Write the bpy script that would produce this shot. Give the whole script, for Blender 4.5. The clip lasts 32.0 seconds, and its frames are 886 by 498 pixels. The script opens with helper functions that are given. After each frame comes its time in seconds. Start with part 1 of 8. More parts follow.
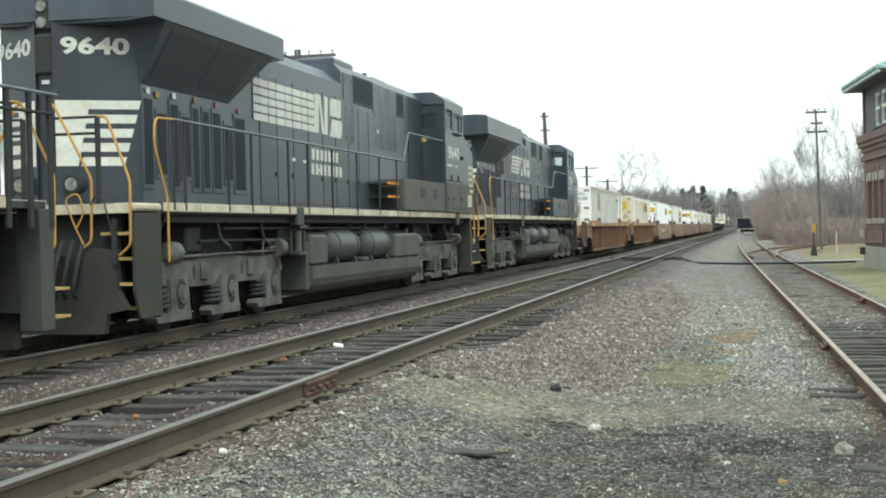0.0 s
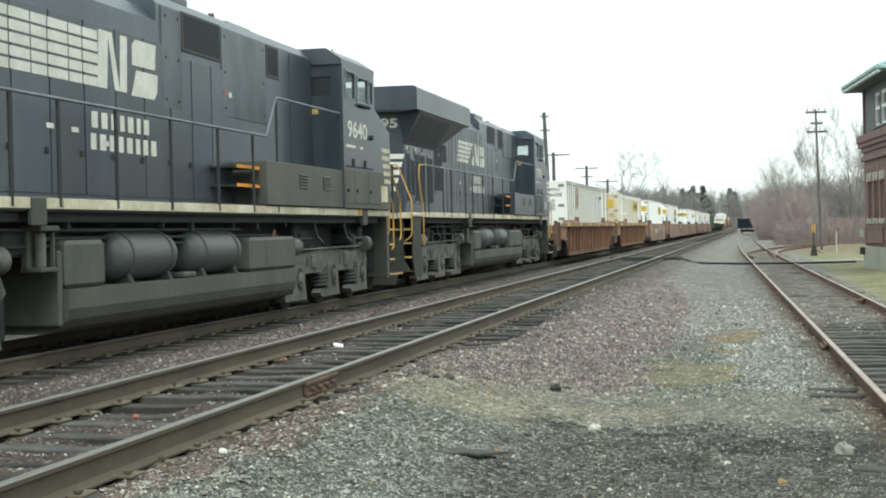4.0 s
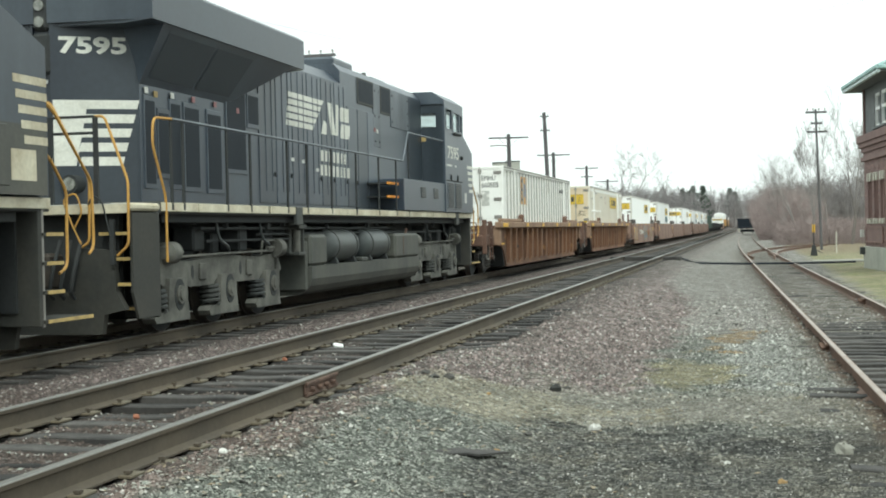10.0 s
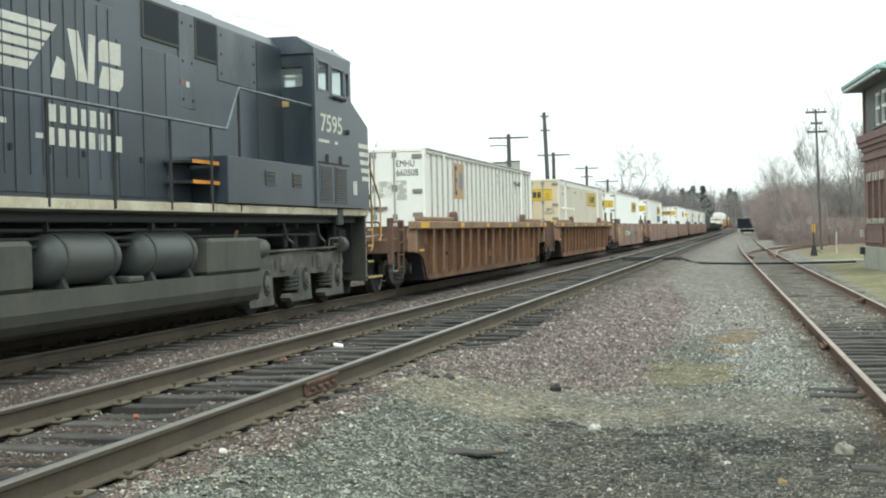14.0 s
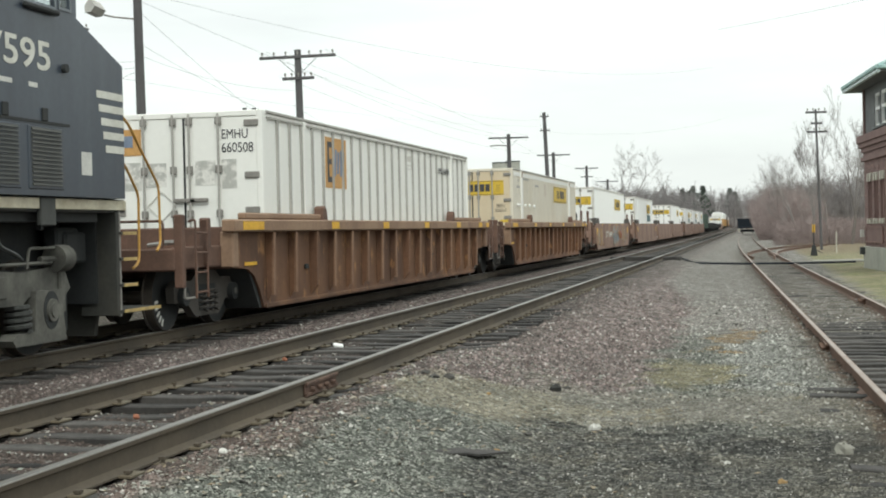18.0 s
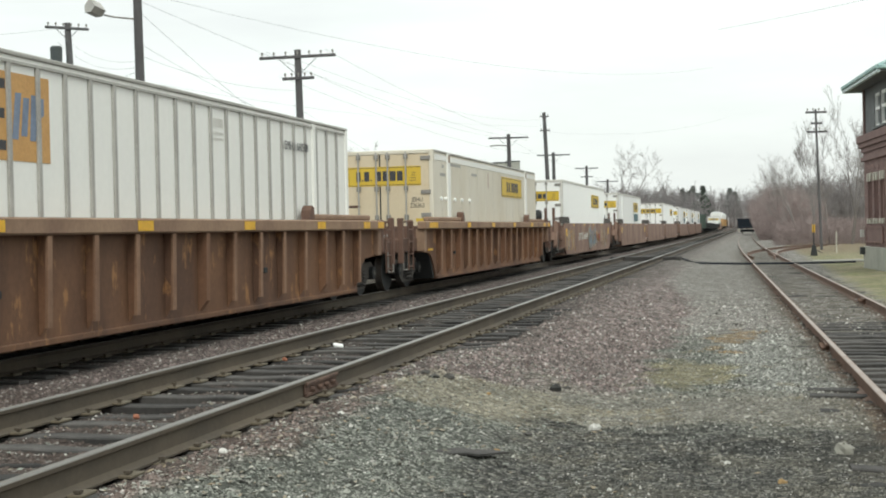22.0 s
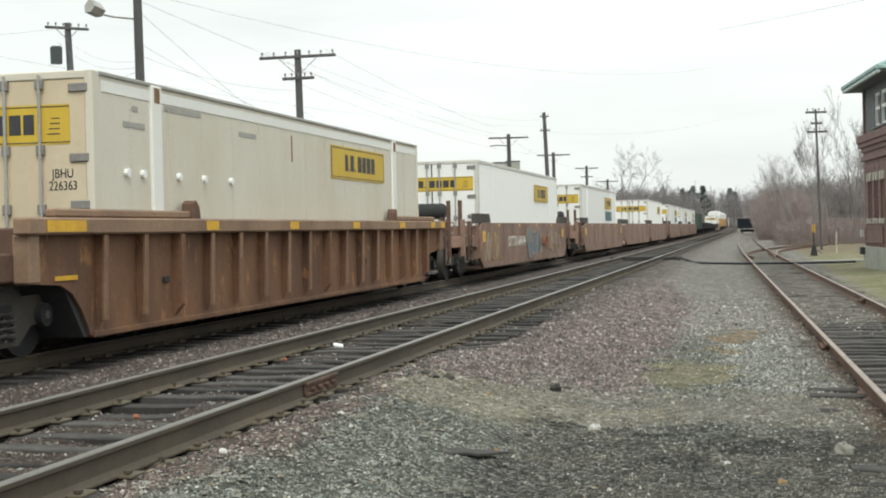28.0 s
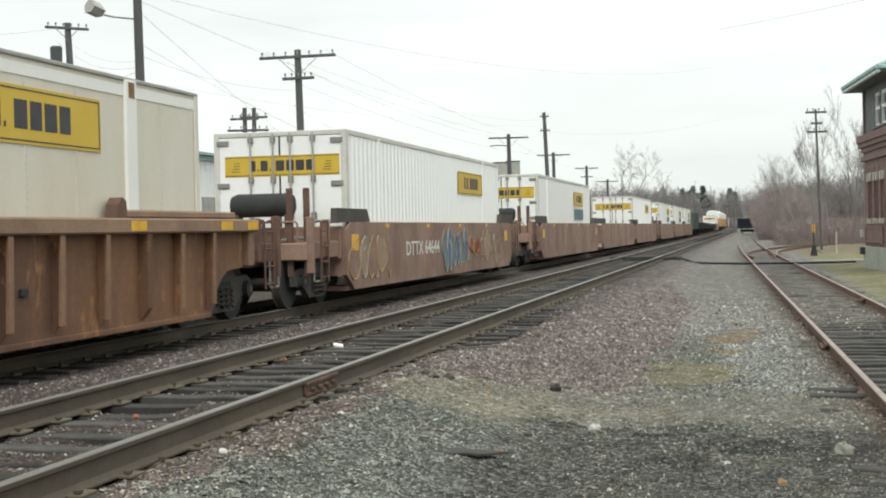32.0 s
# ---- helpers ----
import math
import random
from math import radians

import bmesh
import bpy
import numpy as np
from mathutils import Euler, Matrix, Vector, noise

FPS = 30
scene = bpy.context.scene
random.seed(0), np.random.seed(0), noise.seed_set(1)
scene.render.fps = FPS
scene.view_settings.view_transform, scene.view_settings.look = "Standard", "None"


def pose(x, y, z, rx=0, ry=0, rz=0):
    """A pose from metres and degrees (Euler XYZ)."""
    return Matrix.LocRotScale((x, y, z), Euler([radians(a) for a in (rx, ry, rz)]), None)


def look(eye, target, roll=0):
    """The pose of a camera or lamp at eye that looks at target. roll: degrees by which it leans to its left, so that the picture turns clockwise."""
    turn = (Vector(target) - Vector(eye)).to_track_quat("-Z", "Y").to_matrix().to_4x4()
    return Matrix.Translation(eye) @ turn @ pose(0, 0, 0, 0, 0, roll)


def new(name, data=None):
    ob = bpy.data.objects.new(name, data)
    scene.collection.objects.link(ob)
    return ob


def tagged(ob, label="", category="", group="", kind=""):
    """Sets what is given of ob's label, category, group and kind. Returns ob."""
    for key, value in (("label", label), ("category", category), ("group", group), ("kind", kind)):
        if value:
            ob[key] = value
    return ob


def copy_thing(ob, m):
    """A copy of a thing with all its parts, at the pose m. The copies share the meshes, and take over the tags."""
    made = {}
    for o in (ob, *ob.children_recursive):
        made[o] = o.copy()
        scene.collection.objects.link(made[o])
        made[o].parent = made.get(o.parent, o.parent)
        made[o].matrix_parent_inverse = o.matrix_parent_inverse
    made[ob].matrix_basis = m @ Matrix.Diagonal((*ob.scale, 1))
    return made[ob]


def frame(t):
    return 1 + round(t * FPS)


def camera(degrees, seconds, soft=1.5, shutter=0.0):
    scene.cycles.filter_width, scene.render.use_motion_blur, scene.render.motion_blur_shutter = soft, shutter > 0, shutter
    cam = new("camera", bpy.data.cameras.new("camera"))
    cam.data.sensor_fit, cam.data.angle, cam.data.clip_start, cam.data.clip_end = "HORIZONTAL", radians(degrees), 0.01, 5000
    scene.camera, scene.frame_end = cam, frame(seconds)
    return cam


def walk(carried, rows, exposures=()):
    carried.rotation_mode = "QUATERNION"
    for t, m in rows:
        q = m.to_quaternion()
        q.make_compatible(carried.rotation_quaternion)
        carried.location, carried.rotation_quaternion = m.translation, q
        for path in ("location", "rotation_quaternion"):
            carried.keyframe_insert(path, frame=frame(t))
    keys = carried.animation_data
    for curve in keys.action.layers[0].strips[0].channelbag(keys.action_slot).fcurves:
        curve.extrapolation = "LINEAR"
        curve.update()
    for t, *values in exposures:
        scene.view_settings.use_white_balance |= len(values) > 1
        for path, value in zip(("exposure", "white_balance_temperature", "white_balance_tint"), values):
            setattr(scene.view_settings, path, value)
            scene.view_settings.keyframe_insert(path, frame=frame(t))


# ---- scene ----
cam = camera(35.383, 32.0, soft=1.9)
YAW, PITCH, ROLL = -12.598, -0.741, -1.272


def eye_pose():
    a, b = radians(YAW), radians(PITCH)
    way = Vector((math.sin(a) * math.cos(b), math.cos(a) * math.cos(b), math.sin(b)))
    eye = Vector((0, 0, 1.635))
    return look(eye, eye + way * 10, ROLL)


walk(cam, [(0.0, eye_pose()), (32.0, eye_pose())], exposures=[(0.0, 0.50, 6250, -4), (14.0, 0.45, 6300, -3), (18.0, 0.19, 6460, 2), (32.0, 0.16, 6500, 3)])

# ---- overcast sky and a weak wide sun ----
SUN_EL, SUN_AZ = 50.0, 158.0
world = bpy.data.worlds.new("overcast_sky")
scene.world = world
world.use_nodes = True
wn = world.node_tree.nodes
wl = world.node_tree.links
wn.clear()
w_out = wn.new("ShaderNodeOutputWorld")
w_bg = wn.new("ShaderNodeBackground")
w_sky = wn.new("ShaderNodeTexSky")
w_sky.sky_type = "NISHITA"
w_sky.sun_disc = False
w_sky.sun_elevation = radians(SUN_EL)
w_sky.sun_rotation = radians(SUN_AZ)
w_scale = wn.new("ShaderNodeVectorMath")
w_scale.operation = "SCALE"
w_scale.inputs["Scale"].default_value = 0.1
wl.new(w_sky.outputs[0], w_scale.inputs[0])
w_co = wn.new("ShaderNodeTexCoord")
w_map = wn.new("ShaderNodeMapping")
w_map.inputs["Scale"].default_value = (1.0, 1.0, 5.0)
w_no = wn.new("ShaderNodeTexNoise")
w_no.inputs["Scale"].default_value = 2.2
w_no.inputs["Detail"].default_value = 5
w_no.inputs["Roughness"].default_value = 0.55
wl.new(w_co.outputs["Generated"], w_map.inputs[0])
wl.new(w_map.outputs[0], w_no.inputs["Vector"])
w_ramp = wn.new("ShaderNodeValToRGB")
w_ramp.color_ramp.elements[0].position = 0.32
w_ramp.color_ramp.elements[0].color = (0.775, 0.775, 0.785, 1)
w_ramp.color_ramp.elements[1].position = 0.6
w_ramp.color_ramp.elements[1].color = (0.93, 0.94, 0.93, 1)
wl.new(w_no.outputs["Fac"], w_ramp.inputs[0])
w_mix = wn.new("ShaderNodeMix")
w_mix.data_type = "RGBA"
w_mix.inputs["Factor"].default_value = 0.93
wl.new(w_scale.outputs[0], w_mix.inputs["A"])
wl.new(w_ramp.outputs[0], w_mix.inputs["B"])
w_sep = wn.new("ShaderNodeSeparateXYZ")
wl.new(w_co.outputs["Generated"], w_sep.inputs[0])
w_dome = wn.new("ShaderNodeMapRange")
for _k, _v in zip(("From Min", "From Max", "To Min", "To Max"), (0.0, 0.8, 0.87, 1.18)):
    w_dome.inputs[_k].default_value = _v
wl.new(w_sep.outputs["Z"], w_dome.inputs["Value"])
w_mul = wn.new("ShaderNodeVectorMath")
w_mul.operation = "SCALE"
wl.new(w_mix.outputs["Result"], w_mul.inputs[0])
wl.new(w_dome.outputs[0], w_mul.inputs["Scale"])
wl.new(w_mul.outputs[0], w_bg.inputs["Color"])
w_bg.inputs["Strength"].default_value = 1.15
wl.new(w_bg.outputs[0], w_out.inputs[0])

sun = new("sun", bpy.data.lights.new("sun", "SUN"))
sun.data.energy = 1.5
sun.data.angle = radians(25)
sun.data.color = (1.0, 0.97, 0.93)
_a, _e = radians(SUN_AZ), radians(SUN_EL)
sun.matrix_world = look((0, 0, 60), (-math.sin(_a) * math.cos(_e) * 60, -math.cos(_a) * math.cos(_e) * 60, 60 - math.sin(_e) * 60))

# ---- mesh tools ----
class Geo:
    """Vertices and faces gathered piece by piece."""

    def __init__(self):
        self.v, self.f = [], []

    def add(self, vs, fs):
        n = len(self.v)
        self.v.extend(vs)
        self.f.extend([tuple(i + n for i in q) for q in fs])
        return self

    def box(self, x0, x1, y0, y1, z0, z1, b=0.0, m=None):
        if b <= 0:
            vs = [(x, y, z) for x in (x0, x1) for y in (y0, y1) for z in (z0, z1)]
            fs = [(0, 1, 3, 2), (4, 6, 7, 5), (0, 4, 5, 1), (2, 3, 7, 6), (0, 2, 6, 4), (1, 5, 7, 3)]
        else:
            b = min(b, 0.45 * abs(x1 - x0), 0.45 * abs(y1 - y0), 0.45 * abs(z1 - z0))
            lo, hi = (x0, y0, z0), (x1, y1, z1)
            vs, idx = [], {}
            for i in (0, 1):
                for j in (0, 1):
                    for k in (0, 1):
                        for ax in range(3):
                            p = []
                            for a, s in enumerate((i, j, k)):
                                e = hi[a] if s else lo[a]
                                p.append(e if a == ax else e + (-b if s else b))
                            idx[(i, j, k, ax)] = len(vs)
                            vs.append(tuple(p))
            fs = []
            for ax in range(3):
                o = [a for a in range(3) if a != ax]
                for s in (0, 1):
                    q = []
                    for (a, c) in ((0, 0), (1, 0), (1, 1), (0, 1)):
                        key = [0, 0, 0]
                        key[ax], key[o[0]], key[o[1]] = s, a, c
                        q.append(idx[(*key, ax)])
                    flip = (s == 0) != (ax == 1)
                    fs.append(tuple(q[::-1]) if flip else tuple(q))
                for a in (0, 1):
                    for c in (0, 1):
                        k0, k1 = [0, 0, 0], [0, 0, 0]
                        k0[ax], k1[ax] = 0, 1
                        k0[o[0]] = k1[o[0]] = a
                        k0[o[1]] = k1[o[1]] = c
                        q = [idx[(*k0, o[0])], idx[(*k1, o[0])], idx[(*k1, o[1])], idx[(*k0, o[1])]]
                        flip = ((a == c) != (ax == 1))
                        fs.append(tuple(q[::-1]) if not flip else tuple(q))
            for i in (0, 1):
                for j in (0, 1):
                    for k in (0, 1):
                        q = [idx[(i, j, k, 0)], idx[(i, j, k, 1)], idx[(i, j, k, 2)]]
                        fs.append(tuple(q) if (i + j + k) % 2 else tuple(q[::-1]))
        if m is not None:
            vs = [tuple(m @ Vector(p)) for p in vs]
        return self.add(vs, fs)

    def prism(self, poly, axis, a0, a1, m=None):
        """poly: points in the two other axes (in order x, y, z), drawn out along axis from a0 to a1."""
        n = len(poly)
        vs = []
        for a in (a0, a1):
            for p, q in poly:
                vs.append({"x": (a, p, q), "y": (p, a, q), "z": (p, q, a)}[axis])
        fs = [tuple(range(n))[::-1], tuple(range(n, 2 * n))]
        fs += [(i, (i + 1) % n, n + (i + 1) % n, n + i) for i in range(n)]
        if m is not None:
            vs = [tuple(m @ Vector(p)) for p in vs]
        return self.add(vs, fs)

    def cyl(self, p0, p1, r, n=12, r1=None, caps=True):
        p0, p1 = Vector(p0), Vector(p1)
        r1 = r if r1 is None else r1
        d = (p1 - p0).normalized()
        u = d.orthogonal().normalized()
        w = d.cross(u)
        vs = []
        for p, rr in ((p0, r), (p1, r1)):
            for i in range(n):
                a = 2 * math.pi * i / n
                vs.append(tuple(p + (u * math.cos(a) + w * math.sin(a)) * rr))
        fs = [(i, (i + 1) % n, n + (i + 1) % n, n + i) for i in range(n)]
        if caps:
            fs += [tuple(range(n))[::-1], tuple(range(n, 2 * n))]
        return self.add(vs, fs)

    def tube(self, pts, r, n=8):
        pts = [Vector(p) for p in pts]
        rings = []
        u = None
        for i, p in enumerate(pts):
            d = (pts[min(i + 1, len(pts) - 1)] - pts[max(i - 1, 0)]).normalized()
            u = d.orthogonal().normalized() if u is None else (u - d * u.dot(d)).normalized()
            w = d.cross(u)
            rings.append([tuple(p + (u * math.cos(2 * math.pi * k / n) + w * math.sin(2 * math.pi * k / n)) * r) for k in range(n)])
        vs = [q for ring in rings for q in ring]
        fs = [(a * n + k, a * n + (k + 1) % n, (a + 1) * n + (k + 1) % n, (a + 1) * n + k) for a in range(len(rings) - 1) for k in range(n)]
        fs += [tuple(range(n))[::-1], tuple(range((len(rings) - 1) * n, len(rings) * n))]
        return self.add(vs, fs)

    def lathe(self, prof, n, m):
        """prof: (radius, height) points turned about z, then posed by m."""
        vs = [tuple(m @ Vector((r * math.cos(2 * math.pi * k / n), r * math.sin(2 * math.pi * k / n), h))) for r, h in prof for k in range(n)]
        fs = [(a * n + k, a * n + (k + 1) % n, (a + 1) * n + (k + 1) % n, (a + 1) * n + k) for a in range(len(prof) - 1) for k in range(n)]
        fs += [tuple(range(n))[::-1], tuple(range((len(prof) - 1) * n, len(prof) * n))]
        return self.add(vs, fs)

    def mesh(self, name, material, smooth=False):
        me = bpy.data.meshes.new(name)
        me.from_pydata(self.v, [], self.f)
        if smooth:
            me.polygons.foreach_set("use_smooth", [True] * len(me.polygons))
            me.set_sharp_from_angle(angle=radians(40))
        me.materials.append(material)
        me.update()
        return me


def rounded(pts, r, k=5):
    """A path whose corners are rounded by r."""
    pts = [Vector(p) for p in pts]
    out = [pts[0]]
    for a, b, c in zip(pts, pts[1:], pts[2:]):
        p = b + (a - b).normalized() * min(r, (a - b).length / 2)
        q = b + (c - b).normalized() * min(r, (c - b).length / 2)
        for i in range(k + 1):
            s = i / k
            out.append(p * (1 - s) ** 2 + b * 2 * s * (1 - s) + q * s * s)
    out.append(pts[-1])
    return out


def thing(name, label, category, at=(0, 0, 0), group="", kind=""):
    ob = new(name)
    ob.empty_display_size = 0.3
    ob.location = at
    return tagged(ob, label, category, group, kind)


def part(name, g, material, parent, label="", smooth=False):
    """One mesh object under a thing or a part."""
    ob = new(name, g.mesh(name, material, smooth))
    ob.parent = parent
    return tagged(ob, label)


def solid(name, g, material, label, category="", group="", kind="", smooth=False):
    """A thing that is one mesh."""
    return tagged(new(name, g.mesh(name, material, smooth)), label, category, group, kind)




def lettering(name, text, size, material, parent, m, squeeze=1.0, align="CENTER", thick=0.002, bold=0.0):
    """Flat letters as a mesh, in the plane x-y of the pose m."""
    cu = bpy.data.curves.new(name, "FONT")
    cu.body, cu.size, cu.align_x, cu.align_y = text, size, align, "CENTER"
    cu.extrude, cu.offset, cu.resolution_u = thick, bold, 3
    tmp = bpy.data.objects.new(name, cu)
    scene.collection.objects.link(tmp)
    dg = bpy.context.evaluated_depsgraph_get()
    me = bpy.data.meshes.new_from_object(tmp.evaluated_get(dg))
    bpy.data.objects.remove(tmp)
    me.transform(m @ Matrix.Diagonal((squeeze, 1, 1, 1)))
    me.materials.clear()
    me.materials.append(material)
    ob = new(name, me)
    ob.parent = parent
    return ob


# ---- materials ----
def paint(name, color, rough=0.6, metal=0.0, dark=None, amount=0.5, scale=1.5, fine=30.0, bump=0.15, dist=0.004, streak=1.0, rust=None, rust_at=0.62, spec=0.4, rand=0.0, thr=0.15, grain=0.22):
    """A worn surface: base colour, a second colour in large patches (dirt), fine grain, relief, and rust spots."""
    m = bpy.data.materials.new(name)
    m.use_nodes = True
    nt = m.node_tree
    N, L = nt.nodes, nt.links
    b = N["Principled BSDF"]
    co = N.new("ShaderNodeTexCoord")
    mp = N.new("ShaderNodeMapping")
    mp.inputs["Scale"].default_value = (1, 1, streak)
    L.new(co.outputs["Object"], mp.inputs[0])
    n1 = N.new("ShaderNodeTexNoise")
    n1.inputs["Scale"].default_value = scale
    n1.inputs["Detail"].default_value = 6
    n1.inputs["Roughness"].default_value = 0.6
    L.new(mp.outputs[0], n1.inputs["Vector"])
    n2 = N.new("ShaderNodeTexNoise")
    n2.inputs["Scale"].default_value = fine
    n2.inputs["Detail"].default_value = 3
    L.new(co.outputs["Object"], n2.inputs["Vector"])
    r1 = N.new("ShaderNodeMapRange")
    r1.inputs["From Min"].default_value = 0.5 - thr
    r1.inputs["From Max"].default_value = 0.5 + thr
    r1.inputs["To Max"].default_value = amount
    L.new(n1.outputs["Fac"], r1.inputs["Value"])
    mix = N.new("ShaderNodeMix")
    mix.data_type = "RGBA"
    mix.inputs["A"].default_value = (*color, 1)
    mix.inputs["B"].default_value = (*(dark or tuple(c * 0.55 for c in color)), 1)
    L.new(r1.outputs[0], mix.inputs["Factor"])
    g = N.new("ShaderNodeMapRange")
    g.inputs["To Min"].default_value = 1 - grain
    g.inputs["To Max"].default_value = 1 + grain
    L.new(n2.outputs["Fac"], g.inputs["Value"])
    mul = N.new("ShaderNodeVectorMath")
    mul.operation = "SCALE"
    L.new(mix.outputs["Result"], mul.inputs[0])
    L.new(g.outputs[0], mul.inputs["Scale"])
    col = mul.outputs[0]
    if rand:
        oi = N.new("ShaderNodeObjectInfo")
        rr = N.new("ShaderNodeMapRange")
        rr.inputs["To Min"].default_value = 1 - rand
        rr.inputs["To Max"].default_value = 1 + rand
        L.new(oi.outputs["Random"], rr.inputs["Value"])
        m2 = N.new("ShaderNodeVectorMath")
        m2.operation = "SCALE"
        L.new(col, m2.inputs[0])
        L.new(rr.outputs[0], m2.inputs["Scale"])
        col = m2.outputs[0]
    if rust:
        n3 = N.new("ShaderNodeTexNoise")
        n3.inputs["Scale"].default_value = scale * 3.1
        n3.inputs["Detail"].default_value = 8
        n3.inputs["Roughness"].default_value = 0.7
        L.new(mp.outputs[0], n3.inputs["Vector"])
        r3 = N.new("ShaderNodeMapRange")
        r3.inputs["From Min"].default_value = rust_at
        r3.inputs["From Max"].default_value = rust_at + 0.06
        r3.inputs["To Max"].default_value = 0.85
        L.new(n3.outputs["Fac"], r3.inputs["Value"])
        mx = N.new("ShaderNodeMix")
        mx.data_type = "RGBA"
        mx.inputs["B"].default_value = (*rust, 1)
        L.new(col, mx.inputs["A"])
        L.new(r3.outputs[0], mx.inputs["Factor"])
        col = mx.outputs["Result"]
    L.new(col, b.inputs["Base Color"])
    rg = N.new("ShaderNodeMapRange")
    rg.inputs["To Min"].default_value = max(0.05, rough - 0.12)
    rg.inputs["To Max"].default_value = min(1.0, rough + 0.12)
    L.new(n1.outputs["Fac"], rg.inputs["Value"])
    L.new(rg.outputs[0], b.inputs["Roughness"])
    b.inputs["Metallic"].default_value = metal
    b.inputs["Specular IOR Level"].default_value = spec
    if bump:
        bp = N.new("ShaderNodeBump")
        bp.inputs["Strength"].default_value = bump
        bp.inputs["Distance"].default_value = dist
        L.new(n2.outputs["Fac"], bp.inputs["Height"])
        L.new(bp.outputs[0], b.inputs["Normal"])
    return m


PILOT_GREY = paint("pilot_grey", (0.036, 0.037, 0.033), 0.8, dark=(0.062, 0.058, 0.048), amount=0.7, scale=2.0, fine=20, bump=0.2, dist=0.006)
LOCO_BLACK = paint("loco_black", (0.024, 0.033, 0.049), 0.34, dark=(0.064, 0.080, 0.098), amount=0.9, scale=1.1, streak=0.12, fine=14, bump=0.04, spec=0.6, rand=0.25, thr=0.16)
LOCO_DUST = paint("loco_dusty", (0.058, 0.060, 0.056), 0.6, dark=(0.108, 0.104, 0.086), amount=0.9, scale=0.9, streak=0.5, fine=20, bump=0.1, rust=(0.10, 0.075, 0.05), rust_at=0.7)
TANK_DUST = paint("fuel_tank_dusty", (0.088, 0.088, 0.074), 0.6, dark=(0.050, 0.054, 0.050), amount=0.9, scale=1.0, streak=0.6, fine=18, bump=0.08)
HANDRAIL = paint("handrail_steel", (0.17, 0.19, 0.21), 0.4, metal=0.2, dark=(0.09, 0.10, 0.11), amount=0.7, scale=3, bump=0.03)
LOCO_GRIME = paint("loco_grime", (0.042, 0.046, 0.046), 0.65, dark=(0.080, 0.080, 0.070), amount=0.8, scale=1.6, streak=0.4, fine=20, bump=0.2, dist=0.006)
LOCO_WORN = paint("loco_worn_grey", (0.115, 0.130, 0.148), 0.45, dark=(0.038, 0.047, 0.060), amount=1.0, scale=1.1, streak=0.45, fine=14, bump=0.05, spec=0.5, thr=0.2)
TRUCK_GREY = paint("truck_grey", (0.150, 0.147, 0.128), 0.8, dark=(0.055, 0.054, 0.048), amount=0.95, scale=2.2, fine=24, bump=0.3, dist=0.006, rust=(0.13, 0.085, 0.055), rust_at=0.66)
# darker copy of the hood black; the end's shade is in the colour
LOCO_END_SHADED = paint("loco_end_shaded", (0.017, 0.023, 0.033), 0.38, dark=(0.034, 0.043, 0.054), amount=0.8, scale=1.0, streak=0.3, fine=14, bump=0.03, spec=0.55)
INTAKE_DARK = paint("intake_screen", (0.034, 0.044, 0.054), 0.5, dark=(0.058, 0.068, 0.078), scale=2, fine=40, bump=0.2)
# black of the cab recess: soot and the shade there in one colour
LOCO_SOOT_SHADE = paint("loco_soot_shade", (0.020, 0.028, 0.037), 0.4, dark=(0.050, 0.062, 0.074), amount=0.8, scale=1.3, streak=0.12, fine=14, bump=0.03, spec=0.5)
UNDER_DARK = paint("underframe_dark", (0.026, 0.029, 0.030), 0.85, dark=(0.052, 0.052, 0.049), scale=2.5, fine=22, bump=0.3, dist=0.008)
GRILLE_DARK = paint("grille_dark", (0.011, 0.016, 0.023), 0.6, dark=(0.020, 0.026, 0.034), amount=0.8, scale=5, bump=0.1, spec=0.2)
TANK_GREY = paint("tank_grey", (0.052, 0.061, 0.064), 0.45, dark=(0.080, 0.082, 0.074), amount=0.7, scale=1.2, streak=0.4, fine=18, bump=0.08)
SILL_CREAM = paint("sill_cream", (0.62, 0.58, 0.45), 0.65, dark=(0.36, 0.30, 0.20), amount=0.75, scale=2.0, fine=20, bump=0.08, rust=(0.20, 0.12, 0.06), rust_at=0.68)
LETTER_WHITE = paint("lettering_white", (0.66, 0.66, 0.60), 0.6, dark=(0.50, 0.49, 0.43), amount=0.6, scale=3, bump=0.02)
RAIL_YELLOW = paint("handrail_yellow", (0.52, 0.29, 0.06), 0.55, dark=(0.34, 0.19, 0.06), amount=0.7, scale=6, bump=0.05)
STEP_YELLOW = paint("step_yellow", (0.50, 0.36, 0.13), 0.7, dark=(0.25, 0.19, 0.10), amount=0.7, scale=6, bump=0.1)
GLASS = paint("window_glass", (0.03, 0.035, 0.04), 0.08, spec=0.8, bump=0, scale=3)
GLASS_CLEAR = bpy.data.materials.new("cab_glass")
GLASS_CLEAR.use_nodes = True
_b = GLASS_CLEAR.node_tree.nodes["Principled BSDF"]
_b.inputs["Base Color"].default_value = (0.75, 0.80, 0.80, 1)
_b.inputs["Roughness"].default_value = 0.04
_b.inputs["Transmission Weight"].default_value = 0.9
_b.inputs["IOR"].default_value = 1.02
WHEEL_DARK = paint("wheel_dark", (0.045, 0.040, 0.036), 0.8, dark=(0.09, 0.07, 0.05), scale=5, bump=0.2)
LAMP_GLASS = paint("lamp_lens", (0.22, 0.225, 0.20), 0.10, spec=0.9, dark=(0.10, 0.10, 0.085), amount=1.0, scale=14, bump=0.0)
RED_MARK = paint("red_sticker", (0.32, 0.15, 0.15), 0.6, scale=5, bump=0.0)
PALE_MARK = paint("pale_sticker", (0.66, 0.66, 0.62), 0.6, scale=5, bump=0.0)
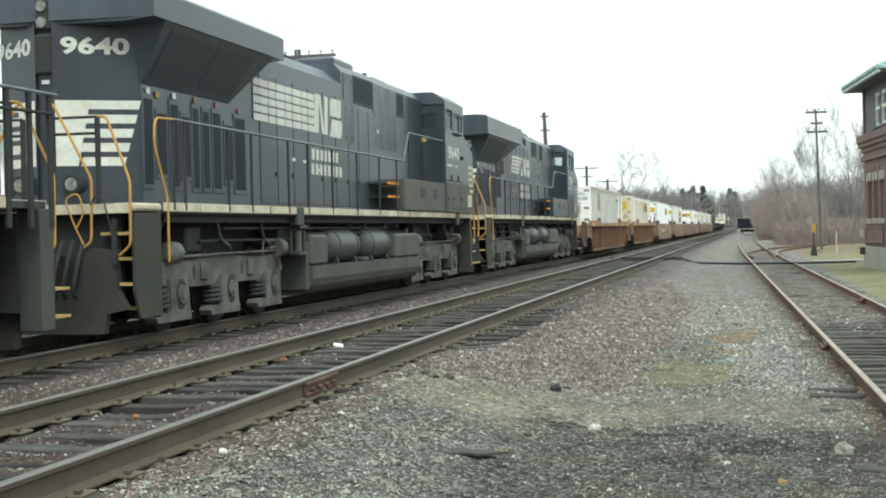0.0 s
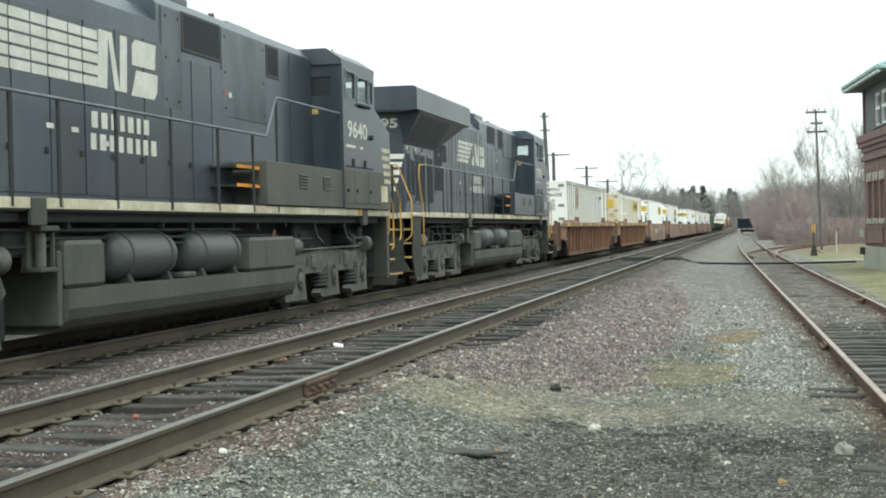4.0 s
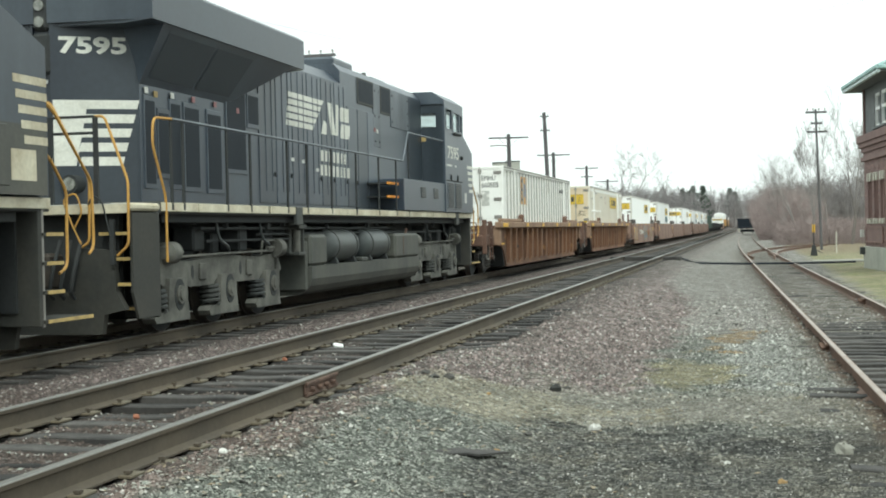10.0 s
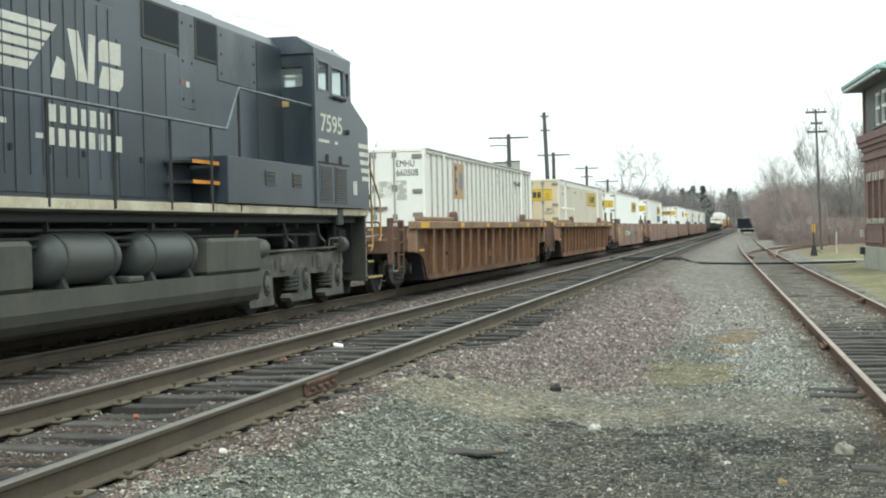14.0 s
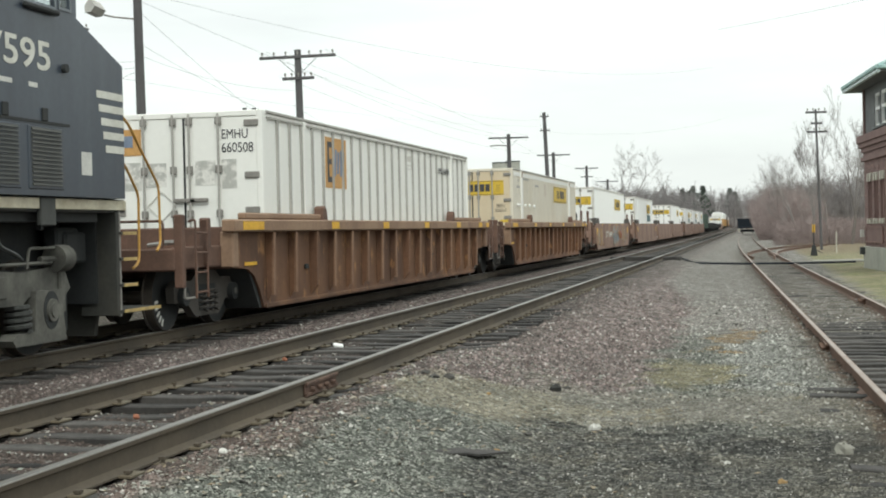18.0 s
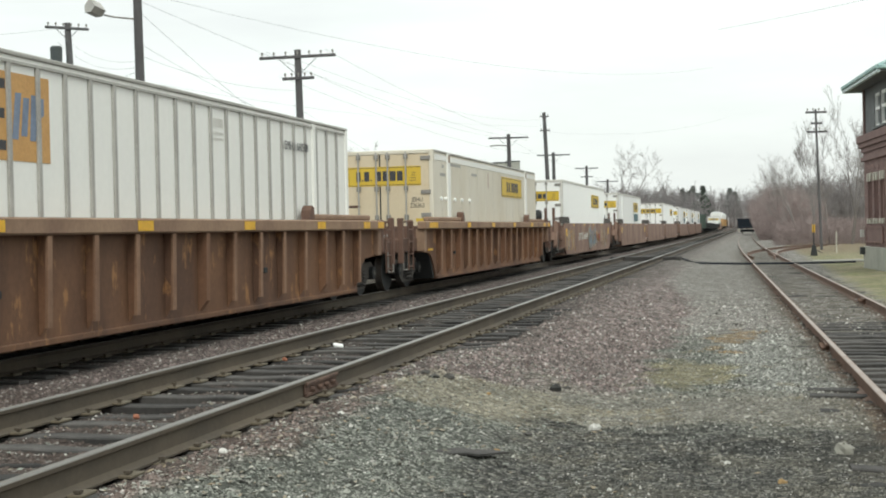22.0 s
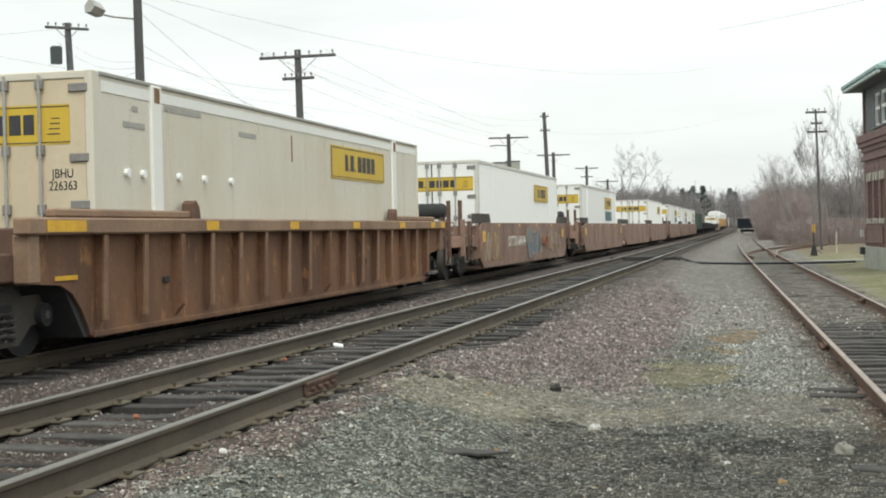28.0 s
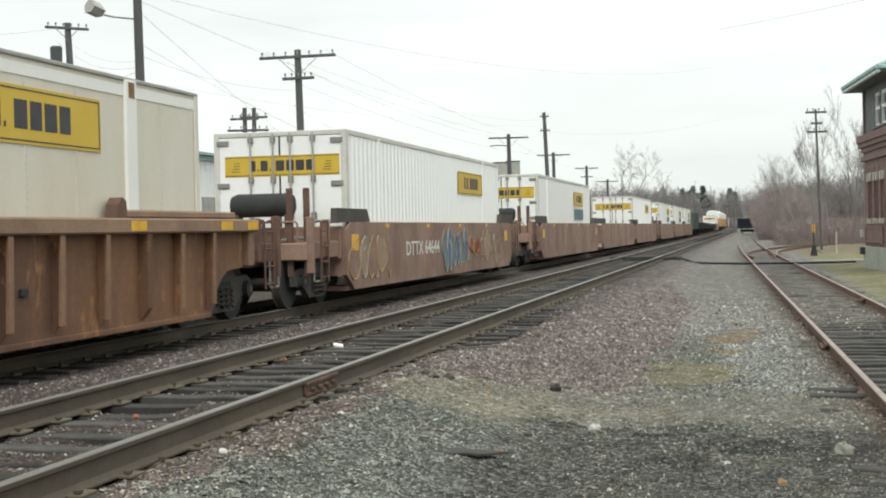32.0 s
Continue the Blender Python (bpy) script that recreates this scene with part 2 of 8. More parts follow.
ORANGE_MARK = paint("orange_sticker", (0.70, 0.28, 0.03), 0.6, scale=5, bump=0.0)
WELL_BROWN = paint("well_car_brown", (0.190, 0.096, 0.050), 0.75, dark=(0.108, 0.058, 0.037), amount=1.0, scale=1.1, streak=0.4, fine=16, bump=0.15, dist=0.004, rust=(0.32, 0.165, 0.07), rust_at=0.575, rand=0.15)
# rib edges: worn tan, also lightened to paint the light on them
WELL_RIB_LIT = paint("well_rib_lit_tan", (0.245, 0.145, 0.090), 0.75, dark=(0.165, 0.092, 0.057), amount=0.9, scale=2.4, streak=0.5, fine=18, bump=0.1)
WELL_TOP = paint("well_top_chord", (0.30, 0.20, 0.13), 0.75, dark=(0.18, 0.11, 0.075), amount=0.8, scale=1.1, fine=18, bump=0.12)
WELL_SMOOTH = paint("well_car_red_brown", (0.29, 0.19, 0.142), 0.7, dark=(0.17, 0.104, 0.08), amount=0.9, scale=1.1, fine=14, bump=0.08, rust=(0.28, 0.16, 0.09), rust_at=0.68)
REFLECTOR = paint("reflector_yellow", (0.72, 0.42, 0.03), 0.5, dark=(0.5, 0.26, 0.05), amount=0.5, scale=5, bump=0.02)
BOX_WHITE = paint("container_white", (0.81, 0.81, 0.77), 0.55, dark=(0.785, 0.78, 0.735), amount=0.3, scale=0.7, streak=0.3, fine=12, bump=0.04, rust=(0.62, 0.57, 0.48), rust_at=0.71, grain=0.04)
BOX_FRAME = paint("container_frame_pale", (0.62, 0.61, 0.57), 0.6, dark=(0.50, 0.48, 0.43), amount=0.6, scale=2, bump=0.05)
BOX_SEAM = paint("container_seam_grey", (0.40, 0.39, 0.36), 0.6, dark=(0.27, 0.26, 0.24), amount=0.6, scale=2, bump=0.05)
BOX_CREAM = paint("container_cream", (0.67, 0.635, 0.545), 0.55, dark=(0.56, 0.50, 0.385), amount=0.6, scale=0.6, streak=0.4, fine=12, bump=0.04, rust=(0.55, 0.45, 0.31), rust_at=0.72, grain=0.04)
BOX_TAN = paint("container_door_tan", (0.65, 0.56, 0.41), 0.55, dark=(0.54, 0.44, 0.295), amount=0.8, scale=0.8, streak=0.5, fine=12, bump=0.04, rust=(0.42, 0.25, 0.10), rust_at=0.64, grain=0.06)
BOX_BRIGHT = paint("container_bright_white", (0.85, 0.86, 0.84), 0.5, dark=(0.83, 0.835, 0.81), amount=0.3, scale=0.8, streak=0.4, fine=12, bump=0.03, grain=0.04)
LOCKROD = paint("lock_rod_grey", (0.28, 0.27, 0.25), 0.5, metal=0.3, dark=(0.18, 0.16, 0.14), scale=3, bump=0.08)
YELLOW_SIGN = paint("sign_yellow", (0.62, 0.44, 0.05), 0.55, dark=(0.55, 0.35, 0.05), amount=0.5, scale=1.5, bump=0.02, grain=0.04)
ORANGE_PANEL = paint("panel_orange", (0.55, 0.315, 0.11), 0.6, dark=(0.48, 0.27, 0.10), amount=0.7, scale=1.5, bump=0.02)
SIGN_DARK = paint("sign_dark", (0.055, 0.055, 0.06), 0.6, scale=4, bump=0.0)
BLUE_FADED = paint("blue_faded", (0.20, 0.25, 0.34), 0.6, scale=4, bump=0.0)
RUST_RED = paint("rust_red", (0.145, 0.082, 0.058), 0.8, dark=(0.075, 0.048, 0.038), amount=0.8, scale=2, bump=0.2)
RAIL_SIDE = paint("rail_rust", (0.098, 0.078, 0.055), 0.8, dark=(0.062, 0.052, 0.040), amount=0.9, scale=1.0, fine=30, bump=0.2, dist=0.003)
RAIL_TOP = paint("rail_head_worn", (0.20, 0.195, 0.18), 0.42, metal=0.35, dark=(0.15, 0.14, 0.125), scale=1.5, bump=0.05)
RAIL_SIDING = paint("siding_rail_rust", (0.175, 0.105, 0.074), 0.75, dark=(0.10, 0.065, 0.048), amount=0.8, scale=1.5, fine=30, bump=0.2, dist=0.003)
RAIL_SIDING_TOP = paint("siding_rail_head", (0.33, 0.28, 0.245), 0.5, metal=0.2, dark=(0.22, 0.155, 0.12), scale=2, bump=0.05)
TIE_WOOD = paint("tie_wood", (0.068, 0.063, 0.058), 0.85, dark=(0.024, 0.023, 0.022), amount=0.9, scale=3.0, fine=40, bump=0.5, dist=0.008, rand=0.5)
PLATE_RUST = paint("tie_plate_rust", (0.135, 0.118, 0.085), 0.85, dark=(0.11, 0.08, 0.05), scale=4, bump=0.2)
BRICK_RED = paint("brick_red", (0.25, 0.160, 0.143), 0.85, dark=(0.17, 0.110, 0.100), amount=0.8, scale=3, fine=40, bump=0.3, rand=0.25)
BRICK_BACK = paint("brick_mortar", (0.225, 0.152, 0.138), 0.9, dark=(0.165, 0.110, 0.102), scale=2, fine=40, bump=0.3)
PAD_GREY = paint("pad_grey", (0.27, 0.265, 0.23), 0.9, dark=(0.19, 0.18, 0.15), amount=0.8, scale=1.2, fine=25, bump=0.3)
CONCRETE = paint("concrete", (0.42, 0.42, 0.37), 0.85, dark=(0.30, 0.31, 0.27), amount=0.8, scale=1.2, fine=25, bump=0.3)
COPPER = paint("copper_green", (0.24, 0.38, 0.37), 0.6, dark=(0.42, 0.55, 0.53), amount=0.8, scale=2.4, fine=20, bump=0.1)
COPPER_PALE = paint("pale_fascia", (0.62, 0.70, 0.70), 0.6, dark=(0.42, 0.50, 0.50), amount=0.9, scale=3, fine=20, bump=0.1)
TOWER_WOOD = paint("tower_grey_wood", (0.15, 0.16, 0.16), 0.75, dark=(0.10, 0.108, 0.108), scale=2, bump=0.1)
ROOF_DARK = paint("roof_slate", (0.09, 0.10, 0.105), 0.8, dark=(0.06, 0.065, 0.07), scale=3, fine=30, bump=0.4)
LIMESTONE = paint("limestone", (0.50, 0.48, 0.41), 0.8, dark=(0.36, 0.34, 0.29), scale=3, bump=0.15)
POLE_WOOD = paint("pole_wood", (0.112, 0.108, 0.109), 0.85, dark=(0.070, 0.068, 0.069), amount=0.8, scale=1.5, streak=0.3, fine=30, bump=0.4)
WIRE_DARK = paint("wire", (0.16, 0.165, 0.175), 0.6, bump=0.0)
BARK = paint("bark", (0.21, 0.188, 0.17), 0.9, dark=(0.13, 0.114, 0.104), scale=2, fine=18, bump=0.4)
TWIG = paint("twigs", (0.23, 0.212, 0.20), 0.9, dark=(0.165, 0.148, 0.138), scale=0.6, fine=5, bump=0.0)
THICKET = paint("thicket_twigs", (0.30, 0.243, 0.23), 0.95, dark=(0.215, 0.17, 0.162), amount=0.8, scale=0.2, fine=2, bump=0.0)
BRUSH = paint("brush_twigs", (0.255, 0.237, 0.235), 0.95, dark=(0.185, 0.17, 0.168), amount=0.8, scale=0.15, fine=2, bump=0.0)
# needle green greyed and lifted, haze put into the colour
CONIFER = paint("conifer", (0.085, 0.105, 0.085), 0.9, dark=(0.06, 0.075, 0.062), scale=0.8, fine=6, bump=0.0)
STONE_WHITE = paint("pale_stone", (0.62, 0.61, 0.57), 0.85, dark=(0.45, 0.44, 0.40), scale=6, fine=40, bump=0.4)
JOINT_RUST = paint("joint_bar_rust", (0.130, 0.080, 0.058), 0.85, dark=(0.075, 0.048, 0.038), amount=1.0, scale=9, fine=30, bump=0.2)
STONE_DARK = paint("dark_clod", (0.045, 0.045, 0.042), 0.9, scale=8, fine=40, bump=0.6)
CLOD_GREY = paint("grey_brown_clod", (0.115, 0.108, 0.098), 0.95, dark=(0.060, 0.058, 0.053), amount=1.0, scale=14, fine=60, bump=0.8)
LEAF_TAN = paint("dead_leaf", (0.36, 0.24, 0.11), 0.85, scale=8, bump=0.1)
CLAY_RED = paint("brick_chip", (0.36, 0.15, 0.09), 0.85, scale=8, bump=0.2)

# ---- ground, one sheet to the horizon ----
XM, ZM = -4.215, 0.50      # middle track: centre line and rail top
XT, ZT = -8.597, 0.366     # train's track
ZS = 0.14                  # siding's rail top
HALF = 0.7535              # half the distance between rail centres


def siding_x(y):
    """Centre line of the siding: straight at an angle, then bending along the main line."""
    return 2.135 - 0.0256 * y + 0.0135 * (math.log1p(math.exp((y - 88) / 9.0)) * 9.0) + 0.0100 * (math.log1p(math.exp((y - 150) / 20.0)) * 20.0)


def ground_z(x, y):
    def bed(c, top, flat, foot):
        d = abs(x - c)
        if d < flat:
            return top
        return max(-9.0, top - (d - flat) * foot)
    z = max(bed(XM, 0.29, 1.45, 0.21), bed(XT, 0.17, 1.5, 0.12), 0.0)
    d = x - XM
    edge = noise.noise(Vector((x * 2, y * 0.7, 5)))
    bare = max(0.0, min(1.0, (y - 14.8 + edge) / 1.2)) * max(0.0, min(1.0, (25.0 + 3 * edge - y) / 5.0))
    if 0.86 < d < 1.75:
        z += (0.022 + 0.034 * min(1.0, (d - 0.86) / 0.22)) * (1 - bare) * min(1.0, (1.75 - d) / 0.45)
    elif abs(d) < 1.4:
        z = 0.284 + 0.09 * max(-0.25, noise.noise(Vector((x * 1.6, y * 1.9, 7))))
        if abs(d) < 0.66:
            z += 0.055 * max(0.0, 1 - abs(y - 8.75) / 0.45)
    if -7.2 < x < -5.6:
        z = max(z, 0.16)
    near = 1.0 if y < 60 else 0.3
    z += near * (0.022 * noise.noise(Vector((x * 0.9, y * 0.9, 0))) + 0.010 * noise.noise(Vector((x * 4, y * 4, 3))))
    q = x - (2.135 - 0.0256 * y)
    if -0.70 < q < 1.5 and y < 84:
        z -= 0.06 * min(1.0, (1.5 - q) / 0.3, (q + 0.70) / 0.1) * max(0.25 + 0.3 * noise.noise(Vector((x, y * 0.4, 11))), min(1.0, (24 - y) / 4.0))
    elif -1.5 < q <= -0.70 and 9 < y < 26:
        z += 0.022 - 0.045 * max(0.0, 1 - abs(y - 13.6) / 1.5) - 0.050 * max(0.0, noise.noise(Vector((x * 1.5, y * 1.1, 13))) + 0.12) * min(1.0, (q + 1.5) / 0.3)
    if x > 3.2:
        z += 0.10 * min(1.0, (x - 3.2) / 3.0)
    if y > 330:
        z += (y - 330) * 0.01
    return z


def ground_sheet():
    xs = [-900, -500, -250, -120, -60, -35, -22, -16, -12.5] + list(np.arange(-11.0, 5.0, 0.14)) + [5.4, 6.2, 7.5, 9, 12, 16, 24, 40, 80, 160, 300, 600, 900]
    ys = [-80, -30, -8, 0, 4] + list(np.arange(6.0, 24.0, 0.14)) + list(np.arange(24.2, 60.0, 0.5)) + list(np.arange(61, 130, 3.0)) + [150, 180, 220, 280, 340, 420, 520, 700, 1000, 1500]
    vs = [(float(x), float(y), ground_z(x, y)) for y in ys for x in xs]
    w = len(xs)
    fs = [(j * w + i, j * w + i + 1, (j + 1) * w + i + 1, (j + 1) * w + i) for j in range(len(ys) - 1) for i in range(w - 1)]
    return Geo().add(vs, fs)


def gravel_material(name, stones=False):
    """The yard's zones: pink ballast by the tracks, grey-green gravel, sandy and olive patches, trodden dirt, cinders, grass.
    stones: for loose stones, each a little lighter or darker than the ground it lies on."""
    m = bpy.data.materials.new(name)
    m.use_nodes = True
    N, L = m.node_tree.nodes, m.node_tree.links
    b = N["Principled BSDF"]
    b.inputs["Roughness"].default_value = 0.95
    b.inputs["Specular IOR Level"].default_value = 0.2
    co = N.new("ShaderNodeTexCoord")
    P = co.outputs["Object"]
    sep = N.new("ShaderNodeSeparateXYZ")
    L.new(P, sep.inputs[0])

    def ns(scale, detail=4, rough=0.6, src=P):
        n = N.new("ShaderNodeTexNoise")
        n.inputs["Scale"].default_value, n.inputs["Detail"].default_value, n.inputs["Roughness"].default_value = scale, detail, rough
        L.new(src, n.inputs["Vector"])
        return n.outputs["Fac"]

    def rng(v, a, c, lo=0.0, hi=1.0):
        r = N.new("ShaderNodeMapRange")
        r.interpolation_type = "SMOOTHSTEP"
        for k, val in zip(("From Min", "From Max", "To Min", "To Max"), (a, c, lo, hi)):
            r.inputs[k].default_value = val
        L.new(v, r.inputs["Value"])
        return r.outputs[0]

    def op(kind, u, v):
        q = N.new("ShaderNodeMath")
        q.operation = kind
        for i, s in enumerate((u, v)):
            if isinstance(s, (int, float)):
                q.inputs[i].default_value = s
            else:
                L.new(s, q.inputs[i])
        return q.outputs[0]

    def mul(*vs):
        out = vs[0]
        for v in vs[1:]:
            out = op("MULTIPLY", out, v)
        return out

    def mix(fac, u, v):
        q = N.new("ShaderNodeMix")
        q.data_type = "RGBA"
        for k, s in (("Factor", fac), ("A", u), ("B", v)):
            if isinstance(s, tuple):
                q.inputs[k].default_value = (*s, 1)
            elif isinstance(s, float):
                q.inputs[k].default_value = s
            else:
                L.new(s, q.inputs[k])
        return q.outputs["Result"]

    def cells(scale):
        v = N.new("ShaderNodeTexVoronoi")
        v.inputs["Scale"].default_value = scale
        L.new(P, v.inputs["Vector"])
        c = N.new("ShaderNodeSeparateColor")
        L.new(v.outputs["Color"], c.inputs[0])
        return v.outputs["Distance"], c

    wob = op("MULTIPLY", op("SUBTRACT", ns(1.1, 6, 0.65), 0.5), 1.8)
    wob2 = op("MULTIPLY", op("SUBTRACT", ns(1.7, 6, 0.65), 0.5), 2.6)
    x = op("ADD", sep.outputs["X"], wob)
    y = op("ADD", sep.outputs["Y"], wob2)
    d1, cell = cells(34)
    d2, cell2 = cells(75)
    d3, cell3 = cells(13)
    far_cells = rng(sep.outputs["Y"], 15.0, 26.0)
    if stones:
        ge = N.new("ShaderNodeNewGeometry")
        pick = op("POWER", ge.outputs["Random Per Island"], 1.8)
        odd = op("FRACT", op("MULTIPLY", ge.outputs["Random Per Island"], 37.7), 0.0)
    else:
        pick = op("ADD", op("MULTIPLY", cell.outputs[0], op("SUBTRACT", 1.0, far_cells)), op("MULTIPLY", cell3.outputs[0], far_cells))
        pick = op("POWER", pick, 2.0)
        odd = cell2.outputs[2]

    def blob(cx, cy, rx, ry, soft=0.45):
        dx = op("DIVIDE", op("SUBTRACT", x, cx), rx)
        dy = op("DIVIDE", op("SUBTRACT", y, cy), ry)
        d = op("ADD", op("MULTIPLY", dx, dx), op("MULTIPLY", dy, dy))
        return rng(d, 1.0 + soft, 1.0 - soft)

    green_grey = mix(pick, (0.074, 0.079, 0.068), (0.325, 0.332, 0.292))
    # paler grey for the gravel farther off
    far_grey = mix(pick, (0.175, 0.173, 0.153), (0.50, 0.495, 0.45))
    pale_grey = mix(pick, (0.155, 0.155, 0.140), (0.72, 0.71, 0.66))
    pink = mix(rng(y, 10.5, 13.0), mix(pick, (0.092, 0.068, 0.058), (0.31, 0.245, 0.218)), mix(pick, (0.105, 0.082, 0.076), (0.385, 0.313, 0.294)))
    base = mix(rng(y, 17.0, 24.0), green_grey, mix(rng(odd, 0.4, 0.6), far_grey, mix(pick, (0.160, 0.143, 0.130), (0.45, 0.415, 0.385))))
    # the pink ballast: a strip by the rail close by, a wide fan farther on
    fan = op("MULTIPLY", rng(y, 11.6, 13.6), rng(y, 40.0, 26.0, 0.35, 1.0))
    edge = op("SUBTRACT", x, op("MULTIPLY", fan, 1.75))
    pinkish = op("MULTIPLY", rng(edge, -2.70, -3.10), rng(sep.outputs["Y"], 60.0, 30.0, 0.35, 1.0))
    base = mix(op("MULTIPLY", pinkish, rng(odd, 0.15, 0.30, 0.45, 0.95)), base, pink)
    base = mix(mul(rng(sep.outputs["X"], -3.0, -3.3), 1.0), base, pink)
    pale = op("MULTIPLY", op("MAXIMUM", blob(0.35, 17.2, 0.75, 3.6), blob(0.85, 14.2, 0.35, 1.0)), 0.5)
    base = mix(pale, base, pale_grey)
    # trodden dirt across the yard, sand, olive moss, ochre
    dirt = mix(pick, (0.150, 0.140, 0.117), (0.37, 0.35, 0.30))
    dirty = mul(rng(y, 14.0, 13.2), rng(x, -2.6, -1.7), rng(y, 11.0, 11.7), 0.9)
    base = mix(dirty, base, dirt)
    sand = mix(pick, (0.190, 0.172, 0.128), (0.43, 0.40, 0.315))
    base = mix(mul(op("MAXIMUM", blob(-2.20, 11.65, 0.78, 1.05), blob(-1.10, 12.2, 0.5, 0.35)), rng(ns(2.6, 6, 0.7), 0.20, 0.38), 0.95), base, sand)
    olive = mix(pick, (0.160, 0.145, 0.090), (0.36, 0.33, 0.22))
    base = mix(mul(blob(-0.75, 15.5, 0.46, 1.35), rng(ns(2.4, 6, 0.7), 0.26, 0.42), 0.92), base, olive)
    ochre = mix(pick, (0.21, 0.145, 0.075), (0.42, 0.31, 0.19))
    base = mix(mul(op("MAXIMUM", blob(-0.25, 20.8, 0.30, 1.3), blob(-0.40, 18.4, 0.26, 0.5)), rng(ns(3.1, 6, 0.7), 0.36, 0.54), 0.85), base, ochre)
    flecks = mul(rng(ns(1.5, 5), 0.60, 0.68), rng(x, -1.6, -0.8), rng(y, 40.0, 20.0), 0.45)
    base = mix(flecks, base, (0.22, 0.18, 0.095))
    # cinders close to the camera, with sooty spots
    cind = mix(pick, (0.032, 0.033, 0.031), (0.205, 0.200, 0.178))
    cind = mix(rng(ns(1.6, 6, 0.7), 0.42, 0.62), cind, mix(pick, (0.055, 0.052, 0.043), (0.27, 0.255, 0.212)))
    cindery = mul(rng(y, 11.5, 10.8), rng(x, -2.15, -1.55), rng(ns(1.3, 6, 0.7), 0.20, 0.38), 0.95)
    base = mix(cindery, base, cind)
    sooty = op("MAXIMUM", op("MAXIMUM", blob(-0.15, 10.5, 0.42, 0.42, 0.7), blob(0.72, 10.2, 0.50, 0.40, 0.7)), op("MAXIMUM", blob(-1.25, 11.2, 0.75, 0.28, 0.7), blob(-0.6, 9.7, 0.30, 0.25, 0.7)))
    base = mix(mul(sooty, rng(ns(4.0, 5), 0.34, 0.56), 0.85), base, mix(pick, (0.018, 0.019, 0.018), (0.10, 0.10, 0.09)))
    damp = mul(rng(ns(0.8, 6, 0.65), 0.54, 0.66), rng(y, 30.0, 14.0), 0.3)
    base = mix(damp, base, (0.085, 0.085, 0.075))
    # the siding's bed, grass by the tower, straw beyond
    off = op("ABSOLUTE", op("SUBTRACT", sep.outputs["X"], op("SUBTRACT", 2.135, op("MULTIPLY", sep.outputs["Y"], 0.0256))), 0.0)
    sid = mul(rng(off, 1.5, 0.8), rng(y, 95.0, 75.0))
    base = mix(mul(sid, rng(ns(1.7, 5), 0.30, 0.60), 0.75), base, (0.105, 0.092, 0.072))
    rusty = mul(rng(op("ABSOLUTE", op("SUBTRACT", off, HALF), 0.0), 0.28, 0.10), rng(y, 60.0, 30.0), rng(ns(5.0, 5), 0.3, 0.6), 0.75)
    base = mix(rusty, base, (0.115, 0.070, 0.048))
    grass = mix(rng(ns(9.0, 6, 0.8), 0.35, 0.65), (0.13, 0.165, 0.065), (0.40, 0.36, 0.22))
    grass = mix(rng(ns(0.45, 4), 0.42, 0.58), grass, mix(ns(12.0, 6, 0.8), (0.22, 0.20, 0.115), (0.50, 0.44, 0.30)))
    grassy = mul(rng(x, 2.2, 2.9), rng(y, 22.0, 30.0), rng(ns(0.5), 0.20, 0.40))
    base = mix(grassy, base, grass)
    straw = mul(rng(x, 2.0, 3.0), rng(y, 66.0, 84.0), 0.85)
    base = mix(straw, base, mix(ns(3.0, 6, 0.8), (0.15, 0.11, 0.075), (0.36, 0.29, 0.19)))
    # ground past the train's centre darkened, for the shade seen under the cars
    left = rng(sep.outputs["X"], -9.2, -9.7)
    base = mix(op("MULTIPLY", left, 0.85), base, (0.085, 0.072, 0.05))
    # dark strip below the train, its shade mixed into the ground colour
    under_train = op("MULTIPLY", rng(op("ABSOLUTE", op("SUBTRACT", sep.outputs["X"], XT), 0.0), 1.7, 1.1), 0.75)
    base = mix(under_train, base, (0.050, 0.044, 0.038))
    base = mix(op("MULTIPLY", rng(sep.outputs["X"], -2.9, -3.5), 0.42), base, (0.060, 0.052, 0.047))
    track = op("ABSOLUTE", op("SUBTRACT", sep.outputs["X"], XM), 0.0)
    base = mix(mul(rng(track, 0.85, 0.6), rng(y, 8.5, 11.0, 0.2, 0.55)), base, (0.064, 0.056, 0.050))
    base = mix(mul(rng(track, 1.9, 1.2), rng(y, 14.0, 17.0), rng(ns(1.1, 4), 0.25, 0.55), 0.6), base, (0.066, 0.060, 0.052))
    if not stones:
        chip = rng(cell.outputs[2], 0.93, 0.95)
        base = mix(op("MULTIPLY", chip, 0.6), base, mix(cell2.outputs[0], (0.30, 0.30, 0.275), (0.48, 0.47, 0.43)))
        pit = rng(cell2.outputs[2], 0.18, 0.12)
        base = mix(op("MULTIPLY", pit, 0.7), base, (0.050, 0.048, 0.042))
    else:
        base = mix(op("MULTIPLY", rng(odd, 0.91, 0.93), 0.7), base, mix(pick, (0.34, 0.33, 0.30), (0.62, 0.60, 0.56)))
        base = mix(op("MULTIPLY", rng(odd, 0.14, 0.12), 0.7), base, (0.045, 0.042, 0.038))
    tone = rng(ns(3.5, 6, 0.7), 0.25, 0.75, 0.76, 1.32)
    sc = N.new("ShaderNodeVectorMath")
    sc.operation = "SCALE"
    L.new(base, sc.inputs[0])
    L.new(tone, sc.inputs["Scale"])
    L.new(sc.outputs[0], b.inputs["Base Color"])
    h = op("ADD", op("ADD", op("MULTIPLY", d1, -1.0), op("MULTIPLY", d2, -0.5)), op("MULTIPLY", d3, -1.0))
    bp = N.new("ShaderNodeBump")
    bp.inputs["Strength"].default_value = 0.3 if stones else 0.9
    bp.inputs["Distance"].default_value = 0.02 if stones else 0.05
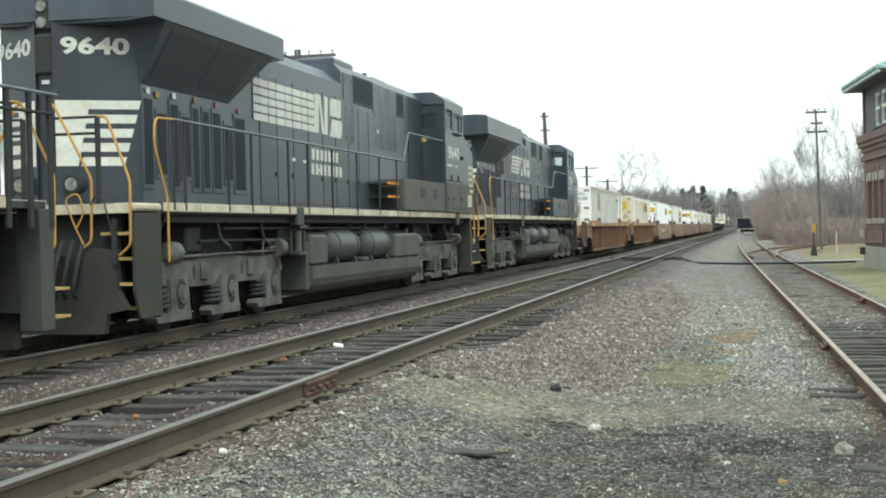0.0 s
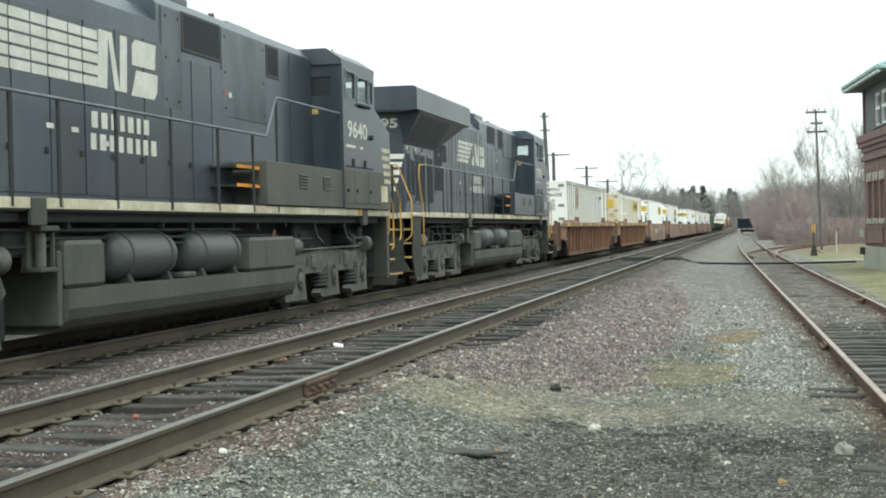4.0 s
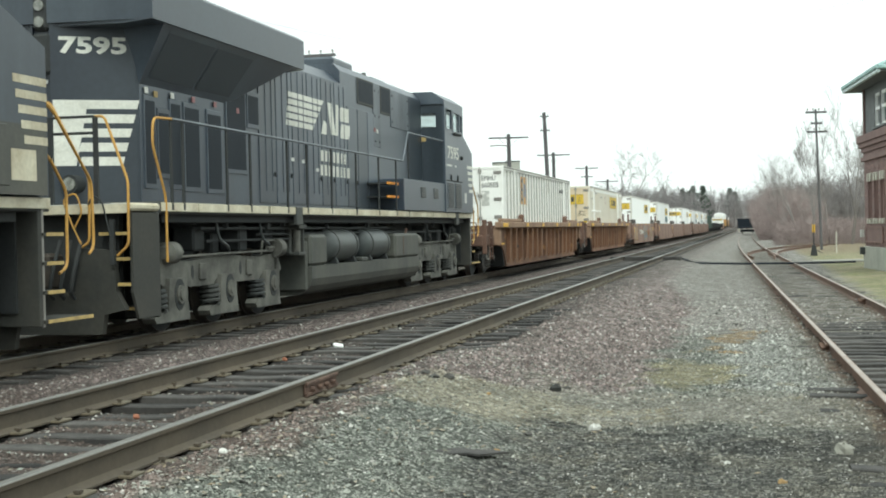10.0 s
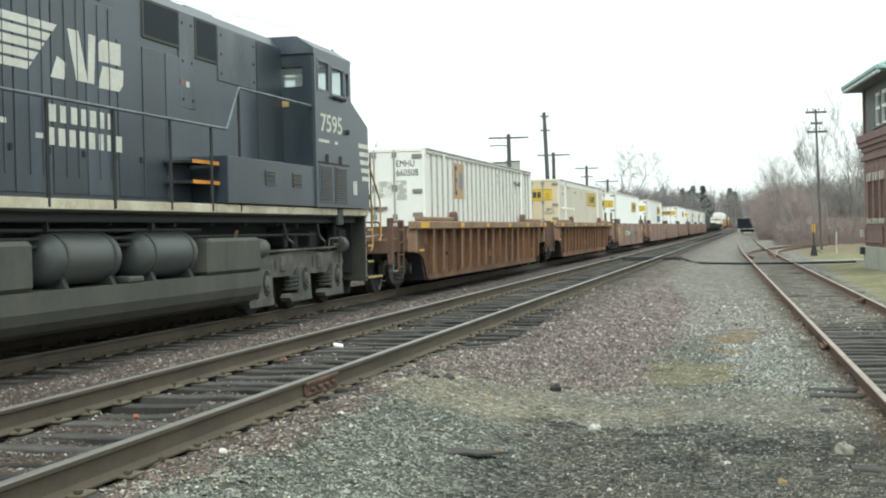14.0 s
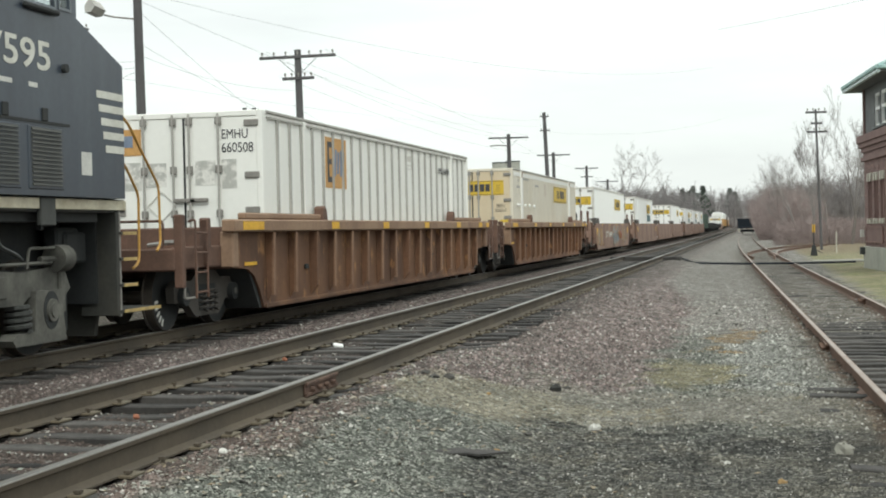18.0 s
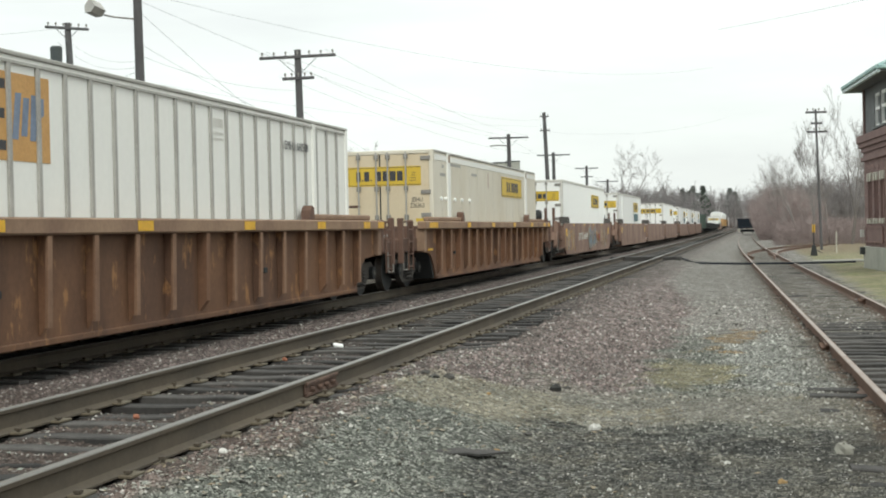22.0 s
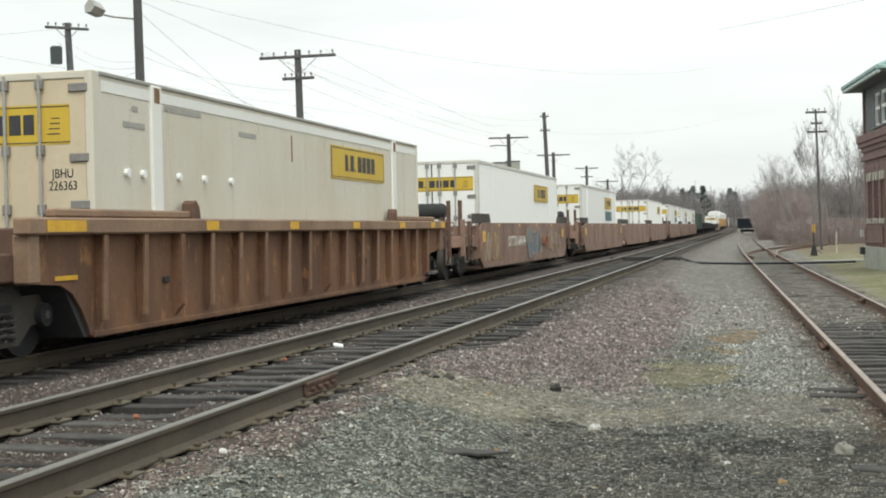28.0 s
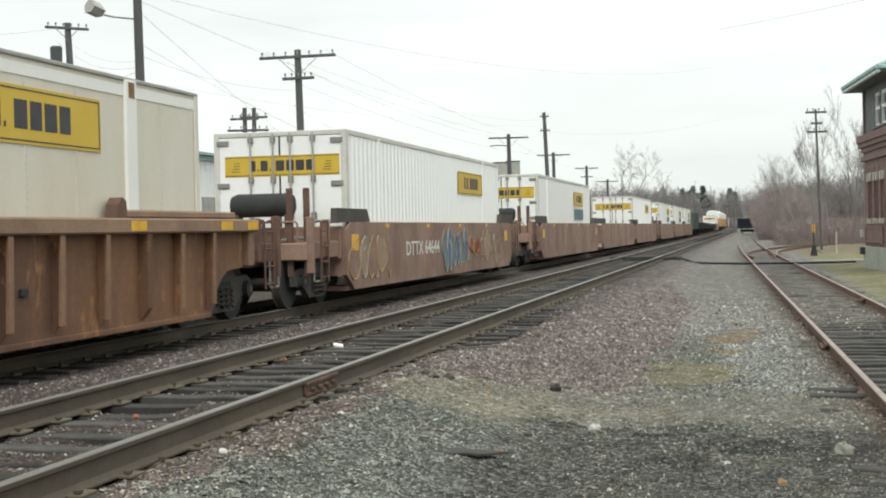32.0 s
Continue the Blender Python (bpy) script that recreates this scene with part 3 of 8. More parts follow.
    L.new(ns(90.0) if stones else h, bp.inputs["Height"])
    L.new(bp.outputs[0], b.inputs["Normal"])
    return m


GRAVEL = gravel_material("gravel_ground")
ground = solid("ground", ground_sheet(), GRAVEL, "grey and pinkish gravel railway yard with sandy patches", "ground", kind="structure")

# ---- rails ----
RAIL_PROFILE = [(-0.07, 0), (0.07, 0), (0.07, 0.012), (0.012, 0.035), (0.009, 0.125), (0.034, 0.138), (0.036, 0.162), (-0.036, 0.162), (-0.034, 0.138), (-0.009, 0.125), (-0.012, 0.035), (-0.07, 0.012)]
RAIL_HEAD = [(-0.030, 0), (0.030, 0), (0.024, 0.006), (-0.024, 0.006)]


def sweep(profile, line, height=1.0):
    """A rail along a line of (x, y, z)."""
    g = Geo()
    n = len(profile)
    vs = []
    for i, p in enumerate(line):
        a, c = Vector(line[max(i - 1, 0)]), Vector(line[min(i + 1, len(line) - 1)])
        d = (c - a)
        d.z = 0
        d.normalize()
        side = Vector((d.y, -d.x, 0))
        for u, w in profile:
            vs.append(tuple(Vector(p) + side * u + Vector((0, 0, w * height))))
    fs = [(k * n + i, k * n + (i + 1) % n, (k + 1) * n + (i + 1) % n, (k + 1) * n + i) for k in range(len(line) - 1) for i in range(n)]
    fs += [tuple(range(n))[::-1], tuple(range((len(line) - 1) * n, len(line) * n))]
    return g.add(vs, fs)


def rail(parent, line, body, head, height=1.0, joint=()):
    part("rail", sweep(RAIL_PROFILE, line, height), body, parent, smooth=False)
    top = [(x, y, z + 0.162 * height) for x, y, z in line]
    part("rail_head", sweep(RAIL_HEAD, top), head, parent, "worn shiny rail head")


track_main = thing("track_1", "straight main railway track with rusty rails on dark wooden ties", "railway track", kind="structure")
for sx in (-HALF, HALF):
    line = [(XM + sx, y, ZM - 0.168) for y in (3, 9, 14.3, 40, 120, 300, 460)]
    rail(track_main, line, RAIL_SIDE, RAIL_TOP)
jb = Geo()
for z0 in (0.03, 0.115):
    jb.box(XM + HALF + 0.012, XM + HALF + 0.05, 10.32, 11.14, ZM - 0.168 + z0, ZM - 0.168 + z0 + 0.03, 0.006)
jb.box(XM + HALF + 0.012, XM + HALF + 0.032, 10.32, 11.14, ZM - 0.135, ZM - 0.04, 0.006)
for k in range(4):
    jb.cyl((XM + HALF + 0.02, 10.45 + k * 0.18, ZM - 0.09), (XM + HALF + 0.075, 10.45 + k * 0.18, ZM - 0.09), 0.022, 6)
part("joint_bar", jb, JOINT_RUST, track_main, "rusty bolted joint bar")
track_train = thing("track_2", "main railway track with rusty rails under the train", "railway track", kind="structure")
for sx in (-HALF, HALF):
    rail(track_train, [(XT + sx, y, ZT - 0.168) for y in (-30, 3, 20, 60, 160, 460)], RAIL_SIDE, RAIL_TOP)
track_siding = thing("track_3", "rusty siding track on weathered ties sunk in gravel", "railway track", kind="structure")
ys_s = [2, 6, 10, 14, 20, 28, 38, 48, 58, 66, 74, 80, 86, 92, 98, 106, 116, 130, 150, 180, 220, 270]
for sx in (-HALF, HALF):
    rail(track_siding, [(siding_x(y) + sx, y, ZS - 0.168) for y in ys_s], RAIL_SIDING, RAIL_SIDING_TOP)


for k, (y, side) in enumerate(((18.4, -1), (29.0, 1))):
    sb = Geo()
    xs = siding_x(y) + side * HALF
    for z0 in (0.03, 0.11):
        sb.box(xs - 0.055, xs + 0.055, y - 0.40, y + 0.40, ZS - 0.168 + z0, ZS - 0.140 + z0, 0.006)
    for q in (-0.28, -0.10, 0.10, 0.28):
        sb.cyl((xs - 0.10, y + q, ZS - 0.085), (xs + 0.10, y + q, ZS - 0.085), 0.026, 6)
    part("joint_bar", sb, RAIL_SIDING, track_siding, "rusty bolted joint bar")


def branch_x(y):
    """Centre line of the branch, curving away to the tower's side."""
    t = y - 75.6
    return 0.44 + 0.0299 * t + 0.00557 * t * t


ys_b = [70, 72, 74, 76, 79, 82, 85, 88, 91, 94, 97, 100, 103, 106, 109, 112, 116, 120]
track_branch = thing("track_4", "rusty branch track curving away from the siding", "railway track", kind="structure")
for sx in (-HALF, HALF):
    rail(track_branch, [(branch_x(y) + sx, y, ZS - 0.160) for y in ys_b if sx > 0 or y > 75], RAIL_SIDING, RAIL_SIDING_TOP)


# ---- far ground: the yard's crossing and the slab by the tower ----
cr = Geo()
cr.box(XM - 1.25, XM - HALF - 0.09, 54.2, 55.2, 0.2, 0.47, 0.02)
cr.box(XM - HALF + 0.1, XM + HALF - 0.1, 53.8, 54.9, 0.2, 0.48, 0.02)
cr.box(XM + HALF + 0.09, XM + 1.5, 53.4, 54.5, 0.2, 0.46, 0.02)
solid("timber_crossing", cr, TIE_WOOD, "dark timber walkway planks across the main track", "crossing", kind="structure")
pipe = Geo()
pipe.tube([(-2.65, 54.2, 0.36), (-2.3, 55.2, 0.18), (-1.5, 55.0, 0.14), (-0.2, 54.4, 0.13), (0.5, 54.2, 0.13), (1.9, 54.0, 0.13), (3.7, 53.6, 0.16)], 0.040, 8)
solid("ground_conduit", pipe, GRILLE_DARK, "black rubber conduit lying across the gravel yard", "conduit")

# ---- the train ----
def travel(t):
    """Metres that the train has come nearer by t seconds."""
    u = t / 32.0
    return 65.9777 * u + 30.5598 * u ** 2 - 45.9332 * u ** 3 + 110.1929 * u ** 4 - 134.5053 * u ** 5 + 58.5086 * u ** 6


RIDERS = []   # (thing, place along the track at the start, height, turned)
WHEELS = []   # (wheel, local place, radius, turned)


def wheelset(parent, y, r, x=0.75):
    """One axle with its two wheels; turns about its axle."""
    g = Geo()
    m = Matrix.Rotation(radians(90), 4, "Y")
    for s in (-1, 1):
        prof = [(0.10, -0.09), (0.13, 0.05), (r * 0.55, 0.03), (r * 0.80, 0.05), (r * 0.84, 0.07), (r - 0.002, 0.07), (r, -0.05), (r + 0.028, -0.055), (r + 0.028, -0.075), (r * 0.8, -0.075), (0.10, -0.09)]
        g.lathe(prof, 28, Matrix.Translation((s * x, 0, 0)) @ (m if s > 0 else m @ Matrix.Rotation(math.pi, 4, "X")))
    g.cyl((-x, 0, 0), (x, 0, 0), 0.085, 10)
    ob = part("wheelset", g, WHEEL_DARK, parent, "dark steel wheels on an axle", smooth=True)
    ob.location = (0, y, r)
    for s in (-1, 1):
        tread = Geo().lathe([(r * 0.86, 0.0), (r * 0.97, 0.0), (r * 0.97, 0.004), (r * 0.86, 0.004)], 28, Matrix.Translation((s * (x + 0.068), 0, 0)) @ (m if s > 0 else m @ Matrix.Rotation(math.pi, 4, "X")))
        part("rim", tread, UNDER_DARK, ob, smooth=True)
    WHEELS.append((ob, y, r))
    return ob


def chalk(wheel, r):
    """Hand-drawn pale strokes on a wheel's rim."""
    for k in range(5):
        a = radians(118 + k * 13)
        m = Matrix.Translation((0.845, r * 0.84 * math.cos(a), r * 0.84 * math.sin(a))) @ Matrix.Rotation(a, 4, "X")
        part("chalk_mark", Geo().box(-0.004, 0.004, -0.05, 0.05, -0.018, 0.018, 0.0, m), PALE_MARK, wheel, "white chalk stroke")


def coil(cx, cy, z0, z1, r, turns, wire=0.022):
    n = int(turns * 10)
    return Geo().tube([(cx + r * math.cos(2 * math.pi * i / 10), cy + r * math.sin(2 * math.pi * i / 10), z0 + (z1 - z0) * i / n) for i in range(n + 1)], wire, 5)


def loco_truck(loco, axles, lead):
    """A three-axle truck: cast side frames with pedestals, coil springs, brake cylinders."""
    a0, a2 = axles[0], axles[-1]
    for s in (-1, 1):
        x0, x1 = sorted((s * 0.86, s * 1.02))
        poly = [(a0 - 0.55, 0.72), (a0 - 0.42, 0.98), (a0 + 0.5, 0.93), (axles[1] - 0.4, 0.98), (axles[1] + 0.4, 0.98), (a2 - 0.5, 0.93), (a2 + 0.42, 0.98), (a2 + 0.58, 0.72), (a2 + 0.42, 0.62)]
        poly += [(a2 - 0.35, 0.66), (a2 - 0.48, 0.58), (axles[1] + 0.48, 0.58), (axles[1] + 0.36, 0.66), (axles[1] - 0.36, 0.66), (axles[1] - 0.48, 0.58), (a0 + 0.48, 0.58), (a0 + 0.35, 0.66), (a0 - 0.4, 0.62)]
        frame_part = part("side_frame", Geo().prism(poly, "x", x0, x1), TRUCK_GREY, loco, "dusty grey cast truck frame")
        for a in axles:
            g = Geo()
            ped = [(a - 0.30, 0.72), (a + 0.28, 0.72), (a + 0.30, 0.42), (a + 0.36, 0.15), (a - 0.74, 0.15), (a - 0.80, 0.22), (a - 0.72, 0.28), (a - 0.34, 0.29)]
            g.prism(ped, "x", *sorted((s * 0.90, s * 1.08)))
            part("pedestal", g, TRUCK_GREY, frame_part)
            # flat dark oval on the pedestal; the recess's shade is its colour
            oval = [(a + 0.02 + 0.17 * math.cos(q), 0.50 + 0.21 * math.sin(q)) for q in np.arange(0, 6.28, 0.35)]
            part("journal_ring", Geo().prism(oval, "x", *sorted((s * 1.07, s * 1.088))), UNDER_DARK, frame_part, "flat dark oval standing for a shaded journal recess")
            cap = Geo().cyl((s * 1.06, a + 0.02, 0.50), (s * 1.115, a + 0.02, 0.50), 0.125, 16)
            cap.cyl((s * 1.10, a + 0.02, 0.50), (s * 1.135, a + 0.02, 0.50), 0.08, 16)
            part("journal_cap", cap, TRUCK_GREY, frame_part, smooth=True)
            part("spring", coil(s * 0.97, a - 0.50, 0.30, 0.57, 0.13, 4, 0.026), LOCO_GRIME, frame_part, "stacked coil spring")
        for q in (axles[0] + 0.95, axles[1] + 0.95):
            lug = Geo().box(*sorted((s * 1.015, s * 1.05)), q - 0.12, q + 0.12, 0.66, 0.90, 0.02)
            part("frame_lug", lug, TRUCK_GREY, frame_part)
            # slot drawn as a dark patch, its shade put into the colour
            slot = Geo().prism([(q - 0.34 + 0.045 * math.cos(k), 0.78 + 0.10 * math.sin(k)) for k in np.arange(0, 6.28, 0.7)], "x", *sorted((s * 1.015, s * 1.024)))
            part("frame_slot", slot, UNDER_DARK, frame_part)
        for y, d in ((a0 - 0.25, -1), (a2 + 0.30, 1)):
            g = Geo().cyl((s * 1.05, y - 0.14 * d, 1.06), (s * 1.05, y + 0.10 * d, 1.06), 0.15, 16)
            g.cyl((s * 1.05, y + 0.10 * d, 1.06), (s * 1.05, y + 0.17 * d, 1.06), 0.15, 16, 0.08)
            g.cyl((s * 1.05, y - 0.45 * d, 1.06), (s * 1.05, y - 0.12 * d, 1.06), 0.03, 8)
            part("brake_cylinder", g, TRUCK_GREY, frame_part, smooth=True)
        arm = Geo()
        arm.box(*sorted((s * 1.0, s * 1.06)), a2 + 0.28, a2 + 0.40, 0.45, 1.0, 0.02, None)
        arm.tube([(s * 1.05, a0 - 0.1, 1.0), (s * 1.05, a2 + 0.1, 1.02)], 0.02, 6)
        arm.tube(rounded([(s * 1.06, a2 - 0.45, 0.96), (s * 1.06, a2 - 0.40, 1.18), (s * 1.06, a2 + 0.25, 1.18), (s * 1.06, a2 + 0.3, 1.0)], 0.06), 0.017, 6)
        part("brake_rigging", arm, TRUCK_GREY, frame_part)
    bol = Geo().box(-0.82, 0.82, a0 - 0.2, a2 + 0.2, 0.62, 0.95, 0.05)
    part("bolster", bol, UNDER_DARK, loco)
    for a in axles:
        wheelset(loco, a, 0.52)
        part("traction_motor", Geo().box(-0.58, 0.58, a + 0.12, a + 0.92, 0.16, 0.80, 0.12), UNDER_DARK, loco, "dark traction motor")
    # dark block added past the last axle, standing in for shade there
    part("brake_beam", Geo().box(-0.80, 0.80, a2 + 0.62, a2 + 0.95, 0.18, 0.80, 0.04), UNDER_DARK, loco)


def hood_poly(hw, z0, z1, c):
    return [(-hw, z0), (hw, z0), (hw, z1 - c), (hw - c * 0.9, z1), (-hw + c * 0.9, z1), (-hw, z1 - c)]


def fivestripes(name, parent, x, y0, y1, z0, z1, lean0=0.0, lean1=0.0, n=5, material=None, gap=0.42):
    """Horizontal white bands on a side wall facing +x; the ends lean with the height."""
    step = (z1 - z0) / n
    for k in range(n):
        lo = z0 + k * step
        hi = lo + step * (1 - gap)
        f0, f1 = (lo - z0) / (z1 - z0), (hi - z0) / (z1 - z0)
        pts = [(y0 + lean0 * (1 - f0), lo), (y1 - lean1 * (1 - f0), lo), (y1 - lean1 * (1 - f1), hi), (y0 + lean0 * (1 - f1), hi)]
        part(name, Geo().prism(pts, "x", x, x + 0.004), material or LETTER_WHITE, parent)


def word_bars(parent, x, y, z, h, widths, gap=0.035, lean=0.0):
    """A brand word as a row of plain upright blocks."""
    for w in widths:
        part("word_block", Geo().prism([(y, z), (y + w, z), (y + w + lean, z + h), (y + lean, z + h)], "x", x, x + 0.004), LETTER_WHITE, parent)
        y += w + gap


def locomotive(number, u0, style, flip=False):
    """style 0: long stepped louvres and short radiator roof; 1: longer radiator roof, finer hood."""
    loco = thing("locomotive", "black six-axle diesel freight locomotive with cream sill stripe, dusty grey trucks", "locomotive", (XT, u0, ZT), "locomotives of the train")
    RIDERS.append((loco, u0, ZT, flip))
    HW, W, C = 0.74, 1.25, 1.33
    L = 20.9
    # frame and walkway
    part("underframe", Geo().box(-0.55, 0.55, 0.5, L - 0.3, 0.95, 1.55, 0.03), UNDER_DARK, loco)
    g = Geo().box(-W + 0.02, W - 0.02, 0.85, L, 1.57, 1.73, 0.015)
    g.box(-W + 0.05, W - 0.05, 0.0, 0.86, 1.60, 1.68, 0.01)
    part("walkway", g, LOCO_GRIME, loco)
    part("end_sill", Geo().box(-W + 0.06, W - 0.03, -0.03, 0.02, 1.57, 1.69, 0.006), SILL_CREAM, loco, "cream end sill band")
    for s in (-1, 1):
        if not flip:
            part("step_side_plate", Geo().prism([(0.02, 0.60), (0.16, 0.28), (0.80, 0.28), (0.80, 1.58), (0.02, 1.58)], "x", *sorted((s * (W - 0.03), s * (W + 0.005)))), PILOT_GREY, loco, "dusty dark stair side plate")
            part("plate_cap", Geo().box(*sorted((s * (W - 0.30), s * (W + 0.012))), 0.02, 0.84, 1.60, 1.70, 0.03), SILL_CREAM, loco)
    part("end_tread", Geo().box(-W + 0.06, W - 0.03, -0.03, 0.84, 1.684, 1.692), PALE_MARK, loco, "pale worn platform tread")
    for s in (-1, 1):
        ys = [0.90, 2.1, 4.9, 6.9, 9.8, 13.0, 16.3, 18.9, L - 0.02]
        for k, (a, b2) in enumerate(zip(ys, ys[1:])):
            x0, x1 = sorted((s * (W - 0.02), s * (W + 0.012)))
            part("sill_stripe", Geo().box(x0, x1, a + (0.10 if k in (2, 7) else 0.02), b2 - 0.02, 1.60, 1.715, 0.004), SILL_CREAM, loco, "weathered cream sill band")
        for q in (6.35, 18.95):
            x0, x1 = sorted((s * (W - 0.03), s * (W + 0.03)))
            part("jacking_pad", Geo().box(x0, x1, q - 0.16, q + 0.16, 1.42, 1.72, 0.01), LOCO_GRIME, loco)
    clutter = Geo()
    rr = random.Random(number)
    for s in (-1, 1):
        clutter.box(*sorted((s * 0.95, s * 1.12)), 1.2, L - 0.5, 1.46, 1.58, 0.01)
        for k in range(16):
            y = 1.4 + k * 1.2 + rr.uniform(-0.3, 0.3)
            clutter.box(*sorted((s * 1.02, s * 1.09)), y, y + rr.uniform(0.03, 0.10), rr.uniform(1.36, 1.46), 1.58)
        for zz in (1.38, 1.28, 1.2):
            yy = sorted((rr.uniform(1, 9), rr.uniform(11, 20)))
            clutter.tube([(s * 1.02, yy[0], zz), (s * 1.02, yy[1], zz - 0.02)], 0.022, 6)
        for k in range(9):
            y = rr.choice((rr.uniform(1.6, 6.4), rr.uniform(15.2, 20.2)))
            clutter.box(*sorted((s * rr.uniform(0.5, 0.7), s * rr.uniform(0.85, 1.0))), y, y + rr.uniform(0.2, 0.6), rr.uniform(0.98, 1.1), rr.uniform(1.2, 1.5), 0.03)
    part("piping", clutter, UNDER_DARK, loco)
    for y in (3.2, 5.0, 16.4, 18.2):
        hose = Geo().tube(rounded([(1.05, y, 1.52), (1.08, y + 0.05, 1.22), (1.06, y + 0.45, 1.12), (0.98, y + 0.7, 1.05)], 0.12), 0.022, 6)
        part("air_hose", hose, TANK_GREY, loco)
    # hood
    g = Geo()
    rear_z = 4.10
    g.prism(hood_poly(HW, 1.73, 4.42, 0.22), "y", 1.42, 10.6)
    g.prism(hood_poly(HW, 1.73, 4.62, 0.16), "y", 10.6, 17.40)
    hood = part("hood", g, LOCO_BLACK, loco, "long black engine hood with access doors")
    # hood end: a wedge with number panels swept back on both sides
    YC, XC, XH = 0.82, -0.21, -0.33
    end = Geo().prism([(-1.20, 1.43), (-1.20, 1.28), (2 * XH - XC, YC), (2 * XH - XC, YC + 0.05), (XC, YC + 0.05), (XC, YC), (HW - 0.03, 1.38), (HW, 1.43)], "z", 1.73, rear_z + 0.3)
    part("hood_end", end, LOCO_END_SHADED, loco, "wedge-shaped black hood end")
    run = Vector((HW - XC, 1.40 - YC, 0))

    def panel_quad(s, f0, f1, f2, f3, z0, z1, off=0.004):
        nrm = Vector((run.y, -run.x, 0)).normalized() * off
        out = []
        for f, z in ((f0, z0), (f1, z0), (f2, z1), (f3, z1)):
            q = Vector((XC, YC, 0)) + run * f + nrm
            out.append((q.x if s > 0 else 2 * XH - q.x, q.y, z))
        return out if s > 0 else out[::-1]

    for s in (1, -1):
        for k in range(5):
            z0 = 2.22 + k * 0.185
            part("end_stripe", Geo().add(panel_quad(s, 0.30, 0.80 + k * 0.045, 0.83 + k * 0.045, 0.33, z0, z0 + 0.115), [(0, 1, 2, 3)]), LETTER_WHITE, loco, "cream warning band")
        part("end_panel", Geo().add(panel_quad(s, 0.02, 0.27, 0.42, 0.02, 2.22, 3.075, 0.006), [(0, 1, 2, 3)]), LETTER_WHITE, loco, "cream painted panel")
    lamp = Geo().box(XH - 0.125, XH + 0.125, YC - 0.03, YC + 0.06, 3.41, 3.93, 0.03)
    part("headlight_box", lamp, UNDER_DARK, loco)
    part("data_plate", Geo().box(XH - 0.05, XH + 0.06, YC + 0.03, YC + 0.055, 3.29, 3.34), PALE_MARK, loco)
    for zz in (4.08, 4.29):
        part("headlight", Geo().cyl((XH, YC - 0.05, zz), (XH, YC + 0.02, zz), 0.07, 18), LAMP_GLASS, loco, "clear round headlight", smooth=True)
    part("headlight_frame", Geo().box(XH - 0.115, XH + 0.115, YC - 0.03, YC + 0.3, 3.97, 4.40, 0.04), UNDER_DARK, loco)
    for sx in (-0.70, 0.03):
        yd = YC + 0.12
        g = Geo().cyl((sx, yd - 0.14, 1.98), (sx, yd + 0.15, 1.98), 0.12, 18)
        dl = part("ditch_light", g, UNDER_DARK, loco, smooth=True)
        part("lens", Geo().cyl((sx, yd - 0.155, 1.98), (sx, yd - 0.14, 1.98), 0.085, 18), LAMP_GLASS, dl, "clear lens")
    for s in (1, -1):
        d = Vector((run.x, s * run.y, 0)).normalized()
        nr = Vector((d.y, -d.x, 0))
        at = Vector((XC, YC, 0)) + run * 0.49
        if s < 0:
            at.x = 2 * XH - at.x
        m = Matrix(((d.x, 0, nr.x, at.x + nr.x * 0.004), (d.y, 0, nr.y, at.y + nr.y * 0.004), (0, 1, 0, 3.775), (0, 0, 0, 1)))
        lettering("road_number", number, 0.29, LETTER_WHITE, loco, m, 1.52, bold=0.010)
    # radiator roof
    y1 = 5.9 if style == 0 else 7.0
    ztop = 4.50 if style == 0 else 4.60
    zb = 4.10 if style == 0 else 4.06
    rp = [(-1.20, zb), (-0.80, zb - 0.04), (0.80, zb - 0.04), (1.20, zb), (1.20, ztop - 0.06), (1.12, ztop), (-1.12, ztop), (-1.20, ztop - 0.06)]
    rg = Geo().prism(rp, "y", 0.88, y1)
    rg.prism([(-1.19, 0.885), (2 * XH - XC, YC - 0.01), (XC, YC - 0.01), (1.19, 0.885)], "z", zb, ztop - 0.02)
    part("radiator_roof", rg, LOCO_BLACK, loco, "wide overhanging radiator roof")
    top = Geo()
    for k in range(3):
        top.box(-0.9, 0.9, 1.3 + k * 1.5, 2.6 + k * 1.5, ztop, ztop + 0.05, 0.01)
    part("radiator_grille", top, GRILLE_DARK, loco)
    for s in (-1, 1):
        wing = Geo()
        ya, yb = 1.42, 4.55
        z0w = 3.30
        pts = [(s * HW, ya, z0w), (s * HW, yb, z0w), (s * 1.17, y1 - 0.4, zb), (s * 1.17, 1.30, zb), (s * 0.5, ya, z0w), (s * 0.5, yb, z0w), (s * 0.5, y1 - 0.4, zb), (s * 0.5, 1.30, zb)]
        wing.add(pts, [(0, 1, 2, 3), (4, 7, 6, 5), (0, 3, 7, 4), (1, 5, 6, 2), (3, 2, 6, 7), (0, 4, 5, 1)])
        intake = part("air_intake", wing, LOCO_BLACK, loco, "flared black air intake")
        for a, b2 in ((0.05, 0.52), (0.55, 0.97)):
            def P(f, h, off):
                lo = Vector((s * HW, ya + (yb - ya) * f, z0w))
                hi = Vector((s * 1.17, 1.42 + 3.45 * f, zb))
                q = lo.lerp(hi, h)
                return (q.x + s * off, q.y, q.z - off * 0.5)
            mesh_g = Geo().add([P(a, 0.12, 0.006), P(b2, 0.12, 0.006), P(b2, 0.88, 0.006), P(a, 0.88, 0.006)], [(0, 1, 2, 3)])
            part("intake_screen", mesh_g, INTAKE_DARK, intake)
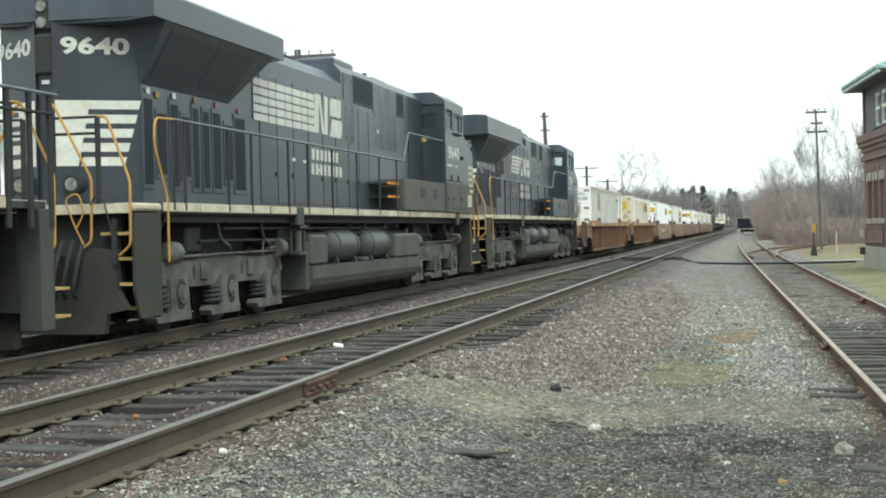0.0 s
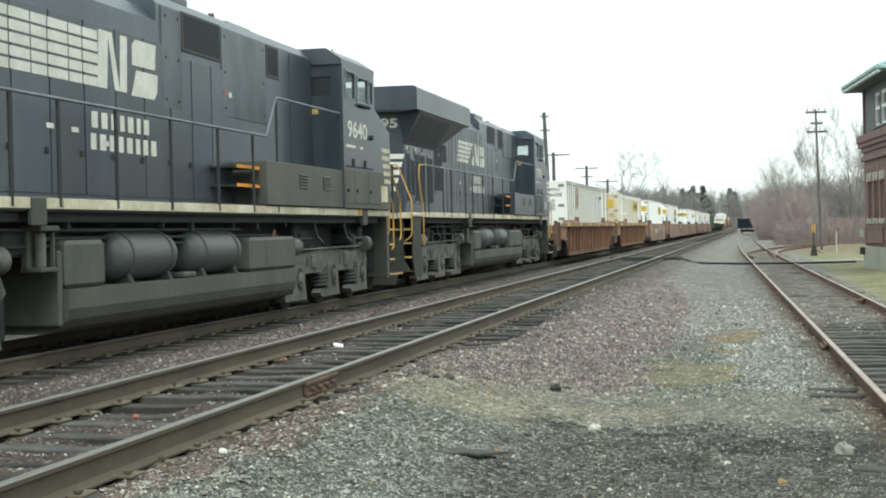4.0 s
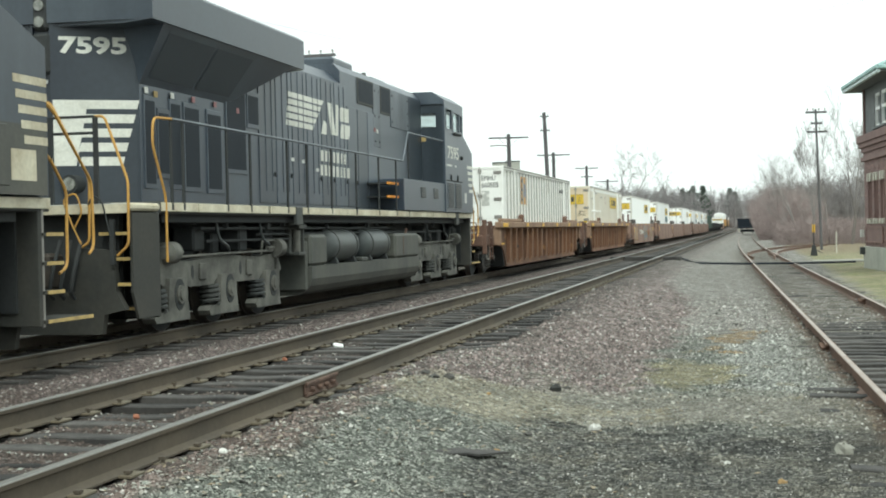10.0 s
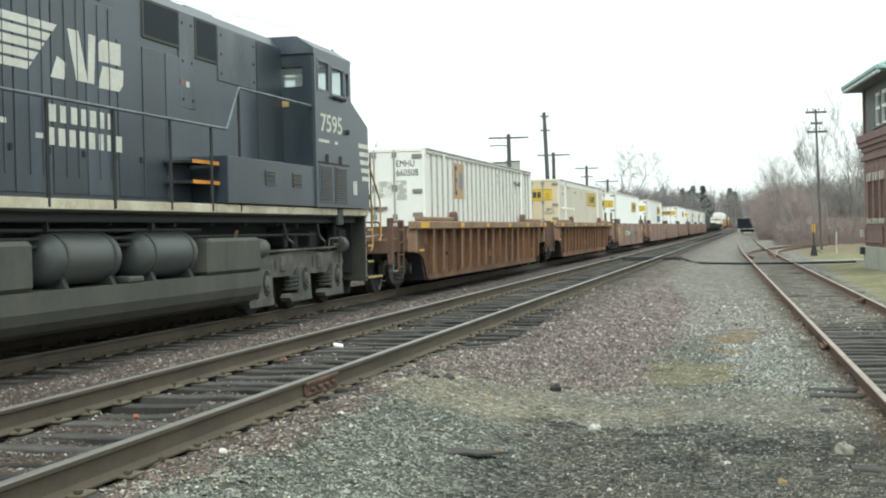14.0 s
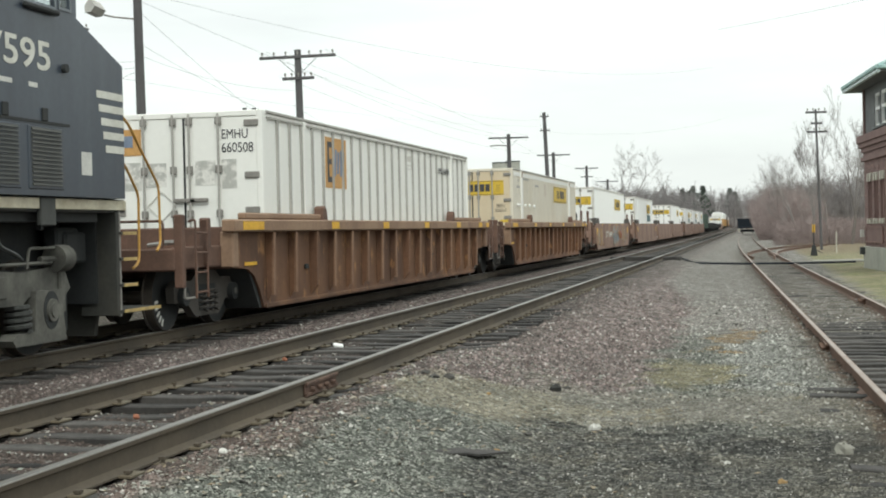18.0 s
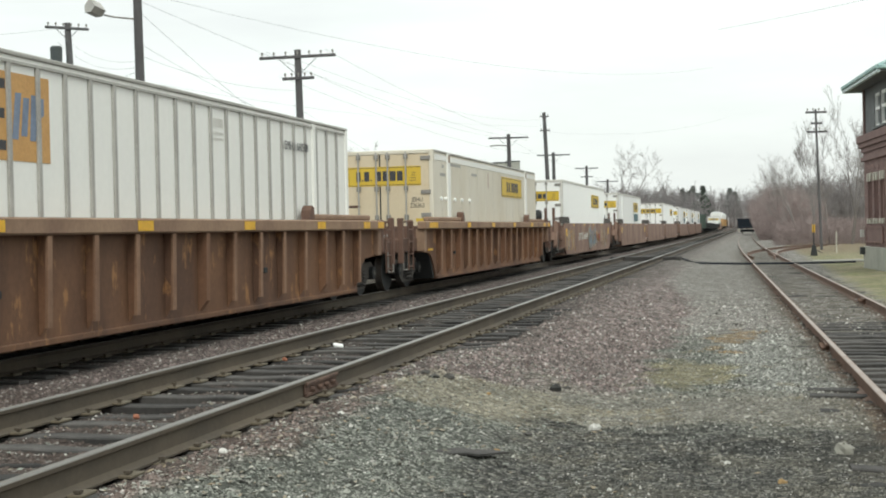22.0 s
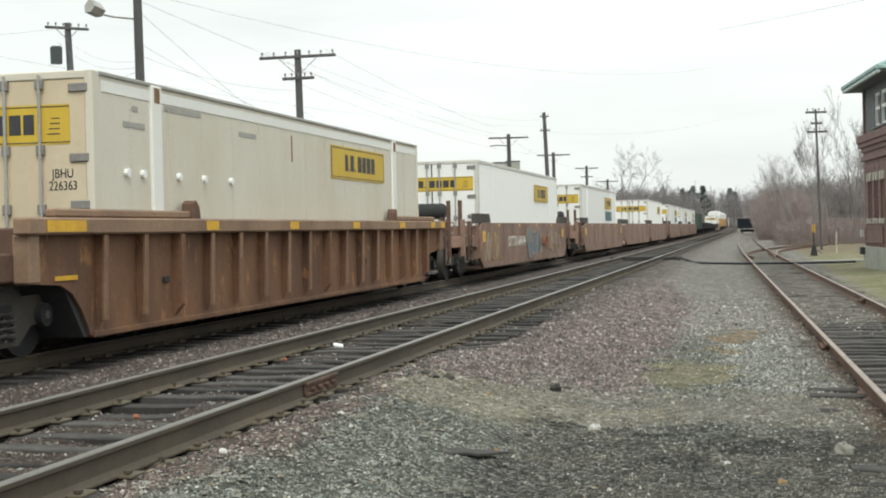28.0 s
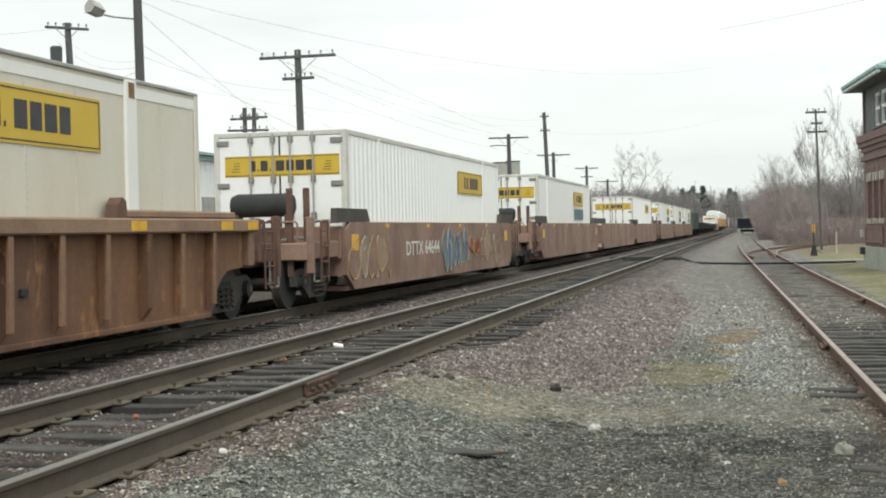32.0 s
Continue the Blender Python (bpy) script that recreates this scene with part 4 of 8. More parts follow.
        for k in range(4):
            q = 4.35 + k * 0.55
            if style == 1 and q < y1:
                br = [(s * HW, 3.75), (s * 1.15, zb), (s * HW, zb)]
                part("roof_bracket", Geo().prism([(p[0], p[1]) for p in br], "y", q, q + 0.03), LOCO_BLACK, loco)
    # louvred doors
    if style == 0:
        doors = [(1.50, 1.68, 1.98, 3.12), (1.92, 2.13, 2.13, 2.95), (2.37, 2.53, 1.97, 3.11), (2.76, 2.95, 2.12, 2.97), (3.15, 3.26, 1.97, 3.12), (3.54, 3.66, 1.98, 3.10), (3.92, 4.12, 1.98, 3.11), (4.40, 4.6, 2.12, 2.96), (4.81, 5.15, 1.98, 3.10)]
    else:
        doors = [(1.60, 1.81, 1.99, 3.10), (2.03, 2.27, 2.14, 2.96), (2.44, 2.67, 2.00, 3.12), (2.92, 3.34, 1.98, 3.11), (3.77, 4.19, 1.97, 3.08), (4.55, 5.24, 2.30, 3.52), (5.47, 5.85, 3.06, 3.51)]
    for s in (-1, 1):
        for a, b2, z0, z1 in doors:
            d = part("louvre_door", Geo().box(*sorted((s * (HW - 0.02), s * (HW + 0.018))), a - 0.085, b2 + 0.085, z0 - 0.07, z1 + 0.07, 0.008), LOCO_BLACK, loco)
            part("louvre_screen", Geo().box(*sorted((s * (HW + 0.010), s * (HW + 0.0215))), a - 0.045, b2 + 0.045, z0, z1), GRILLE_DARK, d, "dark louvred screen")
        # plain doors and seams along the middle of the hood
        seams = [5.9, 6.75, 7.6, 8.45, 9.3, 10.15, 11.0, 11.75, 12.5, 13.3]
        for k, (a, b2) in enumerate(zip(seams, seams[1:])):
            dz = 3.92 if style == 0 else 4.18
            d = part("hood_door", Geo().box(*sorted((s * (HW - 0.02), s * (HW + 0.014))), a + 0.02, b2 - 0.02, 1.80, dz if k < 6 else 3.80, 0.006), LOCO_BLACK, loco)
            part("latch", Geo().box(*sorted((s * (HW + 0.012), s * (HW + 0.035))), b2 - 0.13, b2 - 0.08, 2.25, 2.33, 0.005), UNDER_DARK, d)
            if style == 1 and k < 6:
                for q in (0.32, 0.62):
                    part("door_rib", Geo().box(*sorted((s * (HW + 0.012), s * (HW + 0.024))), a + q, a + q + 0.02, 2.0, 4.14, 0.004), LOCO_BLACK, d)
        vents = [(11.5, 12.85, 3.95, 4.43), (15.0, 15.5, 3.95, 4.40)] if style == 0 else [(11.85, 12.96, 3.97, 4.42), (13.63, 14.37, 3.90, 4.42)]
        for a, b2, z0, z1 in vents:
            v = part("vent_frame", Geo().box(*sorted((s * (HW - 0.05), s * (HW + 0.02))), a - 0.05, b2 + 0.05, z0 - 0.05, z1 + 0.04, 0.008), LOCO_GRIME, loco)
            part("vent_screen", Geo().box(*sorted((s * (HW + 0.012), s * (HW + 0.024))), a, b2, z0, z1), GRILLE_DARK, v, "dark inlet screen")
        for y, z, mk in ((1.54, 3.19, PALE_MARK), (1.84, 3.16, STEP_YELLOW), (2.39, 3.19, PALE_MARK), (3.14, 3.20, RED_MARK), (3.96, 3.20, RED_MARK), (4.90, 3.18, RED_MARK), (13.0, 3.42, RED_MARK), (13.2, 3.40, PALE_MARK)):
            st = Geo().box(*sorted((s * (HW + 0.016), s * (HW + 0.026))), y, y + 0.11, z, z + 0.08)
            part("warning_sticker", st, mk, loco)
        for y, z in ((7.5, 2.55), (8.1, 2.54), (8.9, 2.42)):
            part("small_label", Geo().box(*sorted((s * (HW + 0.016), s * (HW + 0.022))), y, y + 0.17, z, z + 0.06), PALE_MARK, loco)
    # brand shapes: bands and slanted blocks, no letters
    xs = HW + 0.015
    if style == 0:
        cuts = (5.62, 6.35, 6.73, 7.20, 7.58, 8.08, 8.43, 8.85)
        for a, b2 in zip(cuts, cuts[1:]):
            fivestripes("logo_band", loco, xs, a, b2 - 0.03, 3.14, 3.86, 0, 0, 5, gap=0.22)
        for pts in ([(8.80, 3.14), (9.06, 3.14), (9.12, 3.86), (8.86, 3.86)], [(9.10, 3.86), (9.22, 3.86), (9.42, 3.14), (9.28, 3.14)], [(9.42, 3.14), (9.62, 3.14), (9.66, 3.86), (9.46, 3.86)]):
            part("logo_block", Geo().prism(pts, "x", xs, xs + 0.004), LETTER_WHITE, loco)
        for pts in ([(9.76, 3.12), (10.46, 3.12), (10.56, 3.22), (10.58, 3.46), (9.92, 3.46)], [(9.80, 3.52), (10.50, 3.52), (10.54, 3.86), (9.90, 3.86), (9.80, 3.78)]):
            part("logo_block", Geo().prism(pts, "x", xs, xs + 0.004), LETTER_WHITE, loco)
        wy = 8.62
    else:
        for k in range(5):
            z0 = 3.17 + k * 0.125
            a, b2 = 7.25 + k * 0.035, 8.80 + k * 0.15
            part("logo_band", Geo().prism([(a, z0), (b2 - 0.05, z0), (b2 + 0.06, z0 + 0.092), (a + 0.03, z0 + 0.092)], "x", xs, xs + 0.004), LETTER_WHITE, loco)
        for pts in ([(9.28, 3.14), (9.60, 3.14), (9.66, 3.34), (9.44, 3.40)], [(9.70, 3.76), (9.98, 3.76), (10.20, 3.16), (9.90, 3.16)], [(10.20, 3.16), (10.36, 3.16), (10.42, 3.76), (10.24, 3.76)]):
            part("logo_block", Geo().prism(pts, "x", xs, xs + 0.004), LETTER_WHITE, loco)
        for pts in ([(10.46, 3.13), (11.05, 3.13), (11.16, 3.22), (11.18, 3.41), (10.60, 3.41)], [(10.50, 3.46), (11.10, 3.46), (11.12, 3.74), (10.60, 3.74), (10.50, 3.68)]):
            part("logo_block", Geo().prism(pts, "x", xs, xs + 0.004), LETTER_WHITE, loco)
        wy = 9.22
    word_bars(loco, xs, wy, 2.63, 0.20, (0.16, 0.16, 0.15, 0.12, 0.16, 0.11, 0.15), 0.105)
    word_bars(loco, xs, wy - 0.03, 2.36, 0.20, (0.14, 0.16, 0.15, 0.13, 0.16, 0.12, 0.14, 0.16), 0.105)
    # worn grey upper panels ahead of the cab
    for s in (-1, 1):
        for a, b2, z0, z1 in ((12.98, 13.55, 3.10, 4.42), (14.45, 16.10, 3.62, 4.44)) if style else ((10.75, 11.42, 3.05, 4.44), (12.95, 14.90, 3.10, 4.44)):
            wp = part("worn_panel", Geo().box(*sorted((s * (HW - 0.02), s * (HW + 0.016))), a, b2, z0, z1, 0.006), LOCO_WORN, loco, "grey weathered hood panel")
            for q in (a + 0.12, b2 - 0.12):
                for zz in (z0 + 0.12, (z0 + z1) / 2, z1 - 0.12):
                    part("bolt", Geo().cyl((s * (HW + 0.014), q, zz), (s * (HW + 0.024), q, zz), 0.022, 6), UNDER_DARK, wp)
    # roof fittings
    part("roof_box", Geo().box(-0.55, 0.55, 10.8, 12.2, 4.60, 4.78, 0.05), LOCO_BLACK, loco)
    part("roof_box", Geo().box(-0.5, 0.5, 13.9, 15.0, 4.60, 4.70, 0.04), LOCO_BLACK, loco)
    part("exhaust_stack", Geo().box(-0.35, 0.35, 8.4, 9.0, 4.40, 4.56, 0.03), UNDER_DARK, loco)
    g = Geo().cyl((0.5, 13.2, 4.58), (0.5, 13.2, 4.70), 0.05, 10)
    part("roof_horn", g, LOCO_GRIME, loco)
    # cabinet wall behind the cab, its black holding soot and recess shade
    for s in (-1, 1):
        part("cabinet_wall", Geo().box(*sorted((s * (HW + 0.002), s * (HW + 0.012))), 16.15, 17.36, 2.43, 4.42), LOCO_SOOT_SHADE, loco, "black cabinet wall, soot and recess shade in its colour")
    # side box below the cab, recess with steps
    for s in (-1, 1):
        part("equipment_box", Geo().box(*sorted((s * 0.5, s * (C - 0.03))), 13.35, 17.42, 1.735, 2.42, 0.012), LOCO_BLACK if style else LOCO_DUST, loco, "dusty equipment box below the cab")
        for q in (14.9, 16.2):
            for k in range(5):
                part("louvre", Geo().prism([(s * (C - 0.032), 2.04 + k * 0.05), (s * (C - 0.005), 2.04 + k * 0.05), (s * (C - 0.032), 2.08 + k * 0.05)], "y", q, q + 0.45), LOCO_GRIME, loco)
        for zz in (2.00, 2.28):
            part("cab_step", Geo().box(*sorted((s * 0.74, s * 1.18)), 12.35, 13.30, zz, zz + 0.03), UNDER_DARK, loco)
            part("step_edge", Geo().box(*sorted((s * 1.18, s * 1.195)), 12.35, 13.30, zz - 0.005, zz + 0.045), ORANGE_MARK, loco, "orange step edge")
    # cab
    cabg = Geo()
    side = [(17.40, 1.735), (20.70, 1.735), (20.70, 3.30), (19.55, 3.72), (19.62, 4.34), (19.45, 4.44), (17.40, 4.50)]
    # side walls with window openings: built of strips
    wins = [(17.58, 18.18, 3.78, 4.26), (18.38, 19.08, 3.76, 4.22), (19.20, 19.42, 3.78, 4.20)]
    for s in (-1, 1):
        x0, x1 = sorted((s * (C - 0.05), s * C))
        cabg.prism([(17.40, 1.735), (20.70, 1.735), (20.70, 3.30), (19.55, 3.72), (17.40, 3.72)], "x", x0, x1)
        edges = [17.40] + [e for w in wins for e in w[:2]] + [19.58]
        for a, b2 in zip(edges[::2], edges[1::2]):
            cabg.box(x0, x1, a, b2, 3.72, 4.36)
        for a, b2, z0, z1 in wins:
            cabg.box(x0, x1, a, b2, 3.72, z0)
            cabg.box(x0, x1, a, b2, z1, 4.36)
    roof = [(-C, 4.36), (C, 4.36), (C, 4.46), (C - 0.30, 4.66), (-C + 0.30, 4.66), (-C, 4.46)]
    cabg.prism(roof, "y", 17.36, 19.60)
    rw = Geo().box(-C + 0.05, C - 0.05, 17.40, 17.46, 1.735, 3.80)
    rw.box(-C + 0.05, C - 0.05, 17.40, 17.46, 4.14, 4.38)
    rw.box(-0.72, 0.72, 17.40, 17.46, 3.80, 4.14)
    for s in (-1, 1):
        rw.box(*sorted((s * (C - 0.22), s * (C - 0.05))), 17.40, 17.46, 3.80, 4.14)
    cabg.box(-C + 0.05, C - 0.05, 20.64, 20.70, 1.735, 3.30)
    cabg.prism([(20.70, 3.30), (19.55, 3.72), (19.55, 3.66), (20.64, 3.26)], "x", -C + 0.05, C - 0.05)
    cabg.box(-C + 0.05, C - 0.05, 19.52, 19.58, 4.26, 4.40)
    for q in (-C + 0.05, -0.06, C - 0.17):
        cabg.box(q, q + 0.12, 19.52, 19.58, 3.70, 4.28)
    cab = part("cab", cabg, LOCO_BLACK, loco, "boxy black driver's cab with sloped nose")
    for s in (-1, 1):
        for a, b2, z0, z1 in wins:
            gl = part("cab_window", Geo().box(*sorted((s * (C - 0.035), s * (C - 0.028))), a, b2, z0, z1), GLASS_CLEAR, cab, "clear cab window")
            gl.visible_shadow = False
        for a, b2, z0, z1 in wins:
            fr = Geo()
            for y0, y1, q0, q1 in ((a - 0.03, a, z0 - 0.03, z1 + 0.03), (b2, b2 + 0.03, z0 - 0.03, z1 + 0.03), (a, b2, z0 - 0.03, z0), (a, b2, z1, z1 + 0.03)):
                fr.box(*sorted((s * C, s * (C + 0.012))), y0, y1, q0, q1)
            part("window_frame", fr, HANDRAIL, cab)
        part("arm_rest", Geo().box(*sorted((s * C, s * (C + 0.07))), 18.40, 19.10, 3.66, 3.72, 0.02), UNDER_DARK, cab)
        g = Geo()
        for a in (17.95, 18.75):
            g.box(*sorted((s * C, s * (C + 0.02))), a, a + 0.12, 2.52, 2.66, 0.01)
        g.box(*sorted((s * C, s * (C + 0.012))), 17.5, 19.35, 2.49, 2.52)
        part("door_latch", g, UNDER_DARK, cab)
    part("rear_wall", rw, LOCO_SOOT_SHADE, cab, "black rear cab wall, soot and recess shade in its colour")
    part("cab_rear_window", Geo().box(0.70, 1.13, 17.425, 17.432, 3.78, 4.16), GLASS_CLEAR if style else GLASS, cab, "clear rear cab window" if style else "dark rear cab window")
    ws = part("windshield", Geo().box(-C + 0.1, C - 0.1, 19.545, 19.552, 3.72, 4.28), GLASS_CLEAR, cab, "clear windshield")
    ws.visible_shadow = False
    part("warning_placard", Geo().box(0.72, 0.86, 17.385, 17.398, 3.46, 3.56), STEP_YELLOW, cab)
    part("cab_floor", Geo().box(-C + 0.06, C - 0.06, 17.47, 20.6, 2.6, 2.66), UNDER_DARK, cab)
    part("seat", Geo().box(0.5, 0.95, 17.9, 18.3, 3.3, 3.86, 0.05), UNDER_DARK, cab, "dark seat back")
    if style == 1:
        for q in (17.55, 18.45):
            gr = part("side_grille", Geo().box(C - 0.01, C + 0.012, q, q + 0.75, 1.80, 2.46, 0.01), LOCO_BLACK, cab)
            for k in range(14):
                part("slat", Geo().prism([(C + 0.012, 1.84 + k * 0.044), (C + 0.032, 1.84 + k * 0.044), (C + 0.012, 1.872 + k * 0.044)], "y", q + 0.06, q + 0.69), LOCO_GRIME, gr)
        part("data_plate", Geo().box(C, C + 0.006, 19.62, 19.86, 1.98, 2.24), PALE_MARK, cab)
    else:
        for a, b2 in ((17.45, 18.0), (18.05, 18.95), (19.0, 19.9)):
            hd = part("nose_door", Geo().box(C - 0.01, C + 0.012, a, b2, 1.82, 2.44, 0.008), LOCO_DUST, cab)
            part("latch", Geo().cyl((C + 0.01, a + 0.12, 2.06), (C + 0.035, a + 0.12, 2.06), 0.035, 8), UNDER_DARK, hd)
        part("patch", Geo().box(C, C + 0.006, 19.95, 20.45, 1.88, 2.20), SILL_CREAM, cab, "faded cream patch")
        part("lower_skirt", Geo().box(C - 0.02, C + 0.002, 17.42, 20.68, 1.737, 2.46), LOCO_DUST, cab, "dusty brown-grey lower cab side")
        part("orange_tag", Geo().box(W + 0.012, W + 0.018, 18.55, 18.72, 1.61, 1.72), ORANGE_MARK, loco)
    for k in range(5):
        z0 = 2.26 + k * 0.155
        yl = 20.02 + 0.05 * (4 - k)
        part("nose_stripe", Geo().box(C, C + 0.005, yl, 20.70, z0, z0 + 0.085), LETTER_WHITE if style else SILL_CREAM, cab, "cream nose band")
        part("nose_stripe", Geo().box(0.45, C, 20.70, 20.706, z0, z0 + 0.085), LETTER_WHITE, cab)
    side_m = Matrix(((0, 0, 1, C + 0.003), (1, 0, 0, 18.33), (0, 1, 0, 3.19), (0, 0, 0, 1)))
    lettering("road_number", number, 0.43, LETTER_WHITE, cab, side_m, 1.55, bold=0.006)
    for y, w in ((17.55, 0.62), (18.5, 0.18)):
        part("small_marking", Geo().box(C, C + 0.004, y, y + w, 2.86, 2.91), PALE_MARK, cab)
    part("nose_lamp", Geo().cyl((C - 0.02, 19.25, 3.12), (C + 0.05, 19.25, 3.12), 0.05, 10), UNDER_DARK, cab)
    # nose headlight and number boards on the front
    for zz in (0.10, -0.10):
        part("headlight", Geo().cyl((zz, 19.58, 4.47), (zz, 19.72, 4.47), 0.08, 16), LAMP_GLASS, cab, "clear round headlight", smooth=True)
    for sx in (-0.7, 0.7):
        part("nose_lens", Geo().cyl((sx, 20.70, 2.0), (sx, 20.78, 2.0), 0.09, 16), LAMP_GLASS, cab, smooth=True)
    # handrails and posts
    for s in (-1, 1):
        x = s * (W + 0.01)
        part("handrail", Geo().tube(rounded([(x, -0.18 if flip else 1.25, 2.83 if flip else 2.80), (x, 13.45, 2.80), (x, 13.95, 3.44), (x, 17.42, 3.46)], 0.05), 0.020, 8), HANDRAIL, loco, "grey pipe handrail", smooth=True)
        if flip:
            part("handrail", Geo().tube([(x, -0.05, 2.62), (x, 1.8, 2.60)], 0.018, 8), UNDER_DARK, loco, smooth=True)
            for y in (-0.03, 0.40, 0.85):
                part("handrail_post", Geo().box(*sorted((x - 0.03 * s, x + 0.006 * s)), y - 0.035, y + 0.035, 1.40, 2.82), UNDER_DARK, loco)
            part("step_panel", Geo().box(*sorted((s * 0.98, s * W)), -0.06, 0.22, 0.30, 1.60, 0.01), LOCO_GRIME, loco)
            for zz in (0.42, 0.72):
                part("step", Geo().box(*sorted((s * 0.98, s * (W + 0.02))), -0.36, -0.06, zz, zz + 0.03), STEP_YELLOW, loco)
        else:
            part("entry_rail", Geo().tube(rounded([(x, 1.27, 2.80), (x, 0.68, 2.78), (x, 0.64, 2.45), (x, 1.02, 1.78), (x, 1.02, 0.95)], 0.12), 0.017, 8), RAIL_YELLOW, loco, "yellow entry handrail", smooth=True)
        for y in (1.23, 1.61, 3.18, 4.13, 5.83, 6.84, 8.24, 9.83, 11.46, 12.86):
            part("handrail_post", Geo().box(*sorted((x - 0.018 * s, x + 0.006 * s)), y - 0.028, y + 0.028, 1.62, 2.80), UNDER_DARK, loco)
        part("handrail_post", Geo().box(*sorted((x - 0.018 * s, x + 0.006 * s)), 13.93, 13.98, 1.62, 3.44), UNDER_DARK, loco)
        # rear corner steps
        if not flip:
            part("step_panel", Geo().box(*sorted((s * 0.78, s * W)), 0.74, 0.80, 0.26, 1.60, 0.012), LOCO_GRIME, loco)
        part("step_panel", Geo().box(*sorted((s * 0.78, s * W)), L - 0.30, L - 0.22, 0.35, 1.58, 0.008), PILOT_GREY, loco)
        for k in range(4):
            zz = 0.38 + k * 0.31
            yf = 0.32 if k == 0 else 0.06
            if flip:
                continue
            part("step", Geo().box(*sorted((s * 0.80, s * (W - 0.04))), yf, 0.74, zz, zz + 0.03), LOCO_GRIME, loco)
            part("step_edge", Geo().box(*sorted((s * 0.80, s * (W - 0.04))), yf - 0.02, yf, zz - 0.004, zz + 0.036), STEP_YELLOW, loco, "worn yellow step edge")
            part("step", Geo().box(*sorted((s * 0.80, s * (W + 0.02))), L - 0.22, L + (0.85 if k == 0 else 0.22), zz, zz + 0.035), PILOT_GREY, loco)
            part("step_edge", Geo().box(*sorted((s * (W + 0.02), s * (W + 0.03))), L - 0.16, L + (0.85 if k == 0 else 0.2), zz - 0.002, zz + 0.037), STEP_YELLOW, loco, "worn yellow step edge")
        part("step_stringer", Geo().box(*sorted((s * (W - 0.02), s * W)), L - 0.22, L - 0.18, 0.34, 1.60), LOCKROD, loco)
        part("entry_rail", Geo().tube(rounded([(s * 0.80, 0.02, 2.76), (s * 0.93, 0.0, 2.76), (s * 1.26, -0.08, 1.96), (s * 1.25, -0.08, 1.18), (s * 1.08, -0.04, 1.06)], 0.08), 0.017, 8), RAIL_YELLOW, loco, "yellow entry handrail", smooth=True)
        if not flip:
            part("entry_rail", Geo().tube(rounded([(s * 0.18, -0.04, 2.95), (s * 0.25, -0.04, 2.93), (s * 0.74, -0.05, 2.0), (s * 0.72, -0.05, 1.22), (s * 0.60, -0.05, 1.16)], 0.08), 0.017, 8), RAIL_YELLOW, loco, "yellow entry handrail", smooth=True)
        part("entry_rail", Geo().tube(rounded([(s * 1.20, L - 0.12, 2.80), (s * 1.22, L + 0.15, 2.66), (s * 1.22, L + 1.00, 1.92), (s * 1.22, L + 1.02, 1.18), (s * 1.22, L + 0.90, 1.10)], 0.10), 0.017, 8), RAIL_YELLOW, loco, "yellow entry handrail", smooth=True)
        part("entry_rail", Geo().tube(rounded([(s * 1.20, L - 0.10, 2.24), (s * 1.22, L + 0.05, 2.14), (s * 1.22, L + 0.40, 1.80), (s * 1.22, L + 0.38, 0.97), (s * 1.22, L + 0.20, 0.90)], 0.10), 0.017, 8), RAIL_YELLOW, loco, "yellow entry handrail", smooth=True)
        for sx in (0.20, 0.80):
            part("end_post", Geo().box(*sorted((s * sx - 0.028, s * sx + 0.028)), 0.0, 0.04, 1.62, 2.76), UNDER_DARK, loco)
        for zz in (2.56, 2.76):
            part("end_chain", Geo().tube(rounded([(s * 0.20, 0.02, zz), (s * 0.80, 0.02, zz)], 0.02), 0.018, 6), UNDER_DARK, loco)
        # uncoupling levers and looped hoses at the pilot
        part("cut_lever", Geo().tube(rounded([(s * 0.62, -0.06, 1.20), (s * 0.52, -0.08, 1.42), (s * 0.40, -0.10, 1.76), (s * 0.58, -0.10, 1.84), (s * 0.66, -0.09, 1.60), (s * 0.54, -0.08, 1.40)], 0.08), 0.011, 6), RAIL_YELLOW, loco, smooth=True)
        part("cut_lever", Geo().tube(rounded([(s * 0.72, -0.06, 1.68), (s * 0.80, -0.08, 1.80), (s * 0.92, -0.09, 1.72), (s * 1.0, -0.08, 1.34), (s * 1.06, -0.05, 1.05)], 0.06), 0.011, 6), UNDER_DARK, loco, smooth=True)
        part("lever_bracket", Geo().box(*sorted((s * 1.0, s * 1.05)), -0.08, -0.02, 0.95, 1.5), UNDER_DARK, loco)
        for k in range(3):
            part("brake_hose", Geo().tube(rounded([(s * (0.32 + 0.14 * k), -0.02, 1.25), (s * (0.33 + 0.14 * k), -0.22, 0.95), (s * (0.28 + 0.14 * k), -0.26, 0.62), (s * (0.26 + 0.14 * k), -0.12, 0.55)], 0.12), 0.025, 6), UNDER_DARK, loco, smooth=True)
    for y0, y1, d in ((-0.02, 0.10, -1), (L - 0.12, L - 0.04, 1)):
        part("pilot_plate", Geo().prism([(-1.16, 0.40), (-0.88, 0.34), (-0.84, 0.10), (0.84, 0.10), (0.88, 0.34), (1.16, 0.40), (1.04, 0.62), (1.02, 1.12), (0.60, 1.16), (0.50, 0.62), (-0.50, 0.62), (-0.60, 1.16), (-1.02, 1.12), (-1.04, 0.62)], "y", y0, y1), PILOT_GREY, loco, "dusty dark pilot plate")
        c0 = y0 if d < 0 else y1
        part("draft_box", Geo().box(-1.0, 1.0, *sorted((c0 - d * 0.30, c0 - d * 0.20)), 0.5, 1.56), UNDER_DARK, loco)
